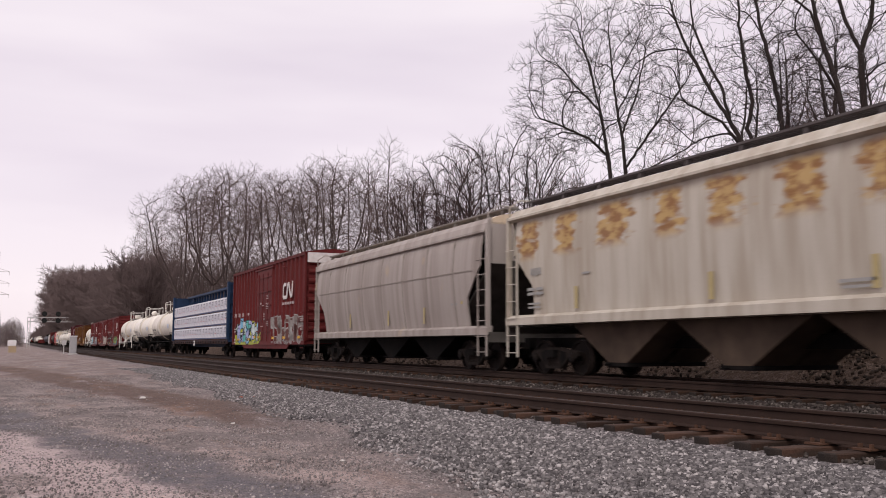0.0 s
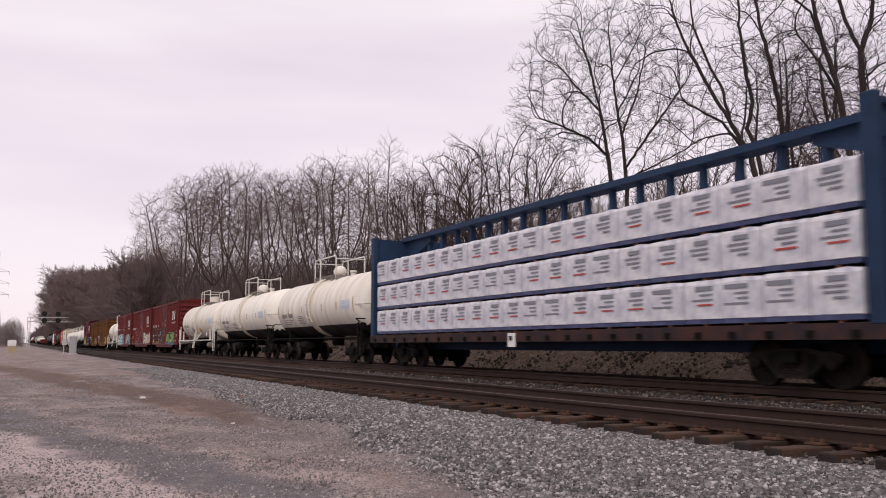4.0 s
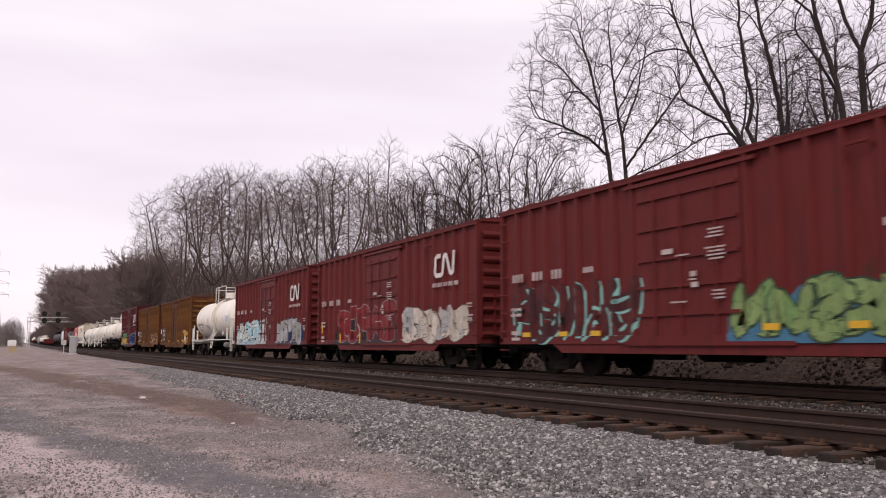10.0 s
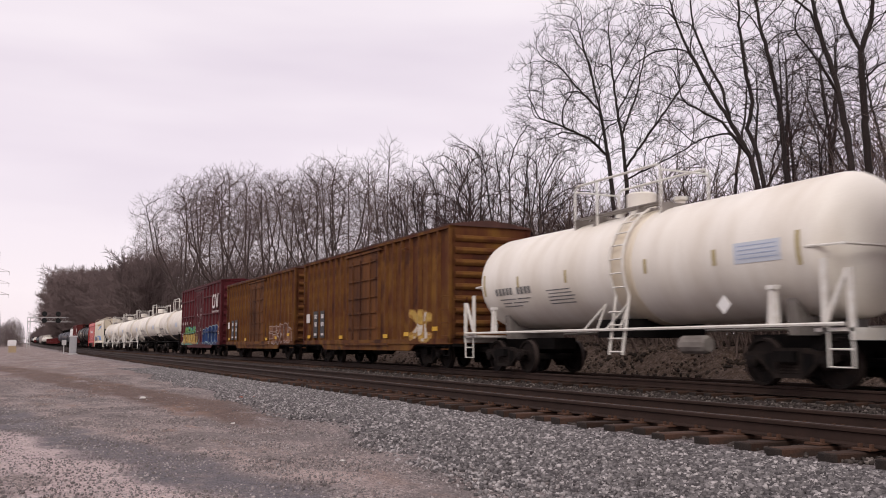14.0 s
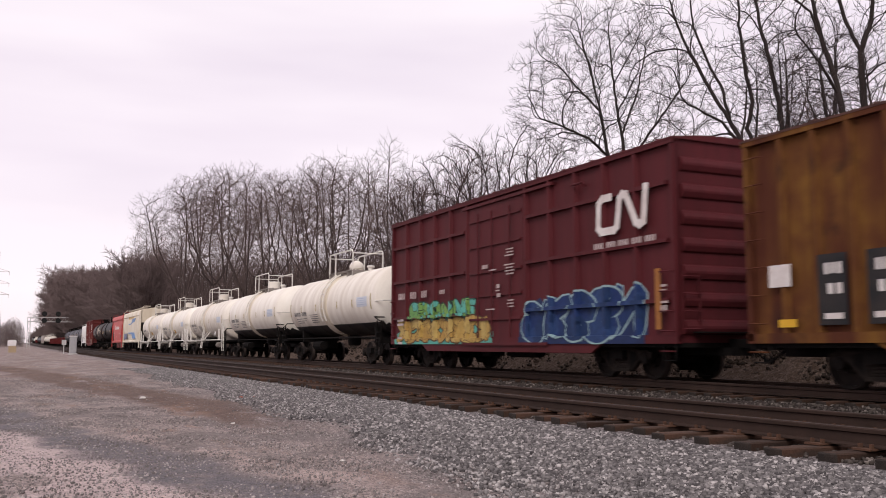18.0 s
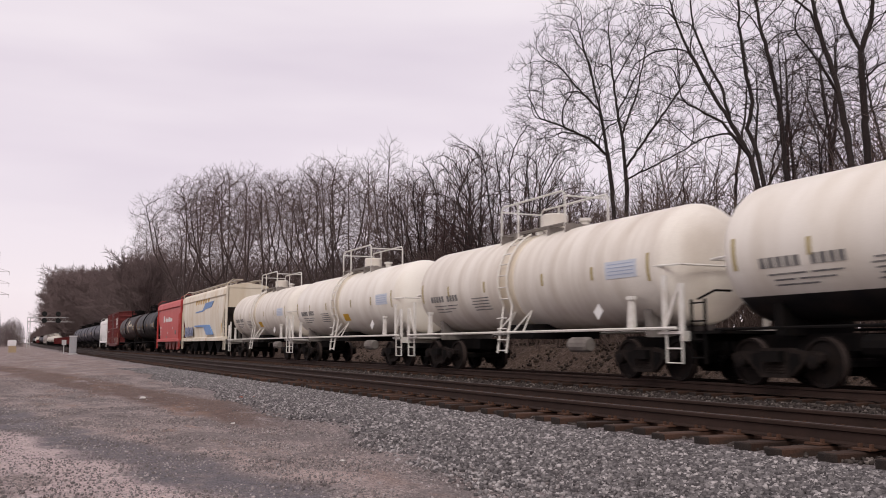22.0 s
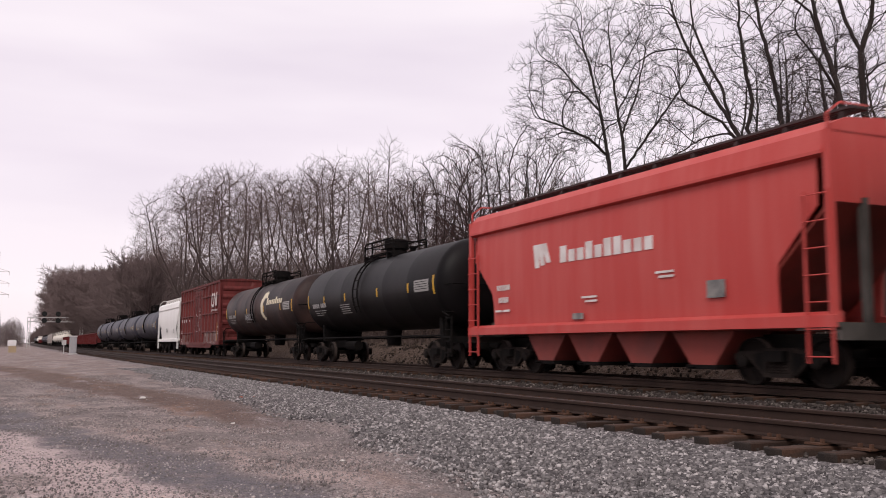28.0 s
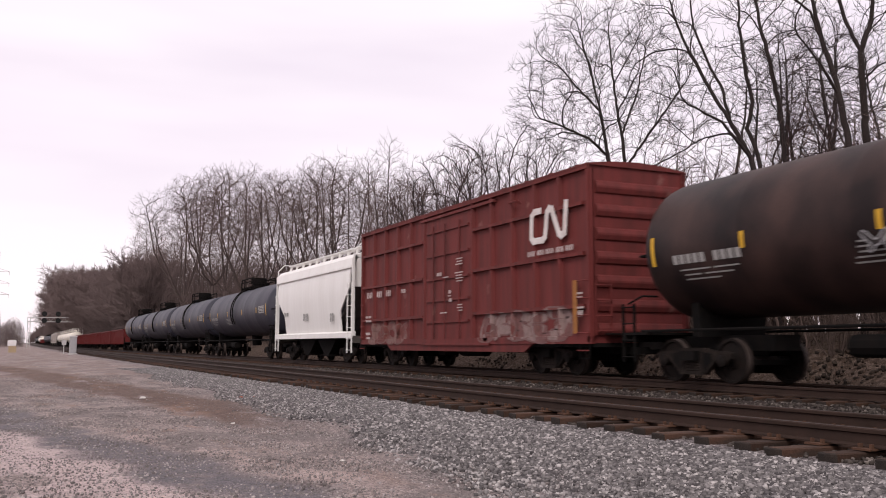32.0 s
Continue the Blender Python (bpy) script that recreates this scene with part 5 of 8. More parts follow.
    for k in range(11):
        y = -hy + 0.3 + k * (L - 0.6) / 10
        for sx in (-0.82, 0.82):
            bm2 = bmesh.new()
            prism(bm2, [(sx, eave + 0.3), (sx * 1.1, eave + 0.26), (sx, top - 0.05), (sx * 0.8, top - 0.05)], "y", y - 0.025, y + 0.025)
            part("board_bracket", bm2, walk_m, car)
    bm.free()
    for k in range(8):
        y = -hy + 1.2 + k * (L - 2.4) / 7
        bm = bmesh.new()
        bx(bm, -0.36, 0.36, y - 0.5, y + 0.5, eave + 0.38, eave + 0.47)
        part("roof_hatch", bm, roof, car)
    # discharge bays
    b0, b1 = -hy + slope_in + 1.75, hy - slope_in - 1.75
    w = (b1 - b0) / bays
    for k in range(bays):
        a, b = b0 + k * w, b0 + (k + 1) * w
        m = (a + b) / 2
        bm = bmesh.new()
        for sx in (-1, 1):
            prism(bm, [(a + 0.02, sill_b + 0.05), (m - 0.35, 0.36), (m + 0.35, 0.36), (b - 0.02, sill_b + 0.05)], "x", *sorted((sx * 0.12, sx * 1.1)))
        part("discharge_bay", bm, chute, car)
        bm = bmesh.new()
        bx(bm, -1.15, 1.15, m - 0.45, m + 0.45, 0.28, 0.37)
        tube(bm, [(-1.3, m + 0.2, 0.33), (1.3, m + 0.2, 0.33)], 0.03, 5)
        part("outlet_gate", bm, M_DARK, car)
    bm = bmesh.new()
    bx(bm, -0.3, 0.3, -hy - 0.35, hy + 0.35, 0.7, 0.98)
    part("centre_sill", bm, M_DARK, car)
    for sgn in (-1, 1):
        add_truck(car, sgn * (hy - 1.75), centre if spin else None)
    add_couplers(car, hy, 0.3)
    return car


M_BAYDIRT = material("dirty_brown_bay", (0.085, 0.06, 0.045), 0.85, second=(0.04, 0.028, 0.022), scale=1.4, amount=0.8, spec=0.1)
M_BOARDDARK = material("dark_weathered_grating", (0.10, 0.085, 0.085), 0.7, 0.2, second=(0.06, 0.05, 0.05), scale=4, amount=0.6)
M_SEAM = material("dirty_weld_seam", (0.27, 0.235, 0.21), 0.7, second=(0.2, 0.165, 0.14), scale=1.5, amount=0.6)
# grime plus the recess's shade, painted into one dark colour for hopper ends
M_ENDDARK = material("grimy_shaded_end", (0.085, 0.075, 0.068), 0.8, second=(0.04, 0.034, 0.03), scale=2, amount=0.7)
M_RUNBOARD = material("weathered_grating", (0.22, 0.2, 0.185), 0.6, 0.3, second=(0.12, 0.1, 0.09), scale=4, amount=0.6)


def flat_poly(bm, x, pts):
    prism(bm, pts, "x", x - 0.004, x + 0.003)


def centerbeam(s0, s1):
    L, centre = s1 - s0, (s0 + s1) / 2
    hy = L / 2
    car = start_car("centerbeam_flatcar", "blue centerbeam flatcar loaded with white-wrapped lumber", "flatcar", centre)
    bm = bmesh.new()
    bx(bm, -1.45, 1.45, -hy, hy, 0.98, 1.12)
    bx(bm, -0.3, 0.3, -hy - 0.3, hy + 0.3, 0.62, 0.98)
    part("deck", bm, M_BLUE, car)
    for sx in (-1, 1):
        bm = bmesh.new()
        bx(bm, *sorted((sx * 1.40, sx * 1.48)), -hy, hy, 0.86, 1.14)
        sill = part("side_sill", bm, M_SILLGRIME, car)
        for k in range(24):
            bm = bmesh.new()
            y = -hy + 0.6 + k * (L - 1.2) / 23
            bx(bm, *sorted((sx * 1.48, sx * 1.53)), y - 0.07, y + 0.07, 0.90, 1.02)
            part("strap_winch", bm, M_DARK, sill)
    for sgn in (-1, 1):
        y = sgn * (hy - 0.2)
        bm = bmesh.new()
        bx(bm, -1.45, 1.45, y - 0.06, y + 0.06, 1.1, 4.85)
        bh = part("bulkhead", bm, M_BLUE, car)
        for sx in (-1.40, 1.40):
            bm = bmesh.new()
            bx(bm, sx - 0.09, sx + 0.09, y - 0.16, y + 0.16, 1.1, 4.9)
            bmesh.ops.bevel(bm, geom=bm.edges[:], offset=0.02, segments=1, affect="EDGES")
            part("bulkhead_post", bm, M_BLUE, bh)
        for z in (1.6, 2.25, 2.9, 3.55, 4.2, 4.75):
            bm = bmesh.new()
            bx(bm, -1.32, 1.32, *sorted((y + sgn * 0.06, y + sgn * 0.16)), z - 0.06, z + 0.06)
            part("bulkhead_rib", bm, M_BLUE, bh)
        bm = bmesh.new()
        prism(bm, [(y, 4.85), (y - sgn * 2.4, 4.85), (y - sgn * 2.4, 4.6), (y, 3.9)], "x", -0.12, 0.12)
        part("gusset", bm, M_BLUE, bh)
    bm = bmesh.new()
    bx(bm, -0.28, 0.28, -hy + 0.2, hy - 0.2, 4.78, 4.94)
    part("top_chord", bm, M_BLUE, car)
    n = 19
    for k in range(n):
        y = -hy + 1.2 + k * (L - 2.4) / (n - 1)
        bm = bmesh.new()
        prism(bm, [(-0.16, 1.1), (-0.08, 4.8), (0.08, 4.8), (0.16, 1.1)], "y", y - 0.07, y + 0.07)
        part("centre_post", bm, M_BLUE, car)
    rnd = random.Random(5)
    cols = 20
    pl = (L - 1.0) / cols
    packs, prints = [], []
    for v in range(4):
        bm = bmesh.new()
        rings = []
        for z, grow_x in ((0.0, 0.0), (0.09, 0.0), (0.10, 0.012), (0.80, 0.015), (0.87, -0.02)):
            ring = []
            for px, py in ((-1, -1), (-1, -0.35), (-1, 0.35), (-1, 1), (1, 1), (1, 0.35), (1, -0.35), (1, -1)):
                wob = 0.014 if z > 0.14 else 0.004
                ring.append(bm.verts.new((px * (0.56 + grow_x) + rnd.uniform(-wob, wob), py * (pl / 2 - 0.012) + rnd.uniform(-wob, wob) * 0.5, z + (rnd.uniform(-0.02, 0.02) if z > 0.7 else 0))))
            rings.append(ring)
        for k, (p, q) in enumerate(zip(rings, rings[1:])):
            for i in range(8):
                bm.faces.new((p[i], p[(i + 1) % 8], q[(i + 1) % 8], q[i])).material_index = 1 if k == 0 else 0
        bm.faces.new(rings[0]).material_index = 1
        bm.faces.new(rings[-1])
        bmesh.ops.recalc_face_normals(bm, faces=bm.faces[:])
        packs.append(mesh_from("lumber_pack", bm, [M_WRAP, M_WRAPBLUE]))
        bm = bmesh.new()
        y0 = rnd.uniform(-0.35, -0.1)
        for k in range(4):
            w = rnd.uniform(0.3, 0.65)
            bx(bm, -0.592, -0.586, y0, y0 + w, 0.66 - 0.1 * k, (0.75 if k == 0 else 0.695) - 0.1 * k, 1 if k == 3 and v % 2 else 0)
        prints.append(mesh_from("wrap_print", bm, [M_WRAPGREY, M_WRAPRED]))
    board = boxmesh("dunnage_board", 1.0, 0.09, 0.07, M_LUMBER)
    for sx in (-0.82, 0.82):
        for row in range(3):
            for c in range(cols):
                y, v = -hy + 0.5 + (c + 0.5) * pl, rnd.randrange(4)
                b = part("lumber_pack", packs[v], None, car, "lumber pack in white printed wrap with a blue hem", at=pose(sx, y, 1.19 + row * 0.93))
                if sx < 0:
                    part("wrap_print", prints[v], None, b)
                part("dunnage_board", board, None, car, at=pose(sx, y, 1.155 + row * 0.93))
    bm = bmesh.new()
    bx(bm, -1.50, -1.47, 0.25, 0.65, 0.72, 1.1)
    part("placard_board", bm, M_PLACARD, car)
    for y in (-hy + 2.4, hy - 2.4):
        add_truck(car, y, centre)
    add_couplers(car, hy, 0.2)
    return car


M_WRAP = material("white_lumber_wrap", (0.66, 0.64, 0.67), 0.45, second=(0.36, 0.36, 0.45), scale=2.6, amount=0.85, fine=7, fine_amount=0.4, bump=0.35, bump_scale=6)
M_WRAPBLUE = material("blue_wrap_hem", (0.035, 0.045, 0.11), 0.5, second=(0.12, 0.12, 0.22), scale=3, amount=0.5)
M_WRAPGREY = material("grey_wrap_print", (0.2, 0.2, 0.24), 0.5)
M_WRAPRED = material("red_wrap_print", (0.4, 0.06, 0.05), 0.5)
M_SILLGRIME = material("grimy_flatcar_sill", (0.03, 0.022, 0.026), 0.8, second=(0.07, 0.032, 0.024), scale=2.5, amount=0.8, spec=0.1)
M_LUMBER = material("sawn_lumber", (0.38, 0.2, 0.12), 0.8, second=(0.28, 0.15, 0.09), scale=8, amount=0.6)


def gondola(name, label, s0, s1, body, spin=False):
    L, centre = s1 - s0, (s0 + s1) / 2
    hy = L / 2
    car = start_car(name, label, "gondola car", centre)
    bm = bmesh.new()
    bx(bm, -1.4, 1.4, -hy, hy, 0.95, 1.05)
    bx(bm, -0.3, 0.3, -hy - 0.3, hy + 0.3, 0.65, 0.95)
    part("floor_plate", bm, M_DARK, car)
    for sx in (-1, 1):
        bm = bmesh.new()
        bx(bm, *sorted((sx * 1.38, sx * 1.42)), -hy, hy, 0.9, 2.75)
        bx(bm, *sorted((sx * 1.37, sx * 1.50)), -hy, hy, 2.68, 2.80)
        part("side_wall", bm, body, car)
        bm = bmesh.new()
        bx(bm, *sorted((sx * 1.42, sx * 1.50)), -0.06, 0.06, 0.85, 2.7)
        post = mesh_from("side_post", bm, body)
        for k in range(13):
            part("side_post", post, None, car, at=pose(0, -hy + 0.3 + k * (L - 0.6) / 12, 0))
    for sgn in (-1, 1):
        bm = bmesh.new()
        bx(bm, -1.4, 1.4, *sorted((sgn * hy, sgn * (hy - 0.05))), 0.9, 2.75)
        part("end_wall", bm, body, car)
        add_truck(car, sgn * (hy - 2.0), centre if spin else None)
    add_couplers(car, hy, 0.2)
    return car
# ------------------------------------------------------------------ the train, front to rear
def rust_row_material():
    """Cream paint with a row of blurred rust patches under the eaves."""
    m = M_CREAM.copy()
    m.name = "cream_paint_with_rust_row"
    n, l = m.node_tree.nodes, m.node_tree.links
    b = n["Principled BSDF"]
    old = b.inputs["Base Color"].links[0].from_socket
    tc = n.new("ShaderNodeTexCoord")
    sep = n.new("ShaderNodeSeparateXYZ")
    l.new(tc.outputs["Object"], sep.inputs[0])

    def math_node(op, a, c):
        k = n.new("ShaderNodeMath")
        k.operation = op
        for i, v in enumerate((a, c)):
            if isinstance(v, (int, float)):
                k.inputs[i].default_value = v
            else:
                l.new(v, k.inputs[i])
        return k.outputs[0]

    def span(v, a, c):
        r = n.new("ShaderNodeMapRange")
        r.interpolation_type = "SMOOTHSTEP"
        r.inputs["From Min"].default_value, r.inputs["From Max"].default_value = a, c
        l.new(v, r.inputs["Value"])
        return r.outputs[0]

    def tex(scale, stretch, detail=5):
        mp = n.new("ShaderNodeMapping")
        mp.inputs["Scale"].default_value = stretch
        l.new(tc.outputs["Object"], mp.inputs[0])
        t = n.new("ShaderNodeTexNoise")
        t.inputs["Scale"].default_value, t.inputs["Detail"].default_value = scale, detail
        l.new(mp.outputs[0], t.inputs["Vector"])
        return t.outputs["Fac"]
    wave = math_node("SINE", math_node("MULTIPLY", math_node("ADD", sep.outputs["Y"], math_node("MULTIPLY", tex(0.5, (0, 1, 0.3)), 1.2)), 3.35), 0.0)
    row = math_node("MULTIPLY", span(sep.outputs["Z"], 2.95, 3.3), span(sep.outputs["Z"], 4.22, 4.0))
    blot = math_node("ADD", math_node("MULTIPLY", wave, 0.22), tex(1.4, (1, 1.2, 3.5)))
    fac = math_node("MULTIPLY", row, span(blot, 0.43, 0.62))
    x = n.new("ShaderNodeMix")
    x.data_type = "RGBA"
    l.new(math_node("MULTIPLY", fac, 0.85), x.inputs["Factor"])
    l.new(old, x.inputs[6])
    y = n.new("ShaderNodeMix")
    y.data_type = "RGBA"
    l.new(span(tex(3.0, (1, 1, 2)), 0.4, 0.6), y.inputs["Factor"])
    y.inputs[6].default_value, y.inputs[7].default_value = (0.44, 0.28, 0.10, 1), (0.22, 0.09, 0.02, 1)
    l.new(y.outputs[2], x.inputs[7])
    l.new(x.outputs[2], b.inputs["Base Color"])
    return m


M_ROOFTAN = material("tan_stained_roof", (0.62, 0.50, 0.37), 0.6, second=(0.42, 0.30, 0.19), scale=1.2, amount=0.7, stretch=(1, 0.6, 1), fine_amount=0.2, bump=0.05)


def build_train():
    # two grey grain hoppers
    a = hopper("covered_hopper", "cream covered hopper with rust-stained upper side sheets", 5.1, 22.15, 4.28, 4.84, M_CREAM, 3, 0.0, roof=M_GREY, chute=M_BAYDIRT, walk_m=M_BOARDDARK, slope_in=0.9, sill_z=1.3, side_mat=rust_row_material(), rail_drop=0.1)
    hy = (22.15 - 5.1) / 2
    bm = bmesh.new()
    bars(bm, -1.43, [(hy - 1.75, hy - 1.1, 2.62, 0.2, 1), (hy - 1.85, hy - 1.0, 2.1, 0.08, 2), (hy - 1.85, hy - 1.0, 2.22, 0.08, 2), (hy - 1.7, hy - 1.0, 1.85, 0.05, 1), (hy - 1.7, hy - 1.0, 1.75, 0.05, 1), (hy - 4.0, hy - 3.6, 2.5, 0.05, 1),
                      (-3.5, -2.6, 1.8, 0.06, 1), (-3.4, -2.7, 1.7, 0.05, 1), (-6.0, -5.2, 1.9, 0.06, 1)], 2)
    part("stencilling", bm, M_LETTER_G, a)
    reflectors(a, -1.428, [(hy - 3.4, 1.95), (hy - 8.2, 1.95), (-3.5, 1.95)], M_MARKT, (0.07, 0.55))
    b = hopper("covered_hopper", "light grey covered hopper with dirty streaked side sheets", 23.25, 40.15, 4.3, 4.86, M_GREY, 3, 0.14, roof=M_ROOFTAN, slope_in=1.0, seams=True, rail_drop=0.25)
    bm = bmesh.new()
    hy = 8.45
    bars(bm, -1.47, [(-hy + 2.1, -hy + 2.75, 2.0, 0.3, 1), (hy - 2.0, hy - 1.2, 2.9, 0.07, 1), (hy - 2.0, hy - 1.2, 2.4, 0.07, 1), (hy - 2.0, hy - 1.2, 2.25, 0.07, 1), (hy - 2.0, hy - 1.2, 2.1, 0.07, 1), (1.0, 1.5, 2.1, 0.06, 1), (-2, -1.4, 2.3, 0.06, 1)], 4)
    part("stencilling", bm, M_LETTER_G, b)
    reflectors(b, -1.475, [(-hy + 1.75, 2.3), (-hy + 4.6, 1.75), (-0.6, 1.75), (3.6, 1.75)], M_MARKT, (0.06, 0.55))

    # railway boxcar with two sprayed panels
    c = boxcar("boxcar", "oxide red boxcar with sprayed panels and a white end stripe", 41.85, 57.7, 5.22, M_RED, "ribbed", roof=M_RED)
    road_marks(c, 15.85, 5.22, (-5.9, -4.15, 3.15, 3.9), 2.45)
    spray(c, -1.512, 1.3, 6.8, 0.8, 2.3, [P_SKY, P_PALE, P_LILAC, P_PALE, (0.12, 0.38, 0.36), P_BLACK], 6, 21, "yellow and pale blue sprayed lettering", cloud=P_LIME, heavy=1.3, edge=0.05)
    spray(c, -1.511, 0.7, 1.7, 0.8, 1.6, [P_LIME, P_OLIVE, P_LIME, P_BLACK], 1, 24, "lime yellow sprayed edge")
    spray(c, -1.512, -7.5, -1.7, 0.8, 2.3, [(0.20, 0.165, 0.155), (0.26, 0.23, 0.22), (0.12, 0.055, 0.05), (0.36, 0.34, 0.33)], 8, 22, "silver and dark sprayed lettering", heavy=1.0, rim=0.05, edge=0.0)
    bm = bmesh.new()
    bx(bm, -1.40, 1.40, -7.945, -7.93, 4.72, 5.2)
    part("end_stripe", bm, M_LETTER_W, c, "white painted band", at=pose(0, -0.1, 0))
    reflectors(c, -1.515, [(6.0, 1.1), (3.3, 1.1), (1.9, 1.22), (1.0, 1.22), (-2.2, 1.15), (-4.4, 1.15), (-7.1, 1.15)], M_MARKY, (0.22, 0.12))

    centerbeam(59.3, 82.35)

    tank_car("tank_car", "white tank car with a black lower band", 84.0, 97.15, 1.37, 2.56, M_WHITE2, "whitesill", band=1.64, dome="ball", seed=2)
    tank_car("tank_car", "white tank car with a black lower band", 98.6, 112.35, 1.37, 2.57, M_WHITE, "whitesill", band=1.64, dome="ball", seed=3)
    g = tank_car("tank_car", "white tank car with white side rails and end ladders", 113.6, 127.55, 1.38, 2.57, M_WHITE2, "rails", seed=4)
    tank_patch(g, 1.38, 2.57, -1.0, 0.55)

    h = boxcar("boxcar", "oxide red boxcar with green and black sprayed lettering", 128.75, 144.5, 4.52, M_RED, "ribbed", roof=M_RED)
    road_marks(h, 15.75, 4.52, (-6.4, -4.95, 2.98, 3.7), 2.45)
    spray(h, -1.512, 1.6, 7.2, 0.8, 2.5, [(0.075, 0.016, 0.017), (0.05, 0.014, 0.016), (0.09, 0.018, 0.018), (0.035, 0.016, 0.018)], 5, 31, "dark sprayed lettering edged with teal", heavy=0.95, rim=0.02, shade=(0.24, 0.46, 0.42), gleam=(0.24, 0.46, 0.42), edge=0.0)
    spray(h, -1.512, -5.6, -1.4, 0.8, 2.0, [P_OLIVE, (0.15, 0.25, 0.09), P_OLIVE, (0.22, 0.3, 0.12), (0.03, 0.05, 0.03)], 5, 32, "green sprayed lettering over a blue cloud", cloud=(0.06, 0.17, 0.27), heavy=1.25, edge=0.02, lean=0.1)
    reflectors(h, -1.518, [(6.4, 1.05), (4.6, 1.05), (3.2, 1.05), (-2.3, 1.1), (-4.2, 1.1), (-6.9, 1.15)], M_MARKY, (0.2, 0.12))
    i = boxcar("boxcar", "oxide red boxcar with white and red sprayed lettering", 145.95, 161.75, 4.52, M_RED, "ribbed", roof=M_RED)
    road_marks(i, 15.8, 4.52, (-6.4, -4.95, 2.98, 3.7), 2.45)
    spray(i, -1.512, -7.0, -2.0, 0.8, 2.15, [P_BONE, (0.42, 0.37, 0.32), P_BONE, P_SILVER, (0.10, 0.055, 0.05)], 5, 41, "bone white sprayed lettering", heavy=1.45, edge=0.02, rim=0.03)
    spray(i, -1.532, -1.4, 5.2, 0.8, 2.45, [(0.17, 0.016, 0.02), (0.13, 0.015, 0.018), (0.19, 0.02, 0.025), (0.30, 0.25, 0.24)], 5, 42, "dark red sprayed lettering", heavy=1.35, edge=0.0, rim=0.03, cloud=(0.03, 0.018, 0.02))
    reflectors(i, -1.515, [(7.1, 1.5), (4.6, 1.05), (2.2, 1.05)], M_MARKY, (0.06, 0.4))
    j = boxcar("boxcar", "oxide red boxcar with blue and silver sprayed lettering", 163.35, 179.0, 4.52, M_RED, "ribbed", roof=M_RED)
    road_marks(j, 15.65, 4.52, (-6.4, -4.95, 2.98, 3.7), 2.6)
    spray(j, -1.512, 0.2, 6.9, 0.8, 2.25, [P_PALE, (0.32, 0.48, 0.56), P_PALE, (0.5, 0.5, 0.46), P_BLACK], 7, 51, "pale blue sprayed lettering", cloud=(0.40, 0.50, 0.54), heavy=1.2, edge=0.03, rim=0.02)
    spray(j, -1.512, -6.8, -2.2, 0.8, 2.2, [P_SILVER, (0.26, 0.25, 0.26), P_SILVER, (0.28, 0.27, 0.25), (0.05, 0.05, 0.07)], 5, 52, "silver and blue sprayed lettering", cloud=(0.10, 0.05, 0.06), heavy=1.15, edge=0.0, shade=P_NAVY)

    k = tank_car("tank_car", "white tank car with white side rails and end ladders", 180.45, 193.85, 1.36, 2.6, M_WHITE, "rails", seed=6, ladder_y=-1.0, dome_y=0.35)

    for s0, s1, seed, lab in ((195.25, 211.4, 61, "rusty yellow boxcar with faded pale patches"), (213.0, 228.95, 62, "rusty yellow boxcar with smeared sprayed lettering")):
        y = boxcar("boxcar", lab, s0, s1, 4.62, M_YELLOW, "ribbed", roof=M_ROOFRUST, door=M_YELLOWDK)
        if seed == 61:
            spray(y, -1.512, -6.6, -4.9, 0.85, 2.0, [P_GOLD, P_BONE, (0.3, 0.16, 0.04)], 2, seed, "faded tan sprayed patch")
        else:
            spray(y, -1.512, -7.2, -3.0, 0.8, 1.95, [(0.15, 0.06, 0.03), (0.12, 0.05, 0.03), (0.2, 0.1, 0.06), (0.36, 0.29, 0.27)], 5, seed, "pale smeared sprayed lettering", heavy=0.8, edge=0.0, rim=0.035)
        hy = (s1 - s0) / 2
        bm = bmesh.new()
        for q in (0, 1):
            bx(bm, -1.516, -1.505, hy - 2.3 - q * 1.0, hy - 1.7 - q * 1.0, 1.1, 2.3)
        part("number_panel", bm, M_BLACKBAND, y, "dark number panel")
        bm = bmesh.new()
        bars(bm, -1.519, [(hy - 2.2, hy - 1.75, 1.95, 0.2, 1), (hy - 3.2, hy - 2.75, 1.95, 0.2, 1), (hy - 2.2, hy - 1.75, 1.6, 0.2, 1), (hy - 3.2, hy - 2.75, 1.6, 0.2, 1), (hy - 2.2, hy - 1.75, 1.2, 0.1, 1), (hy - 3.2, hy - 2.75, 1.2, 0.1, 1)], seed)
        bx(bm, -1.519, -1.505, hy - 1.1, hy - 0.6, 1.8, 2.2)
        part("stencilling", bm, M_LETTER_W, y)
        reflectors(y, -1.515, [(hy - 1.0, 1.15), (hy - 5.6, 1.1), (-2.6, 1.1), (-4.6, 1.15), (-7.0, 1.3)], M_MARKY, (0.2, 0.14))

    n = boxcar("boxcar", "tall maroon boxcar with teal, gold and blue sprayed lettering", 230.95, 246.8, 5.16, M_MAROON, "panelled", roof=M_MAROON)
    road_marks(n, 15.85, 5.16, (-7.05, -5.2, 3.35, 4.25), 2.35)
    spray(n, -1.512, 0.4, 7.3, 0.8, 1.75, [P_GOLD, (0.36, 0.22, 0.06), P_GOLD, (0.42, 0.3, 0.1), (0.09, 0.05, 0.02)], 8, 71, "gold sprayed lettering over a teal cloud", cloud=P_TEAL, heavy=1.5, edge=0.02)
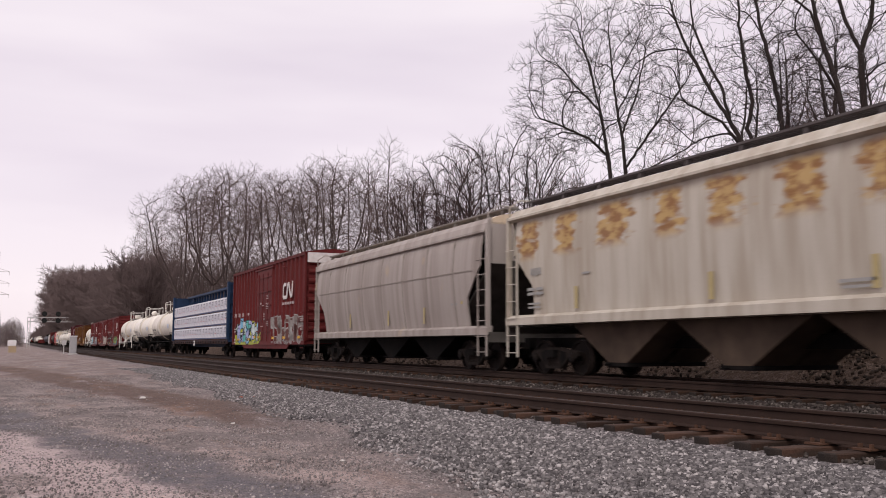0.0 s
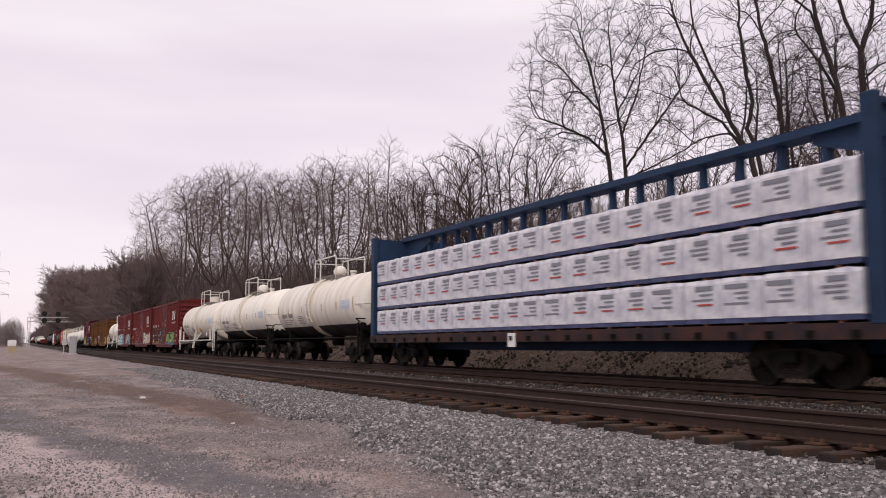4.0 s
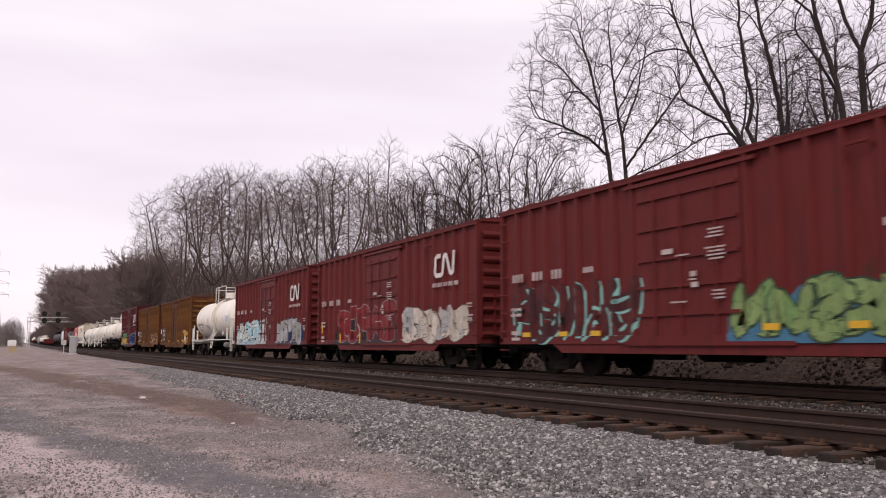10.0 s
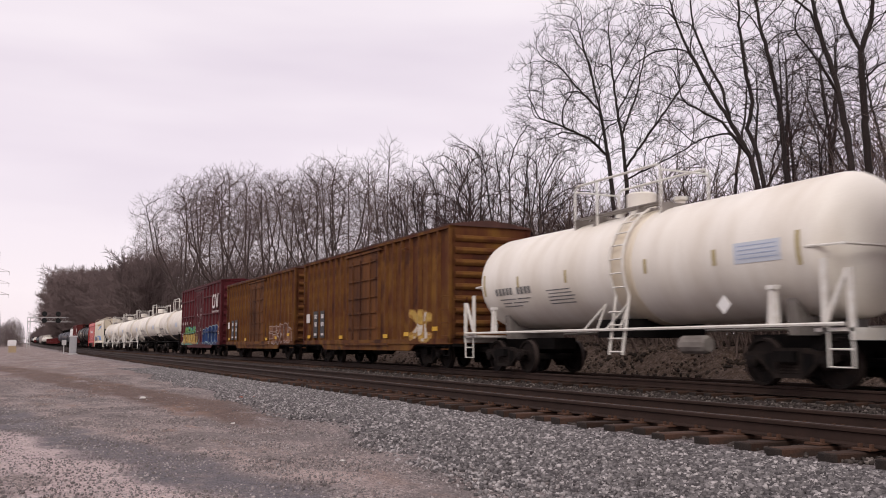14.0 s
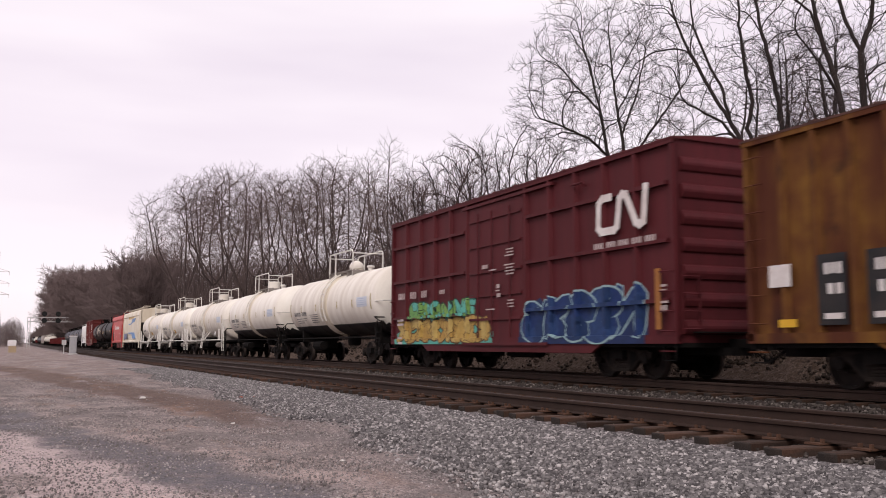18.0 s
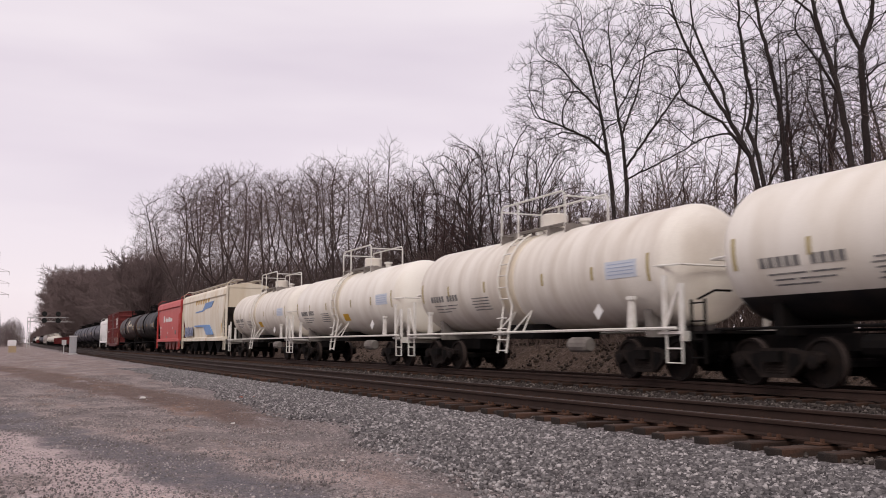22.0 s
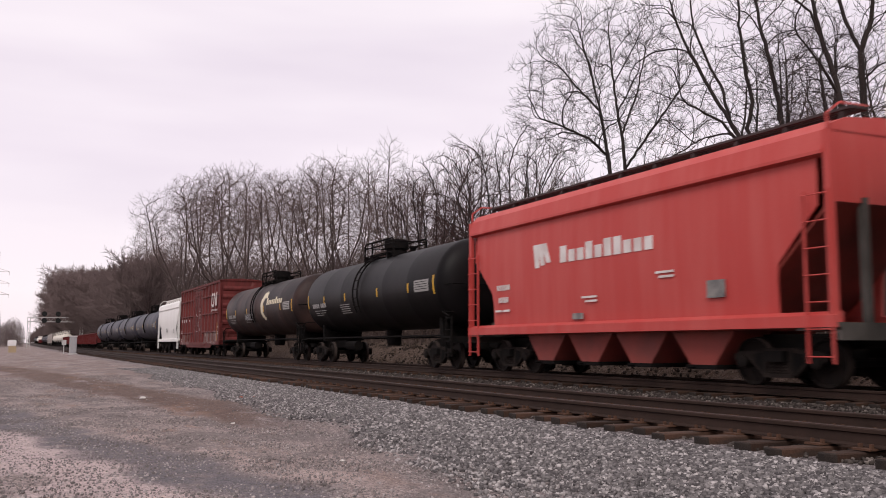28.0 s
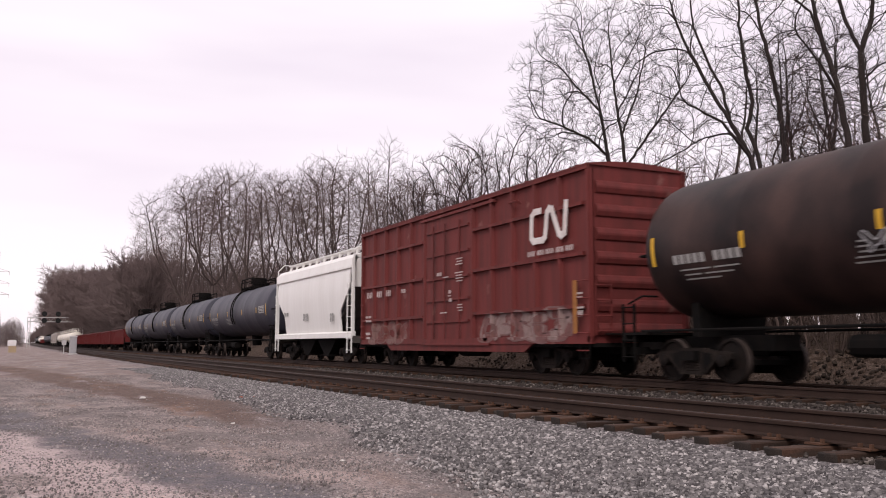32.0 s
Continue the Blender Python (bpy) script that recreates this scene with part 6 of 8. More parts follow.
    spray(n, -1.516, 1.2, 6.4, 1.5, 2.25, [(0.13, 0.28, 0.09), P_TEAL, (0.16, 0.30, 0.08), (0.02, 0.04, 0.03)], 6, 72, "green and teal sprayed lettering", heavy=1.4, edge=0.03)
    spray(n, -1.512, -6.6, -1.6, 0.8, 2.2, [(0.012, 0.03, 0.11), (0.02, 0.045, 0.13), (0.012, 0.03, 0.09), (0.28, 0.40, 0.42)], 5, 73, "dark blue sprayed lettering with pale edges", cloud=(0.012, 0.025, 0.085), heavy=1.2, edge=0.0, rim=0.05, lean=0.2)
    reflectors(n, -1.515, [(-7.35, 1.75)], M_MARKRUST, (0.09, 1.3))

    tank_car("tank_car", "cream-white tank car with a black lower band", 248.5, 261.3, 1.40, 2.58, M_WHITE2, "whitesill", band=1.64, dome="ball", seed=8)
    tank_car("tank_car", "white tank car with a black lower band", 263.1, 275.9, 1.40, 2.60, M_WHITE, "whitesill", band=1.64, dome="box", seed=9)
    q1 = tank_car("tank_car", "white tank car with white side rails and end ladders", 277.1, 290.75, 1.38, 2.58, M_WHITE2, "rails", seed=10)
    q2 = tank_car("tank_car", "white tank car with white side rails and end ladders", 292.2, 306.0, 1.38, 2.58, M_WHITE, "rails", seed=12, dome_y=-0.5)
    tank_patch(q2, 1.38, 2.58, -0.8, 0.5)
    q3 = tank_car("tank_car", "white tank car with white side rails and end ladders", 306.9, 320.5, 1.38, 2.58, M_WHITE2, "rails", seed=13, ladder_y=0.4, dome_y=-0.15)
    tank_patch(q3, 1.38, 2.58, -0.55, 0.5)

    t = hopper("covered_hopper", "off-white covered hopper with blue stripes and rust streaks", 321.6, 338.8, 4.45, 5.08, M_CREAM2, 4, 0.10, slope_in=1.0, walk_m=M_CREAM)
    for pts in ([(2.4, 3.16), (-0.6, 3.2), (-1.6, 3.36), (-3.7, 3.42), (-4.5, 3.84), (-1.6, 3.80), (-0.5, 3.32), (2.4, 3.25)], [(2.8, 2.24), (-0.6, 2.24), (-3.0, 2.2), (-4.4, 1.5), (-2.0, 1.5), (-1.0, 2.06), (2.8, 2.14)]):
        bm = bmesh.new()
        prism(bm, pts, "x", -1.53, -1.45)
        part("blue_stripe", bm, P_BLUESTRIPE, t, "faded blue painted stripe")
    for kk in range(6):
        bm = bmesh.new()
        y = -2.6 + kk * 0.95
        prism(bm, [(y, 3.75), (y + 0.45, 3.8), (y + 0.35, 4.25), (y - 0.15, 4.2)], "x", -1.49, -1.40)
        part("rust_stain", bm, P_OCHRE, t, "ochre rust streak")
    spray(t, -1.53, 3.4, 6.9, 1.4, 2.2, [P_SLATEBLUE, (0.07, 0.09, 0.16), (0.22, 0.25, 0.36), (0.09, 0.11, 0.19), (0.30, 0.30, 0.36)], 8, 81, "slate blue sprayed lettering", edge=0.0)
    reflectors(t, -1.49, [(7.4, 1.9), (-7.2, 1.9)], M_MARKY, (0.06, 0.6))

    u = hopper("covered_hopper", "salmon red covered hopper with white lettering bars", 339.95, 353.55, 4.4, 4.95, M_ORANGE, 4, 0.0, chute=M_ORANGEDK, slope_in=1.0, walk_m=M_DARKRED, end_col=M_ORANGEDK)
    bm = bmesh.new()
    c0 = (339.95 + 353.55) / 2
    y0, y1 = 349.85 - c0, 344.6 - c0
    # a leaf-like device, then plain bars in place of a name
    for kk in range(3):
        prism(bm, [(y0 - 0.1 - 0.28 * kk, 2.8 + 0.05 * kk), (y0 - 0.3 - 0.28 * kk, 2.8 + 0.05 * kk), (y0 - 0.25 - 0.2 * kk, 3.42), (y0 - 0.0 - 0.2 * kk, 3.42)], "x", -1.432, -1.41)
    part("device", bm, M_LETTER_W, u, "white leaf-like device")
    bm = bmesh.new()
    for kk in range(10):
        yy = y0 - 1.45 - kk * 0.38
        tall = 0.42 if kk in (0, 3, 5, 6) else 0.3
        bx(bm, -1.432, -1.41, yy - 0.15, yy + 0.13, 2.85, 2.85 + tall)
    part("lettering", bm, M_LETTER_W, u, "white lettering drawn as bars")
    hy = 6.8
    bm = bmesh.new()
    bars(bm, -1.43, [(hy - 2.4, hy - 1.5, 2.3, 0.16, 1), (hy - 2.3, hy - 1.6, 1.95, 0.16, 1), (hy - 2.4, hy - 1.5, 1.7, 0.06, 2), (0.2, 1.0, 1.9, 0.05, 1), (0.2, 0.8, 1.8, 0.05, 1), (-2.6, -1.9, 2.3, 0.05, 1), (-2.6, -2.0, 2.2, 0.05, 1)], 6)
    part("stencilling", bm, M_LETTER_W, u)
    bm = bmesh.new()
    bx(bm, -1.435, -1.41, -4.1, -3.6, 1.7, 2.05)
    bx(bm, -1.435, -1.41, 0.8, 1.25, 1.4, 1.55)
    part("data_panel", bm, M_LETTER_B, u)

    tank_car("tank_car", "black tank car with yellow reflector stripes", 355.4, 371.0, 1.50, 2.86, M_BLACK, "black", letter=M_LETTER_G, mark=M_MARKY, dome="low", seed=14)
    w = tank_car("tank_car", "brownish black tank car with a cream crescent emblem", 372.4, 389.25, 1.52, 2.86, M_BLACK2, "black", letter=M_LETTER_G, mark=M_MARKY, dome="low", seed=15)
    bm = bmesh.new()
    # a ragged crescent, open towards the front
    cells = 26
    for i in range(cells):
        for j in range(cells):
            p, q = -1 + 2 * (i + 0.5) / cells, -1 + 2 * (j + 0.5) / cells
            a = math.atan2(q, p)
            outer = 0.90 + 0.04 * math.sin(7 * a) + 0.03 * math.sin(13 * a + 1)
            if math.hypot(p, q) < outer and math.hypot(p + 0.40, q + 0.16) > 0.66:
                arc_patch(bm, 2.86, 1.52, -2.1 + 0.8 * (p - 1 / cells), -2.1 + 0.8 * (p + 1 / cells), 2.95 + 0.85 * (q - 1 / cells), 2.95 + 0.85 * (q + 1 / cells), 1, 0.007)
    bmesh.ops.remove_doubles(bm, verts=bm.verts[:], dist=0.004)
    part("emblem", bm, P_CREAMGOLD, w, "cream crescent-shaped emblem")
    bm = bmesh.new()
    for kk in range(9):
        arc_patch(bm, 2.86, 1.52, -2.95 - 0.36 * kk, -2.68 - 0.36 * kk, 2.96, 3.2 if kk not in (0, 5) else 3.32, 2)
    part("lettering", bm, P_CREAMGOLD, w, "cream lettering drawn as bars")
    spray(w, -1.525, 0.3, 2.4, 2.2, 2.62, [(0.02, 0.015, 0.015), (0.03, 0.02, 0.02), (0.02, 0.015, 0.015), (0.3, 0.29, 0.3)], 4, 91, "grey sprayed scrawl", heavy=0.7, rim=0.03, edge=0.0)

    x = boxcar("boxcar", "tall faded red boxcar with patched lower panels", 390.95, 406.9, 5.17, M_RED2, "panelled", roof=M_RED2)
    road_marks(x, 15.95, 5.17, (-7.05, -5.3, 3.45, 4.35), 2.55)
    spray(x, -1.500, 3.4, 7.0, 0.8, 1.6, [(0.15, 0.06, 0.055), (0.18, 0.1, 0.09), (0.13, 0.04, 0.035), (0.17, 0.09, 0.08)], 4, 92, "grey painted-over patch", edge=0.0)
    spray(x, -1.500, -6.9, -2.2, 0.8, 1.7, [(0.15, 0.07, 0.065), (0.22, 0.15, 0.14), (0.135, 0.04, 0.036), (0.17, 0.09, 0.085)], 5, 93, "smeared grey patches", edge=0.0)
    reflectors(x, -1.516, [(-7.35, 1.7)], M_MARKRUST, (0.09, 1.3))
    y = hopper("covered_hopper", "clean white covered hopper with a short body", 407.9, 420.0, 4.3, 4.95, M_CLEAN, 2, 0.10, slope_in=1.3, walk_m=M_CLEAN)
    bm = bmesh.new()
    bars(bm, -1.50, [(3.6, 4.4, 2.9, 0.22, 2), (3.6, 4.5, 2.2, 0.2, 2), (0.2, 1.1, 1.9, 0.35, 2), (-3.6, -3.0, 1.75, 0.4, 2)], 7)
    part("stencilling", bm, M_LETTER_G, y)
    for kk in range(4):
        tank_car("tank_car", "weathered slate grey tank car", 421.5 + 18.4 * kk, 438.8 + 18.4 * kk, 1.50, 2.84, M_SLATE, "black", letter=M_LETTER_G, mark=M_MARKY, dome="low", seed=16 + kk, spin=False)

    # the rear of the train, far down the line
    s = 495.0
    first = {}

    def more(kind, pitch, count, make):
        nonlocal s
        for _ in range(count):
            if kind not in first:
                first[kind] = make(s)
            else:
                c = copy_thing(first[kind], Matrix.Identity(4))
                TRAIN.append((c, s + pitch / 2))
            s += pitch
    more("gondola", 17.8, 7, lambda p: gondola("gondola_car", "empty brown-red gondola car", p + 0.9, p + 16.9, M_RED))
    more("white", 14.7, 6, lambda p: tank_car("tank_car", "white tank car far down the train", p + 0.95, p + 13.75, 1.38, 2.58, M_WHITE2, "whitesill", seed=30, spin=False))
    more("hop", 18.1, 3, lambda p: hopper("covered_hopper", "light grey covered hopper far down the train", p + 0.6, p + 17.5, 4.3, 4.95, M_GREY, 3, 0.1, spin=False))
    more("slate", 17.5, 6, lambda p: tank_car("tank_car", "dark tank car far down the train", p + 0.8, p + 16.7, 1.5, 2.84, M_SLATE, "black", seed=31, spin=False))
    more("gondola", 17.8, 4, None)
    more("white", 14.7, 4, None)
    more("slate", 17.5, 6, None)


def tank_patch(car, r, cz, y, z):
    bm = bmesh.new()
    arc_patch(bm, cz, r, y - 0.35, y + 0.35, cz - z - 0.28, cz - z, 3)
    part("caution_panel", bm, M_MARKY, car, "yellow caution panel")


P_BLUESTRIPE = decal("stripe_blue", (0.15, 0.27, 0.50))
P_OCHRE = decal("ochre", (0.52, 0.33, 0.11))
P_SLATEBLUE = (0.16, 0.19, 0.30)
P_SMEAR = (0.24, 0.2, 0.18)
P_CREAMGOLD = decal("cream_gold", (0.62, 0.55, 0.40))
M_MARKRUST = material("rusty_orange_stripe", (0.30, 0.12, 0.03), 0.6, second=(0.2, 0.08, 0.025), scale=6, amount=0.5)
M_ROOFRUST = material("rusty_roof", (0.085, 0.038, 0.03), 0.7, second=(0.04, 0.02, 0.017), scale=2, amount=0.6)
M_DARKRED = material("dark_grating", (0.05, 0.035, 0.035), 0.7)
build_train()
# ------------------------------------------------------------------ trees and brush
def bark(name, a, b):
    return material(name, a, 0.9, second=b, scale=1.2, amount=0.6, stretch=(3, 3, 0.5), fine=18, fine_amount=0.4, bump=0.4, bump_scale=22, spec=0.15)


M_BARK = bark("dark_bark", (0.028, 0.021, 0.02), (0.055, 0.042, 0.04))
M_TWIG = bark("grey_brown_twigs", (0.04, 0.029, 0.028), (0.065, 0.048, 0.046))
M_TWIGRED = bark("reddish_twigs", (0.05, 0.028, 0.027), (0.075, 0.042, 0.04))
M_BRUSH = bark("brown_brush", (0.11, 0.078, 0.068), (0.17, 0.122, 0.108))
# paler copies for farther trees, distance haze put into the colour
M_BARKFAR = bark("hazed_bark", (0.075, 0.055, 0.051), (0.12, 0.092, 0.087))
M_TWIGFAR = bark("hazed_brown_twigs", (0.125, 0.09, 0.084), (0.19, 0.142, 0.134))
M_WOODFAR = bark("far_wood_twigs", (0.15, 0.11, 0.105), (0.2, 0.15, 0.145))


FINEST = [0.007]   # the thinnest twig of the trees that are being grown


class Wood:
    """Collects tapering round branches and turns them into meshes by thickness."""

    def __init__(self):
        self.v, self.f, self.count = [], [], 0

    def branch(self, pts, rad, n):
        pts = np.asarray(pts)
        d = np.gradient(pts, axis=0)
        d /= np.linalg.norm(d, axis=1)[:, None] + 1e-9
        ref = np.array([1.0, 0.13, 0.07]) if abs(d[0, 0]) < 0.8 else np.array([0.07, 1.0, 0.13])
        u = np.cross(d, ref)
        u /= np.linalg.norm(u, axis=1)[:, None] + 1e-9
        w = np.cross(d, u)
        a = np.arange(n) * 2 * math.pi / n
        ring = pts[:, None] + (u[:, None] * np.cos(a)[None, :, None] + w[:, None] * np.sin(a)[None, :, None]) * np.asarray(rad)[:, None, None]
        k = len(pts)
        base = self.count + (np.arange(k - 1) * n)[:, None]
        i = np.arange(n)
        j = (i + 1) % n
        q = np.stack([base + i, base + j, base + n + j, base + n + i], -1).reshape(-1, 4)
        self.v.append(ring.reshape(-1, 3))
        self.f.append(q)
        self.count += k * n

    def sprigs(self, a, b, ra, rb):
        """Many short straight twigs at once."""
        d = b - a
        d /= np.linalg.norm(d, axis=1)[:, None] + 1e-9
        u = np.cross(d, np.array([0.31, 0.83, 0.46]))
        u /= np.linalg.norm(u, axis=1)[:, None] + 1e-9
        w = np.cross(d, u)
        rings = []
        for p, r in ((a, ra), (b, rb)):
            for k in range(3):
                t = 2 * math.pi * k / 3
                rings.append(p + (u * math.cos(t) + w * math.sin(t)) * r)
        n = len(a)
        self.v.append(np.stack(rings, 1).reshape(-1, 3))
        base = self.count + (np.arange(n) * 6)[:, None, None]
        self.f.append((base + np.array([(0, 1, 4, 3), (1, 2, 5, 4), (2, 0, 3, 5)])[None]).reshape(-1, 4))
        self.count += n * 6

    def mesh(self, name, mat):
        v, f = np.concatenate(self.v), np.concatenate(self.f).astype(np.int32)
        me = bpy.data.meshes.new(name)
        me.vertices.add(len(v))
        me.vertices.foreach_set("co", v.reshape(-1))
        me.loops.add(f.size)
        me.loops.foreach_set("vertex_index", f.reshape(-1))
        me.polygons.add(len(f))
        me.polygons.foreach_set("loop_start", np.arange(len(f), dtype=np.int32) * 4)
        me.polygons.foreach_set("use_smooth", np.ones(len(f), dtype=bool))
        me.update(calc_edges=True)
        me.materials.append(mat)
        return me


def bend(points, step, rng, wobble):
    """A crooked line of nodes through a few points."""
    pts = [np.array(p, float) for p in points]
    out = [pts[0]]
    for p, q in zip(pts, pts[1:]):
        n = max(1, int(np.linalg.norm(q - p) / step))
        for k in range(1, n + 1):
            out.append(p + (q - p) * k / n + rng.normal(0, wobble, 3))
    return out


def crown_cloud(rng, lobes, count, hollow):
    """Points in a union of ellipsoids (x, y, z, rx, ry, rz), thinner inside by the share hollow."""
    size = np.array([l[3] * l[4] * l[5] for l in lobes])
    out = []
    for l, k in zip(lobes, (count * size / size.sum()).astype(int)):
        d = rng.normal(0, 1, (k, 3))
        d /= np.linalg.norm(d, axis=1)[:, None]
        r = rng.uniform(hollow ** 3, 1, k) ** (1 / 3)
        r *= 1 + 0.10 * np.sin(3.0 * d[:, 0] * 3 + l[0]) * np.cos(4 * d[:, 2] + l[2])
        out.append(np.array(l[:3]) + d * r[:, None] * np.array(l[3:]))
    return np.concatenate(out)


def crown_tree(seed, stems, lobes, count, step=0.2, kill=0.33, reach=1.6, up=0.12, keep=0.9, crook=0.12, tip=0.006, hollow=0.25, grade=2.25,
               twigs=2, twig_len=0.35, thick=1.0, bark_mat=None, twig_mat=None, wobble=0.015, rounds=60, focus=4.0, outward=0.5):
    """A bare tree whose stems are given and whose branches grow towards the free space of its crown."""
    rng = np.random.default_rng(seed)
    pos, par, way = [], [], []
    for line in stems:
        nodes = bend(line, step, rng, wobble)
        last = -1
        if pos:
            d = np.linalg.norm(np.array(pos) - nodes[0], axis=1)
            if d.min() < 1.5 * step:
                last = int(d.argmin())
        for q in nodes:
            if last >= 0:
                v = q - pos[last]
                way.append(v / (np.linalg.norm(v) + 1e-9))
            else:
                way.append(np.array([0, 0, 1.0]))
            par.append(last)
            pos.append(q)
            last = len(pos) - 1
    pos, way, par = np.array(pos), np.array(way), list(par)
    kids = np.zeros(len(pos), int)
    for p in par:
        if p >= 0:
            kids[p] += 1
    # limbs first, then branches, then twigs
    for share, wide, stiff in ((0.035, 3.0, 1.5), (0.16, 1.75, 1.2), (1.0, 1.0, 1.0)):
        cloud = crown_cloud(rng, lobes, int(count * share), hollow if share == 1.0 else 0.45)
        near = np.full(len(cloud), 1e9)
        host = np.zeros(len(cloud), int)

        def meet(first):
            for a in range(first, len(pos), 300):
                d = ((cloud[:, None] - pos[None, a:a + 300]) ** 2).sum(2)
                i = d.argmin(1)
                m = d[np.arange(len(cloud)), i]
                better = m < near
                near[better], host[better] = m[better], i[better] + a
        meet(0)
        left = near > (kill * wide) ** 2
        cloud, near, host = cloud[left], near[left], host[left]
        for turn in range(rounds):
            ok = near < (reach * wide) ** 2
            ok &= kids[host] < 3
            if not ok.any():
                break
            v = cloud[ok] - pos[host[ok]]
            v /= np.linalg.norm(v, axis=1)[:, None] + 1e-9
            total = np.zeros_like(pos)
            np.add.at(total, host[ok], v)
            grown = np.unique(host[ok])
            d = total[grown]
            d /= np.linalg.norm(d, axis=1)[:, None] + 1e-9
            away = pos[grown] - np.array([0, 0, focus])
            away /= np.linalg.norm(away, axis=1)[:, None] + 1e-9
            d += keep * stiff * way[grown] + outward * away + np.array([0, 0, up]) + rng.normal(0, crook, d.shape)
            d /= np.linalg.norm(d, axis=1)[:, None] + 1e-9
            first = len(pos)
            pos = np.concatenate([pos, pos[grown] + d * step])
            way = np.concatenate([way, d])
            par += [int(g) for g in grown]
            kids[grown] += 1
            kids = np.concatenate([kids, np.zeros(len(grown), int)])
            meet(first)
            left = near > (kill * wide) ** 2
            cloud, near, host = cloud[left], near[left], host[left]
            if not len(cloud):
                break
    n = len(pos)
    area, main, best = np.zeros(n), np.full(n, -1), np.zeros(n)
    for i in range(n - 1, -1, -1):
        if area[i] == 0:
            area[i] = tip ** grade
        p = par[i]
        if p >= 0:
            area[p] += area[i]
            if area[i] > best[p]:
                best[p], main[p] = area[i], i
    rad = area ** (1 / grade)
    rad = np.where(rad > 4 * tip, 4 * tip + (rad - 4 * tip) * thick, rad)
    stem, crown = Wood(), Wood()
    for i in range(n):
        p = par[i]
        if p >= 0 and main[p] == i:
            continue
        line = [i] if p < 0 else [p, i]
        while main[line[-1]] >= 0:
            line.append(main[line[-1]])
        if len(line) < 2:
            continue
        r = rad[line]
        if p >= 0:
            r[0] = min(r[0], 1.15 * r[1])
        big = r.max()
        (stem if big > 4.5 * tip else crown).branch(pos[line], r, 9 if big > 0.08 else 6 if big > 0.03 else 3)
    thin = np.where(rad < 2.2 * tip)[0]
    for _ in range(twigs):
        pick = thin[rng.uniform(0, 1, len(thin)) < 0.8]
        away = pos[pick] - np.array([0, 0, focus])
        away /= np.linalg.norm(away, axis=1)[:, None] + 1e-9
        d = way[pick] + 0.5 * away + rng.normal(0, 0.45, (len(pick), 3)) + np.array([0, 0, up])
        d /= np.linalg.norm(d, axis=1)[:, None]
        crown.sprigs(pos[pick], pos[pick] + d * (twig_len * rng.uniform(0.5, 1.3, len(pick)))[:, None], tip * 0.85, tip * 0.5)
    tall = np.percentile(pos[:, 2], 99.8)
    return stem.mesh("trunk", bark_mat or M_BARK), crown.mesh("crown", twig_mat or M_TWIG), tall


def grow(stem, crown, rng, p, d, length, radius, level, deep, kids, spread, lift, wander, clear=0.35):
    """One limb and, along it, its branches."""
    steps = 7 if level <= 1 else 5 if level == 2 else 3
    pts, rad = [p], [radius]
    d = d / np.linalg.norm(d)
    for k in range(steps):
        d = d + rng.normal(0, wander, 3) + np.array([0, 0, lift])
        d /= np.linalg.norm(d)
        p = p + d * length / steps
        pts.append(p)
        rad.append(radius * (1 - 0.8 * (k + 1) / steps))
    (stem if level <= 1 else crown).branch(pts, rad, 8 if level == 0 else 6 if level == 1 else 4 if level == 2 else 3)
    if level >= deep:
        return
    n = kids[min(level, len(kids) - 1)]
    for k in range(n):
        f = (0.22 if level else clear) + (0.76 if level else 0.97 - clear) * (k + rng.uniform(0, 0.9)) / n
        i = min(int(f * steps), steps - 1)
        q = pts[i] + (pts[i + 1] - pts[i]) * (f * steps - i)
        dd = pts[i + 1] - pts[i]
        dd /= np.linalg.norm(dd)
        side = np.cross(dd, rng.normal(0, 1, 3))
        side /= np.linalg.norm(side) + 1e-9
        ang = rng.uniform(0.55, 1.15) * spread
        nd = dd * math.cos(ang) + side * math.sin(ang)
        grow(stem, crown, rng, q, nd, length * rng.uniform(0.40, 0.62) * (1.2 - 0.5 * f), max(FINEST[0], rad[i] * rng.uniform(0.42, 0.62)), level + 1, deep, kids, spread, lift, wander)


def tree_meshes(seed, leaders, deep=4, kids=(7, 7, 6, 5), spread=0.75, lift=0.05, wander=0.10, twig=M_TWIG, clear=0.35):
    """leaders: (start, lean to the right, lean away, length, radius) of each main stem. Gives trunk, crown and height."""
    rng = np.random.default_rng(seed)
    stem, crown = Wood(), Wood()
    for x0, lr, la, length, radius in leaders:
        grow(stem, crown, rng, np.array([x0, 0.0, -0.3]), np.array([lr, la, 1.0]), length, radius, 0, deep, kids, spread, lift, wander, clear)
    tall = np.percentile(np.concatenate(crown.v)[:, 2], 99.7)
    return stem.mesh("trunk", M_BARKFAR), crown.mesh("crown", twig), tall


FACING = -25.16   # turns a tree's own x to the camera's right


def set_tree(meshes, x, y, turn=0.0, height=10.0, label="bare deciduous tree with fine dark twigs", name="bare_tree", group="trees behind the tracks"):
    t = tagged(new(name), label, "tree", group)
    t.matrix_basis = pose(x, y, ground_z(x, y) - 0.1, 0, 0, turn) @ Matrix.Scale(height / meshes[2], 4)
    part("trunk", meshes[0], None, t)
    part("crown", meshes[1], None, t)
    return t


def at_view(u, across):
    """Ground place in the direction u (0 at the view's left edge, 1568 at its right) at the lateral distance across."""
    a = PSI + math.atan((u - 784) / 1609.7)
    return across, across / math.tan(a)


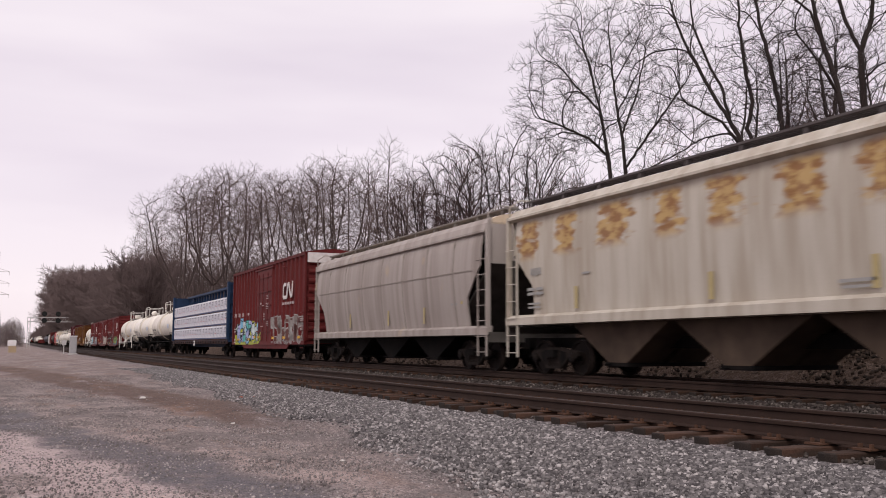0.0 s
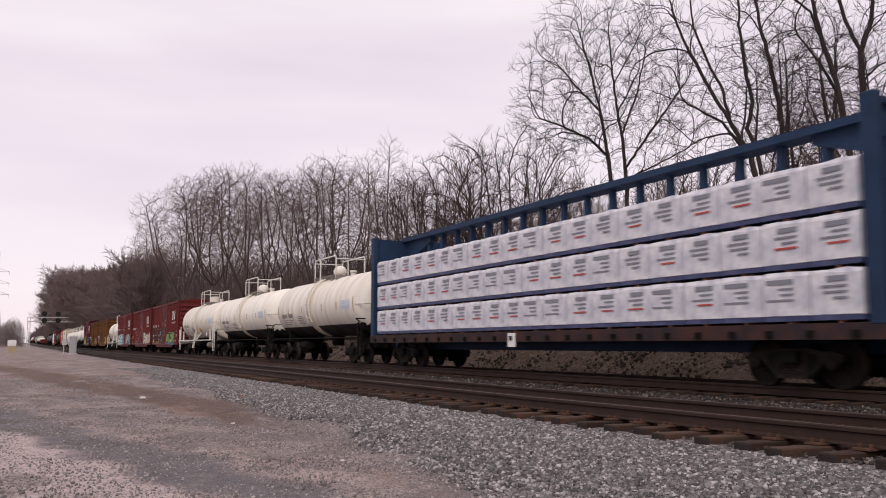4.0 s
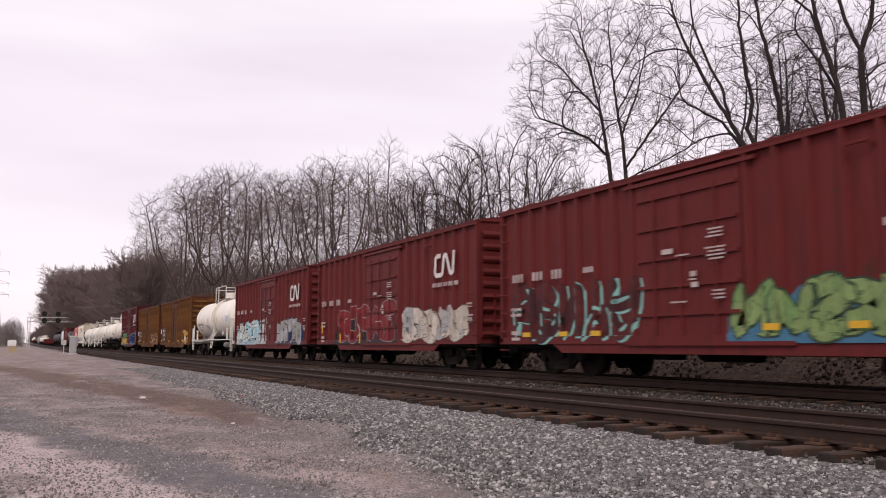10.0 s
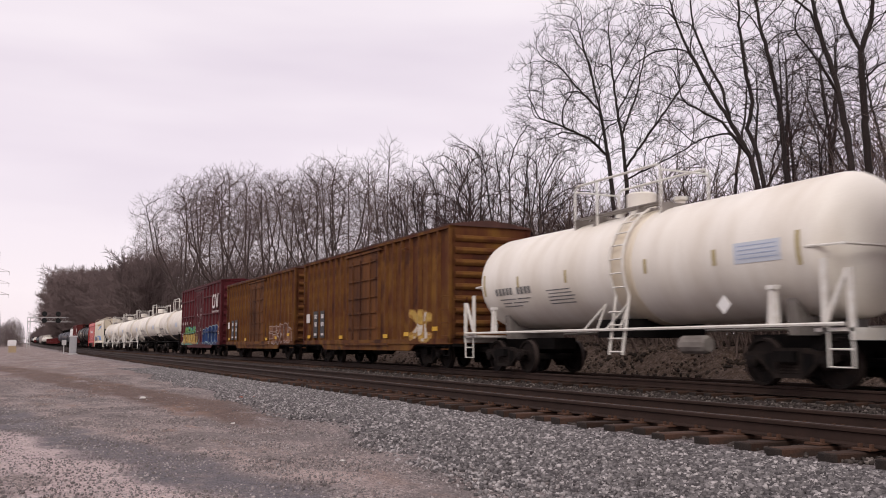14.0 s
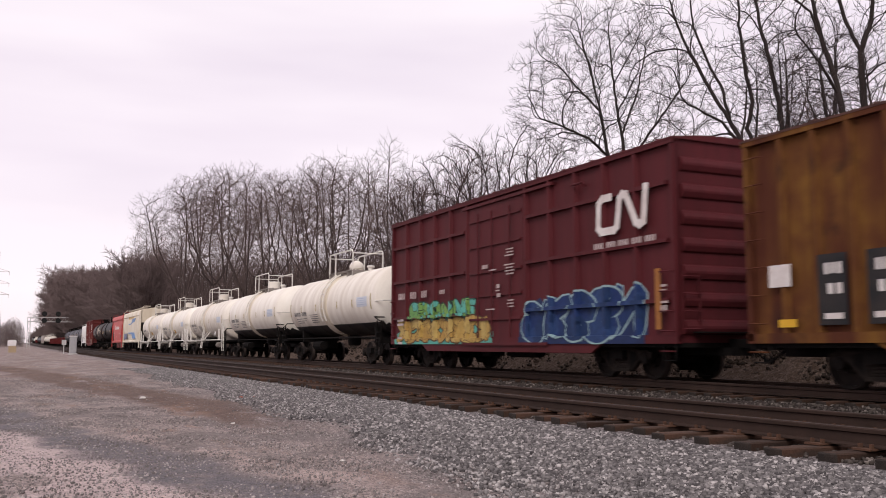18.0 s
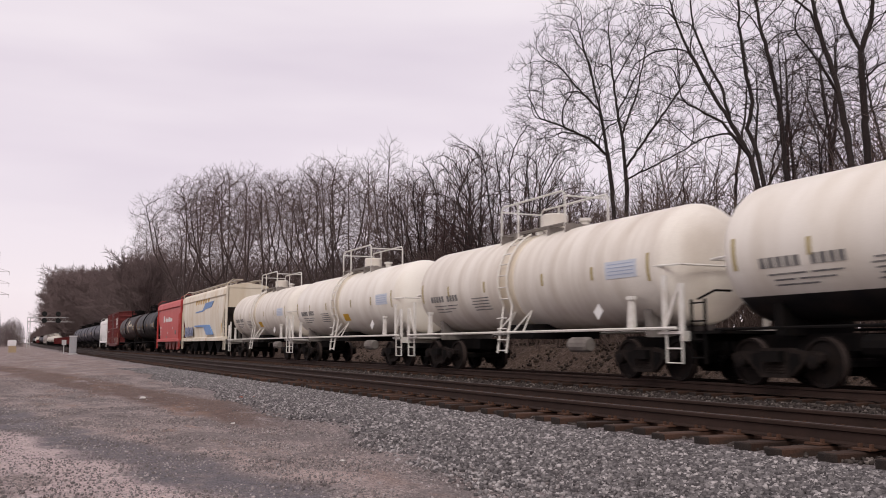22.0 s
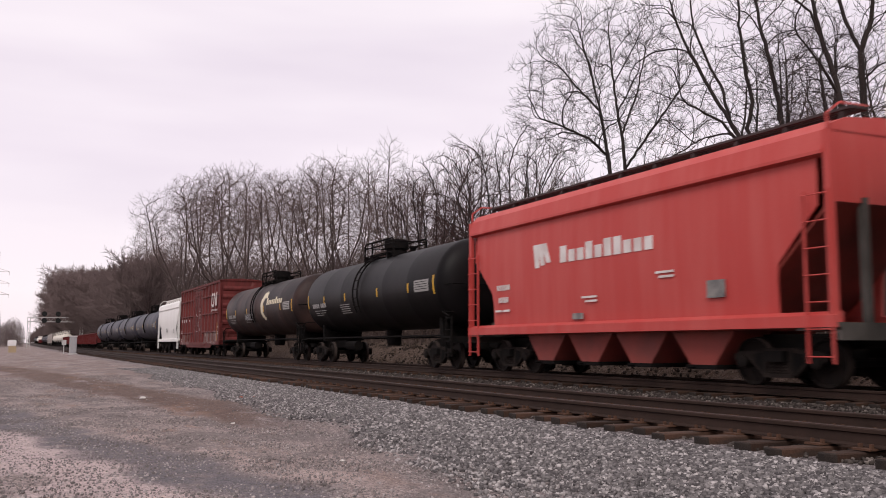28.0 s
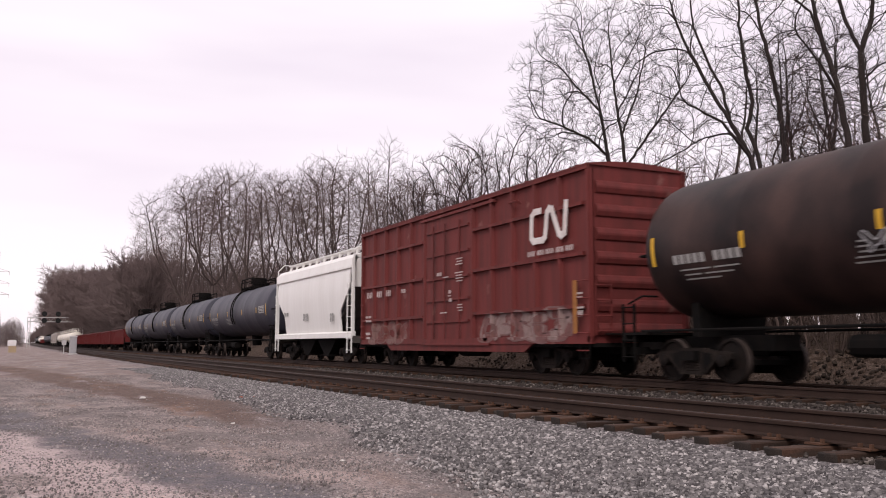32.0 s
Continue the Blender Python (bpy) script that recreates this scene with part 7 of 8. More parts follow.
def tree_at(meshes, u, across, top, turn, **tags):
    """A tree in the direction u whose crown ends at the height that the direction top (0 to 882 down the view) gives."""
    x, y = at_view(u, across)
    depth = x * math.sin(PSI) + y * math.cos(PSI)
    height = EYE.z + depth * (617 - top) / 1600 - ground_z(x, y)
    return set_tree(meshes, x, y, turn, height, **tags)


def build_trees():
    rnd = random.Random(4)
    # the tall round-crowned tree against the sky: two stems close together, long low limbs that sweep out
    big = crown_tree(3, [[(0.0, 0, -0.3), (-0.05, 0, 3.5), (-0.2, 0.1, 6.4), (-0.35, 0.1, 7.8), (-0.65, 0.1, 9.8), (-1.1, 0.0, 11.6), (-1.5, 0, 13.2)],
                         [(0.45, 0.2, -0.3), (0.42, 0.2, 3.5), (0.45, 0.2, 6.5), (0.35, 0.3, 8.3), (0.05, 0.3, 10.4), (-0.1, 0.3, 12.2), (-0.2, 0.3, 14.0)],
                         [(-0.33, 0.1, 7.7), (-1.2, -0.2, 8.4), (-2.4, -0.4, 8.9), (-3.4, -0.5, 9.2)], [(0.42, 0.25, 7.2), (1.4, 0.2, 8.6), (2.4, 0.1, 10.0), (3.1, 0.0, 11.0)],
                         [(-0.6, 0.1, 9.6), (-1.6, 0.4, 10.8), (-2.6, 0.6, 12.2)], [(0.3, 0.3, 8.6), (1.1, 0.7, 10.6), (1.6, 0.9, 12.8)], [(0.42, 0.2, 6.7), (1.7, -0.3, 7.3), (2.9, -0.6, 7.9)]],
                     [(-0.45, 0.1, 10.8, 4.0, 3.6, 3.8), (-2.1, 0, 9.5, 2.3, 2.2, 1.9), (1.8, 0, 9.2, 2.2, 2.2, 2.1)], 5200, step=0.2, kill=0.34, up=0.16, keep=0.65, crook=0.10, tip=0.0062, thick=0.75, twig_len=0.32, wobble=0.012, focus=6.8, outward=0.45)
    x, y = at_view(1098, 22.5)
    set_tree(big, x, y, FACING, big[2], label="tall round-crowned bare tree with many fine twigs")
    # dark trees with heavy leaning stems on the bank
    a = crown_tree(5, [[(0.1, 0, -0.3), (0.0, 0, 3.4), (-0.5, 0, 5.7), (-1.05, 0.1, 6.8), (-1.75, 0.2, 8.1), (-2.4, 0.2, 9.5), (-2.9, 0.2, 11.2)],
                       [(-1.0, 0.1, 6.7), (-1.2, 0.3, 7.9), (-1.6, 0.5, 8.9), (-1.95, 0.5, 9.9), (-2.1, 0.4, 11.4)],
                       [(0.35, 0.4, -0.3), (0.2, 0.4, 3.6), (-0.15, 0.4, 5.9), (-0.4, 0.5, 6.7), (-0.2, 0.5, 7.5), (-0.4, 0.5, 8.6), (-0.5, 0.6, 10.0), (-0.5, 0.6, 11.6)],
                       [(0.6, -0.2, -0.3), (0.5, -0.2, 3.6), (0.42, -0.2, 5.9), (0.33, -0.2, 7.3), (0.1, -0.2, 8.6), (-0.15, -0.1, 9.9), (-0.3, 0, 12.0)],
                       [(-0.45, 0.0, 5.6), (-1.4, -0.3, 6.7), (-2.4, -0.4, 7.2)]],
                   [(-1.7, 0.2, 9.2, 2.6, 2.2, 4.0), (0.0, 0.2, 9.8, 1.9, 2.0, 3.8), (-2.4, 0, 7.6, 1.4, 1.4, 1.2)], 3000, step=0.18, kill=0.33, outward=0.35, up=0.14, crook=0.2, keep=0.8, tip=0.0058, thick=1.1, twig_len=0.26, twigs=1, wobble=0.012)
    x, y = at_view(1372, 20.0)
    set_tree(a, x, y, FACING, a[2], label="dark bare tree with several leaning stems on the bank")
    b = crown_tree(8, [[(0.0, 0, -0.3), (-0.05, 0, 3.6), (-0.2, 0, 5.7), (-0.45, 0, 7.3), (-0.75, 0.1, 8.5), (-1.0, 0.1, 9.9), (-1.2, 0.1, 12.0)],
                       [(-0.38, 0, 6.8), (-0.95, -0.3, 7.6), (-1.6, -0.5, 8.3)], [(0.6, 0.3, -0.3), (0.52, 0.3, 3.6), (0.45, 0.3, 5.9), (0.40, 0.3, 8.2), (0.1, 0.4, 9.0), (-0.2, 0.4, 10.2), (-0.3, 0.4, 12.0)],
                       [(0.40, 0.3, 8.1), (0.75, 0.3, 9.0), (0.9, 0.2, 11.0)], [(-0.7, 0.1, 8.3), (-1.0, 0.1, 9.2), (-1.7, 0.1, 9.8)]],
                   [(-0.9, 0.1, 9.6, 1.8, 2.0, 4.2), (0.7, 0.2, 9.8, 1.9, 2.0, 4.0), (-0.9, -0.2, 6.9, 1.2, 1.3, 1.2), (0.7, 0.2, 6.6, 1.2, 1.3, 1.3)], 3000, step=0.18, kill=0.33, outward=0.3, up=0.12, crook=0.22, keep=0.8, tip=0.0058, thick=1.3, twig_len=0.26, twigs=1, wobble=0.012)
    x, y = at_view(1532, 20.2)
    set_tree(b, x, y, FACING, b[2], label="dark bare tree with a stout leaning trunk on the bank")
    # fans of upswept stems, lower, with reddish twigs
    fan = []
    for q in range(2):
        rng = np.random.default_rng(60 + q)
        stems = []
        for k in range(9):
            lean = (k - 4) / 4 + rng.uniform(-0.08, 0.08)
            deep = rng.uniform(-0.7, 0.7)
            stems.append([(0.12 * (k - 4), 0.3 * deep, -0.3), (0.9 * lean, 0.8 * deep, 2.6), (1.9 * lean, 1.3 * deep, 5.2), (2.6 * lean, 1.6 * deep, 8.0 - 1.1 * lean * lean)])
        fan.append(crown_tree(12 + q, stems, [(0, 0, 7.2, 3.2, 2.3, 3.5), (-1.9, 0, 5.6, 1.8, 1.7, 2.4), (1.9, 0, 5.8, 1.8, 1.7, 2.4)], 2400, step=0.22, kill=0.40, reach=1.5, up=0.6, keep=0.45, crook=0.12, focus=1.0, outward=0.35, tip=0.0075, thick=0.5, twig_len=0.3, twigs=1, twig_mat=M_TWIGRED))
    shrub = "broad many-stemmed bare tree with reddish twigs"
    for u, across, q, top, turn in ((905, 22.0, 0, 204, FACING), (972, 23.5, 1, 236, 60), (822, 23.0, 1, 248, 250), (772, 24.5, 0, 268, 160), (865, 27.0, 1, 250, 20), (1025, 27, 0, 300, 100), (735, 25, 1, 312, 300), (1180, 29, 0, 268, 40), (1255, 25, 1, 262, 10), (1450, 24, 0, 150, 70)):
        tree_at(fan[q], u, across, top, turn, label=shrub)
    for u, across, kind, top, turn in ((1330, 28.0, a, 60, 150), (1480, 27.0, b, -20, 200), (1570, 28.0, a, 20, 300), (1420, 30.0, b, 20, 40)):
        tree_at(kind, u, across, top, turn, label="bare tree with tangled branches")
    # tall spreading trees of the wood farther down the line
    vase = []
    for q in range(3):
        rng = np.random.default_rng(80 + q)
        stems, lobes = [], [(0, 0, 12.2, 4.2, 4.0, 5.4)]
        fork = (0.1, 0, 4.2 + 0.8 * q)
        stems.append([(0, 0, -0.3), fork, (0.3 - 0.3 * q, 0.2, 9.0), (0.2, 0.2, 15.0)])
        for k in range(5):
            turn = 2 * math.pi * (k + rng.uniform(-0.3, 0.3)) / 5
            out, high = rng.uniform(2.6, 4.4), rng.uniform(11, 15.5)
            cx, cy = out * math.cos(turn), out * math.sin(turn)
            stems.append([fork, (0.4 * cx, 0.4 * cy, 7.0), (0.75 * cx, 0.75 * cy, 9.5), (cx, cy, high)])
            lobes.append((cx, cy, high - 0.6, 1.9, 1.9, 2.4))
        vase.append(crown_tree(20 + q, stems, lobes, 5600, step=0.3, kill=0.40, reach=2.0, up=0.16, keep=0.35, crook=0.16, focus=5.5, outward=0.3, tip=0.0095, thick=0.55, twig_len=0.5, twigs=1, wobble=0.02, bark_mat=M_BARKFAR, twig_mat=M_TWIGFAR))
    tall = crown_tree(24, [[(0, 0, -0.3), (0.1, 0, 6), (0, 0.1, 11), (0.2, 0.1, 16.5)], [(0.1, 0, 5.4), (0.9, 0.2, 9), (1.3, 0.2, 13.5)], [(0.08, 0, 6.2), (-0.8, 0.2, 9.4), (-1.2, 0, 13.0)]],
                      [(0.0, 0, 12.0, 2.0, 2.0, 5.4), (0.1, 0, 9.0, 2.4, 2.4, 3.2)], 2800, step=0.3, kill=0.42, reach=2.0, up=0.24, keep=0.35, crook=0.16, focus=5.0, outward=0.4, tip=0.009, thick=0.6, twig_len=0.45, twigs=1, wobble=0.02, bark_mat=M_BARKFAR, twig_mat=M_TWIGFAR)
    for u, across, mesh, top, turn in ((684, 21.5, tall, 234, 0), (722, 24, vase[1], 296, 40), (650, 25, tall, 268, 200), (590, 22.5, vase[1], 272, 100), (556, 21.5, vase[0], 276, 20), (618, 26, vase[2], 286, 80), (748, 26, vase[2], 300, 10),
                                       (470, 21.5, vase[2], 302, 150), (432, 21, vase[0], 288, 60), (396, 22, vase[1], 292, 250), (372, 20.5, vase[2], 296, 20), (350, 24, tall, 312, 90), (320, 20.5, vase[0], 312, 10), (510, 23, vase[1], 304, 300), (525, 27, tall, 330, 20), (274, 22.5, vase[1], 388, 120), (255, 21.0, vase[2], 428, 220), (240, 21.5, tall, 446, 40)):
        tree_at(mesh, u, across, top, turn, label="tall spreading bare tree in the wood")
    # dense lower storey of the wood
    low = []
    for q in range(2):
        rng = np.random.default_rng(90 + q)
        stems = [[(0.5 * math.cos(k * 1.7), 0.5 * math.sin(k * 1.7), -0.3), (1.2 * math.cos(k * 1.7), 1.2 * math.sin(k * 1.7), 4.0), (2.2 * math.cos(k * 1.7), 2.2 * math.sin(k * 1.7), 8.0 + rng.uniform(-1, 2))] for k in range(5)]
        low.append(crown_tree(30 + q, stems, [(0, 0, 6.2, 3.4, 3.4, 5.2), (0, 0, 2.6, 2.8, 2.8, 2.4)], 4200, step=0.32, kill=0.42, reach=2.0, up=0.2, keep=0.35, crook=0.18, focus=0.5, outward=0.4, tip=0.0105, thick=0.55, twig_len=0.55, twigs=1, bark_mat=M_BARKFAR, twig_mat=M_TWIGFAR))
    for k in range(58):
        u = 262 + 520 * k / 57
        top = ramp(u, [(250, 470), (275, 440), (320, 440), (400, 446), (600, 446), (700, 425), (780, 405)]) + rnd.uniform(-16, 30)
        tree_at(low[k % 2], u, rnd.uniform(22.5, 34), top, rnd.uniform(0, 360), label="slender bare tree in the thicket", group="thicket")
    for k in range(54):
        u = 235 + 560 * k / 53
        tree_at(low[k % 2], u, rnd.uniform(20.8, 27), ramp(u, [(235, 500), (400, 492), (600, 480), (790, 455)]) + rnd.uniform(-26, 26), rnd.uniform(0, 360), label="low bare tree in the thicket", group="thicket")
    for k in range(14):
        u = 790 + 330 * k / 13
        tree_at(low[k % 2], u, rnd.uniform(28, 38), ramp(u, [(790, 395), (1000, 372), (1120, 360)]) + rnd.uniform(-20, 20), rnd.uniform(0, 360), label="slender bare tree in the thicket", group="thicket")
    # dense far wood on the right of the line
    FINEST[0] = 0.05
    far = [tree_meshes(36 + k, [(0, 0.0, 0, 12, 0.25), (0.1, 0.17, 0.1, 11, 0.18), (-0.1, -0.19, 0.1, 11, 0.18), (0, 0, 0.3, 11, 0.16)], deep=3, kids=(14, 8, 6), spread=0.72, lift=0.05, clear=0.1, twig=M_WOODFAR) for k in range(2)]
    for k in range(70):
        u = 110 + 150 * (k / 69) ** 1.1
        top = ramp(u, [(106, 500), (112, 488), (125, 475), (145, 468), (190, 478), (225, 474), (245, 455), (262, 432)]) + rnd.uniform(0, 12) + (18 if k % 3 == 0 else 0)
        tree_at(far[k % 2], u, rnd.uniform(18.5, 21), top, rnd.uniform(0, 360), label="bare tree in a dense far wood", group="far wood")
    for k in range(12):
        tree_at(far[k % 2], rnd.uniform(98, 118), rnd.uniform(18.5, 21), rnd.uniform(508, 545), rnd.uniform(0, 360), label="bare tree in a dense far wood", group="far wood")
    for k in range(26):
        u = rnd.uniform(52, 112)
        tree_at(far[k % 2], u, rnd.uniform(18, 24), ramp(u, [(50, 594), (65, 580), (108, 566)]) + rnd.uniform(0, 8), rnd.uniform(0, 360), label="bare tree in a dense far wood", group="far wood")
    # trees on the other side of the line, far off
    for k in range(14):
        y = rnd.uniform(330, 430)
        u = -14 + 52 * k / 13
        top = ramp(u, [(-14, 582), (10, 575), (22, 566), (32, 578), (40, 600)])
        x = y * math.tan(PSI + math.atan((u - 784) / 1609.7))
        height = EYE.z + y * 0.99 * (617 - top) / 1600 - ground_z(x, y)
        set_tree(low[k % 2], x, y, rnd.uniform(0, 360), height, "bare tree far off beside the lot", group="far trees beside the lot")
    # brush along the bank and thicket under the trees
    FINEST[0] = 0.009
    brush = []
    for k in range(3):
        rng = np.random.default_rng(50 + k)
        w = Wood()
        for _ in range(16):
            px, py = rng.normal(0, 0.8, 2)
            grow(w, w, rng, np.array([px, py, -0.1]), np.array([px * 0.4, py * 0.4, 1.0]), rng.uniform(2.0, 3.6), 0.03, 1, 3, (7, 6, 4), 0.75, 0.03, 0.14)
        brush.append(w.mesh("brush", M_BRUSH))
    for k in range(300):
        y = 14 + 260 * (k / 299) ** 1.6 + rnd.uniform(-1, 1)
        deep_in = k % 3
        x = rnd.uniform(19.3, 22) if not deep_in else rnd.uniform(22, 34)
        s = rnd.uniform(0.6, 1.1) if not deep_in else rnd.uniform(1.2, 2.1)
        ob = tagged(new("bush", brush[k % 3]), "leafless brown bush on the bank", "bush", "brush on the bank")
        ob.matrix_basis = pose(x, y, ground_z(x, y) - 0.1, 0, 0, rnd.uniform(0, 360)) @ Matrix.Scale(s, 4)


build_trees()

# ------------------------------------------------------------------ trackside things far off
M_GALV = material("pale_painted_steel", (0.5, 0.48, 0.47), 0.5, 0.2, second=(0.38, 0.35, 0.34), scale=3, amount=0.5)
M_SIGBLACK = material("black_signal_paint", (0.012, 0.012, 0.012), 0.6)
M_CABINET = material("grey_cabinet_paint", (0.36, 0.35, 0.36), 0.5, second=(0.28, 0.27, 0.27), scale=3, amount=0.5)
M_BOXWHITE = material("white_box_paint", (0.7, 0.67, 0.67), 0.5)
M_BOXTAN = material("tan_base_paint", (0.36, 0.27, 0.17), 0.6)


def signal_bridge():
    g = tagged(new("signal_bridge"), "pale steel signal bridge over both tracks", "signal bridge")
    y0, z0 = 280.0, rise(280)
    g.matrix_basis = pose(0, y0, z0)
    top = 7.1
    for x in (3.0, 16.8):
        bm = bmesh.new()
        for dx in (-0.35, 0.35):
            for dy in (-0.35, 0.35):
                bx(bm, x + dx - 0.08, x + dx + 0.08, dy - 0.08, dy + 0.08, -0.6, top + 1.3)
        for k in range(5):
            z = k * 1.45
            tube(bm, [(x - 0.35, -0.35, z), (x + 0.35, -0.35, z + 1.45)], 0.05, 4)
            tube(bm, [(x + 0.35, -0.35, z), (x - 0.35, -0.35, z + 1.45)], 0.05, 4)
        part("leg", bm, M_GALV, g)
    for dz in (0.0, 1.2):
        for dy in (-0.35, 0.35):
            bm = bmesh.new()
            bx(bm, 2.7, 17.1, dy - 0.07, dy + 0.07, top + dz - 0.1, top + dz + 0.1)
            part("chord", bm, M_GALV, g)
    for k in range(10):
        bm = bmesh.new()
        x = 3.0 + k * 1.4
        tube(bm, [(x, -0.35, top), (x + 0.7, -0.35, top + 1.2), (x + 1.4, -0.35, top)], 0.05, 4)
        part("web_bar", bm, M_GALV, g)
    for x in (6.9, 10.5):
        for z in (top + 0.3, top + 2.2):
            bm = bmesh.new()
            lathe(bm, [(0.72, -0.55), (0.72, -0.45), (0.2, -0.44)], 18, "y", (x, 0, z))
            bx(bm, x - 0.45, x + 0.45, -0.45, -0.1, z - 0.6, z + 0.6)
            head = part("signal_head", bm, M_SIGBLACK, g, "round black signal head")
        bm = bmesh.new()
        bx(bm, x - 0.08, x + 0.08, -0.1, 0.06, top, top + 2.8)
        part("signal_mast", bm, M_SIGBLACK, g)


def cabinet():
    x, y = 5.9, 112.0
    c = tagged(new("signal_cabinet"), "grey upright signal cabinet beside the track", "cabinet")
    c.matrix_basis = pose(x, y, ground_z(x, y))
    bm = bmesh.new()
    bx(bm, -0.38, 0.38, -0.3, 0.3, 0.15, 2.05)
    bmesh.ops.bevel(bm, geom=bm.edges[:], offset=0.04, segments=2, affect="EDGES")
    body = part("body", bm, M_CABINET, c)
    bm = bmesh.new()
    bx(bm, -0.45, 0.45, -0.37, 0.37, 2.03, 2.12)
    part("lid", bm, M_BOXWHITE, c)
    bm = bmesh.new()
    bx(bm, -0.5, 0.5, -0.42, 0.42, -0.2, 0.16)
    part("plinth", bm, M_GALV, c)
    bm = bmesh.new()
    bx(bm, -0.33, 0.33, -0.325, -0.305, 0.25, 1.95)
    part("door", bm, M_CABINET, c)
    x, y = 5.2, 118.0
    p = tagged(new("marker_post"), "thin pale marker post with a small plate", "post")
    p.matrix_basis = pose(x, y, ground_z(x, y))
    bm = bmesh.new()
    tube(bm, [(0, 0, -0.2), (0, 0, 1.5)], 0.06, 8)
    part("pole", bm, M_GALV, p)
    bm = bmesh.new()
    bx(bm, -0.25, 0.25, -0.09, -0.06, 1.1, 1.7)
    part("plate", bm, M_GALV, p)
    x, y = -0.55, 150.0
    e = tagged(new("equipment_box"), "white equipment box on a tan base", "equipment box")
    e.matrix_basis = pose(x, y, ground_z(x, y))
    bm = bmesh.new()
    bx(bm, -0.6, 0.6, -0.45, 0.45, 0.95, 1.85)
    bmesh.ops.bevel(bm, geom=bm.edges[:], offset=0.08, segments=2, affect="EDGES")
    part("body", bm, M_BOXWHITE, e)
    bm = bmesh.new()
    bx(bm, -0.45, 0.62, -0.4, 0.4, -0.1, 0.96)
    part("base", bm, M_BOXTAN, e)


def pylon():
    p = tagged(new("transmission_tower"), "steel lattice transmission tower on the skyline", "pylon")
    y0 = 700.0
    x0 = y0 * math.tan(PSI + math.atan((-7 - 784) / 1600))
    p.matrix_basis = pose(x0, y0, 2)
    h = 66.0
    bm = bmesh.new()
    for sx in (-1, 1):
        for sy in (-1, 1):
            tube(bm, [(sx * 5, sy * 5, 0), (sx * 1.4, sy * 1.4, h * 0.6), (sx * 0.9, sy * 0.9, h)], 0.22, 4)
    for k in range(12):
        z, z2 = h * k / 12, h * (k + 1) / 12
        w, w2 = 5 - 4.1 * min(1, k / 8), 5 - 4.1 * min(1, (k + 1) / 8)
        tube(bm, [(-w, -w, z), (w2, -w2, z2)], 0.12, 4)
        tube(bm, [(w, -w, z), (-w2, -w2, z2)], 0.12, 4)
    part("mast", bm, M_GALV, p)
    for z in (36.0, 44.0, 52.0):
        bm = bmesh.new()
        tube(bm, [(-8, 0, z), (8, 0, z)], 0.2, 4)
        tube(bm, [(-8, 0, z), (0, 0, z + 2.5), (8, 0, z)], 0.15, 4)
        arm = part("cross_arm", bm, M_GALV, p)
        for x in (-7.6, 7.6):
            bm = bmesh.new()
            tube(bm, [(x, 0, z), (x, 0, z - 2.4)], 0.15, 4)
            part("insulator", bm, M_GALV, arm)


signal_bridge()
cabinet()
pylon()

# ------------------------------------------------------------------ loose stones
M_STONE = island_material("ballast_stone", (0.065, 0.058, 0.06), (0.53, 0.485, 0.475))
M_PEBBLE = island_material("lot_pebble", (0.16, 0.138, 0.134), (0.56, 0.49, 0.475))
M_BANKSTONE = island_material("leafy_bank_rubble", (0.02, 0.014, 0.011), (0.11, 0.077, 0.058))
M_STONEBROWN = island_material("stained_ballast", (0.03, 0.022, 0.019), (0.22, 0.185, 0.165))


def near_more(rng, n, lo, hi, power=1.7):
    return lo + (hi - lo) * rng.uniform(0, 1, n) ** power


def shoulder(rng, n):
    """Places on the ballast shoulder, thinning out towards the lot; the shoulder narrows with the distance."""
    y = near_more(rng, n, 3.2, 46)
    low = 3.8 + 0.75 * np.array([eased(v, 6, 17) for v in y]) + 0.3 * np.sin(y * 0.8) * np.sin(y * 0.31)
    return low + (6.28 - low) * rng.uniform(0, 1, n) ** 0.55, y


def strewn(rng, n):
    """Places on the lot, few of them on the bare strip of dirt beside the ballast."""
    x, y = -2.5 + 7.2 * rng.uniform(0, 1, n) ** 0.75, near_more(rng, n, 5.5, 38)
    bare = (np.abs(x + 0.15 * (y - 22.0) - 3.6) < 1.0) & (y > 15) & (rng.uniform(0, 1, n) < 0.85)
    return np.where(bare, x - 3.4, x), y


scatter("ballast_stones", "loose grey ballast stones on the shoulder", 90000, shoulder, lambda r, n, x, y: r.uniform(0.016, 0.04, n), M_STONE, 1)
scatter("ballast_stones", "stained ballast between the rails and tracks", 26000, lambda r, n: (r.uniform(6.5, 15.6, n), near_more(r, n, 4.5, 40)), lambda r, n, x, y: r.uniform(0.026, 0.05, n), M_STONEBROWN, 2)
scatter("lot_gravel", "fine gravel strewn over the lot", 60000, strewn, lambda r, n, x, y: r.uniform(0.007, 0.018, n) * (1 + 0.7 * (r.uniform(0, 1, n) > 0.95)), M_PEBBLE, 3)
scatter("bank_stones", "broken stone and litter on the bank", 9000, lambda r, n: (r.uniform(15.5, 20.5, n), near_more(r, n, 8, 60)), lambda r, n, x, y: r.uniform(0.03, 0.10, n), M_BANKSTONE, 4)


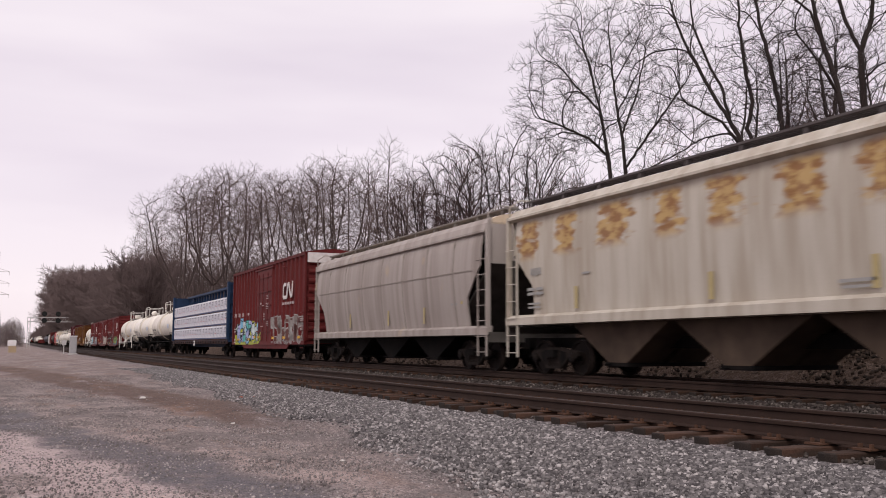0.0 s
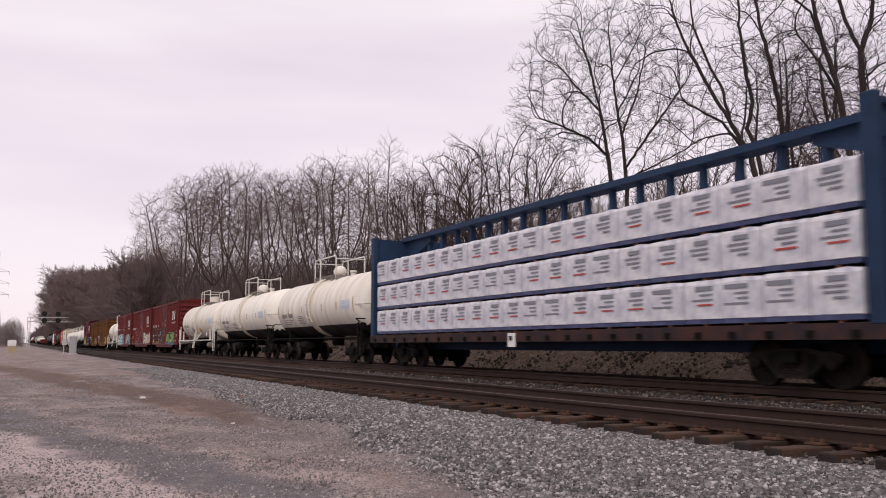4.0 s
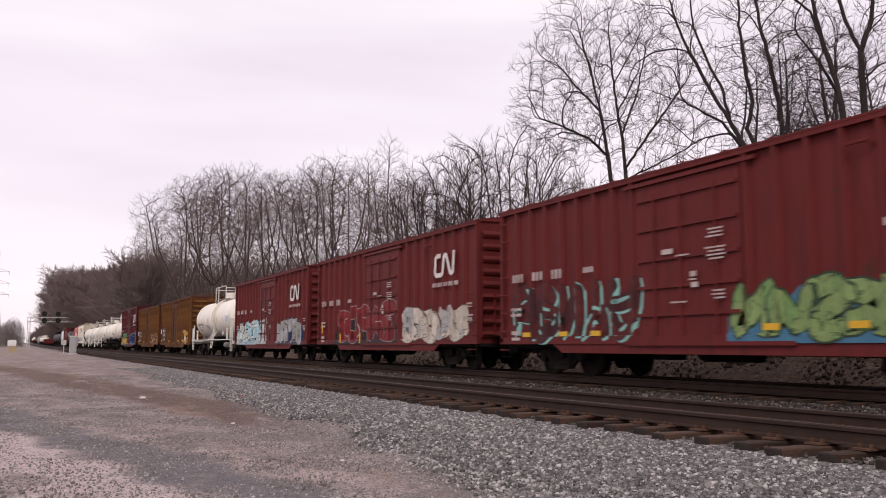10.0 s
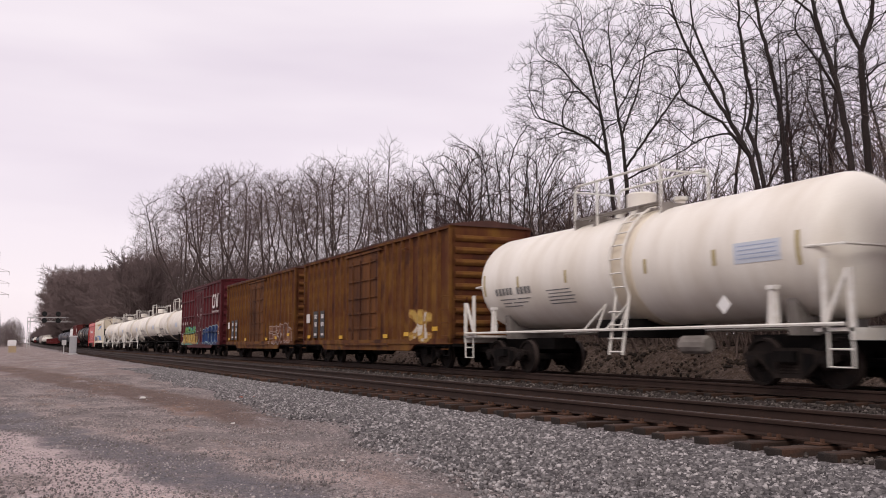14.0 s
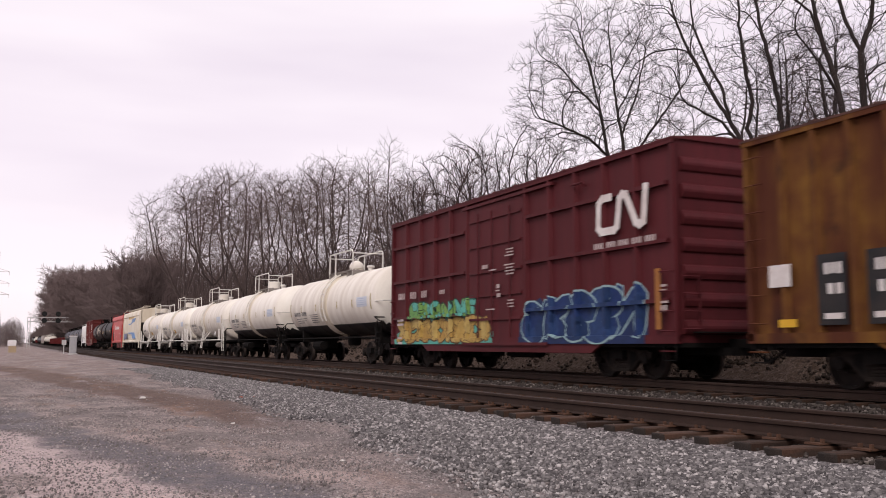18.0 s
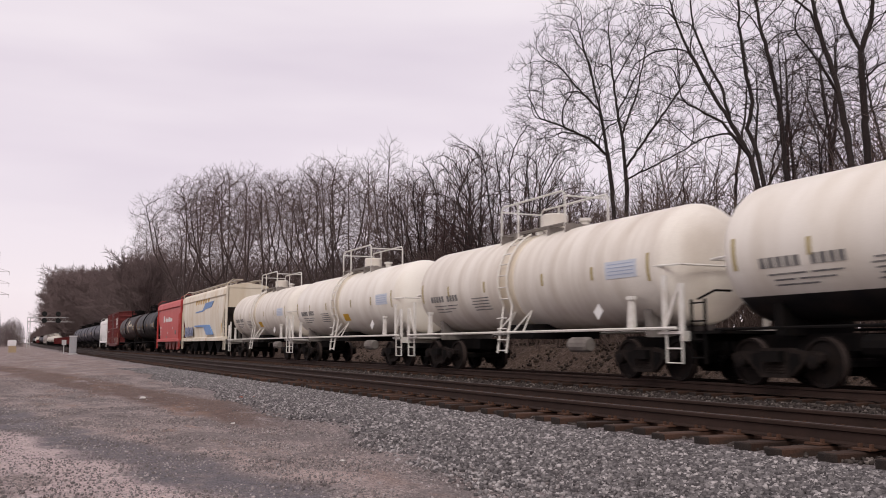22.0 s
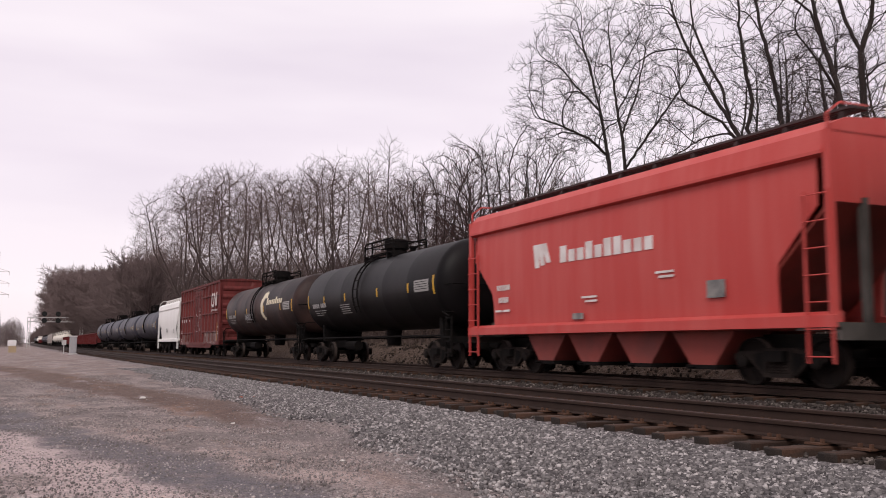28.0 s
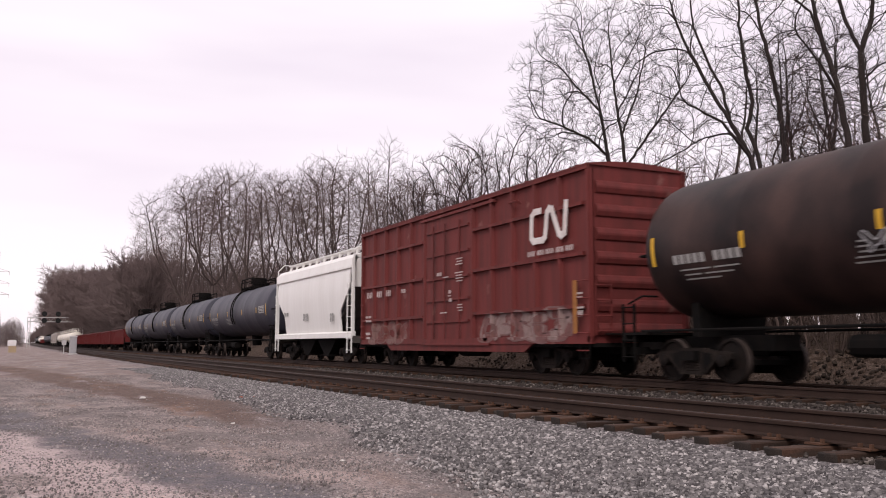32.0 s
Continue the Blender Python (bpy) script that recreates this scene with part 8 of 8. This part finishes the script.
# ------------------------------------------------------------------ litter on the lot
def litter():
    M_SCRAP = material("weathered_paper", (0.62, 0.58, 0.55), 0.7, second=(0.4, 0.36, 0.33), scale=20, amount=0.5)
    M_BRICKBIT = material("orange_brick_bit", (0.36, 0.11, 0.06), 0.8, second=(0.25, 0.09, 0.06), scale=30, amount=0.5)
    rnd = random.Random(9)
    for x, y, size, mat, label in ((2.95, 24.0, 0.07, M_SCRAP, "crumpled pale paper scrap on the lot"), (3.5, 16.1, 0.04, M_SCRAP, "crumpled pale paper scrap on the lot"), (3.57, 10.4, 0.03, M_SCRAP, "crumpled pale paper scrap on the lot"),
                                   (4.9, 21.7, 0.05, M_BRICKBIT, "broken orange brick bit on the gravel"), (5.1, 21.2, 0.04, M_BRICKBIT, "broken orange brick bit on the gravel"), (5.2, 13.1, 0.025, M_SCRAP, "crumpled pale paper scrap on the lot")):
        bm = bmesh.new()
        bmesh.ops.create_icosphere(bm, subdivisions=2, radius=size)
        for v in bm.verts:
            v.co *= 1 + 0.5 * noise.noise(v.co * (2.2 / size) + Vector((x, y, 0)))
            v.co.z *= 0.45
        ob = tagged(new("brick_bit" if mat is M_BRICKBIT else "paper_scrap", mesh_from("scrap", bm, mat)), label, "litter", "litter on the lot")
        ob.matrix_basis = pose(x, y, ground_z(x, y) + size * 0.25, 0, 0, rnd.uniform(0, 360))


litter()


# ------------------------------------------------------------------ movement
def gone(t):
    """How far the slowing train has rolled after t seconds."""
    return 12.45 * (t - 0.002 * t * t)


def when(distance):
    return (1 - math.sqrt(max(0.0, 1 - 4 * 0.002 * distance / 12.45))) / (2 * 0.002)


def motions():
    times = [2.0 * k for k in range(17)]
    for car, place in TRAIN:
        rows = []
        for t in times:
            y = place - gone(t)
            slope = math.degrees(math.atan((rise(y + 6) - rise(y - 6)) / 12))
            rows.append((t, pose(TRAIN_TRACK, y, rise(y), slope)))
        walk(car, rows)
    # wheels turn while they pass in view; 75 degrees a row
    step = radians(75) * 0.457
    for wheel, place in SPINNING:
        base = wheel.matrix_basis.translation.copy()
        first, last = max(0.0, place - 42.0), min(gone(32.0), place - 6.0)
        if last <= first:
            continue
        n = int((last - first) / step) + 1
        rows = [(0.0, 0)] if first > 0.3 else []
        rows += [(min(32.0, when(first + k * step)), k) for k in range(n)]
        keyed, seen = [], set()
        for t, k in rows:
            if frame(t) not in seen:
                seen.add(frame(t))
                keyed.append((t, k))
        if frame(32.0) not in seen:
            keyed.append((32.0, keyed[-1][1]))
        walk(wheel, [(t, pose(*base, 75.0 * k)) for t, k in keyed])


motions()
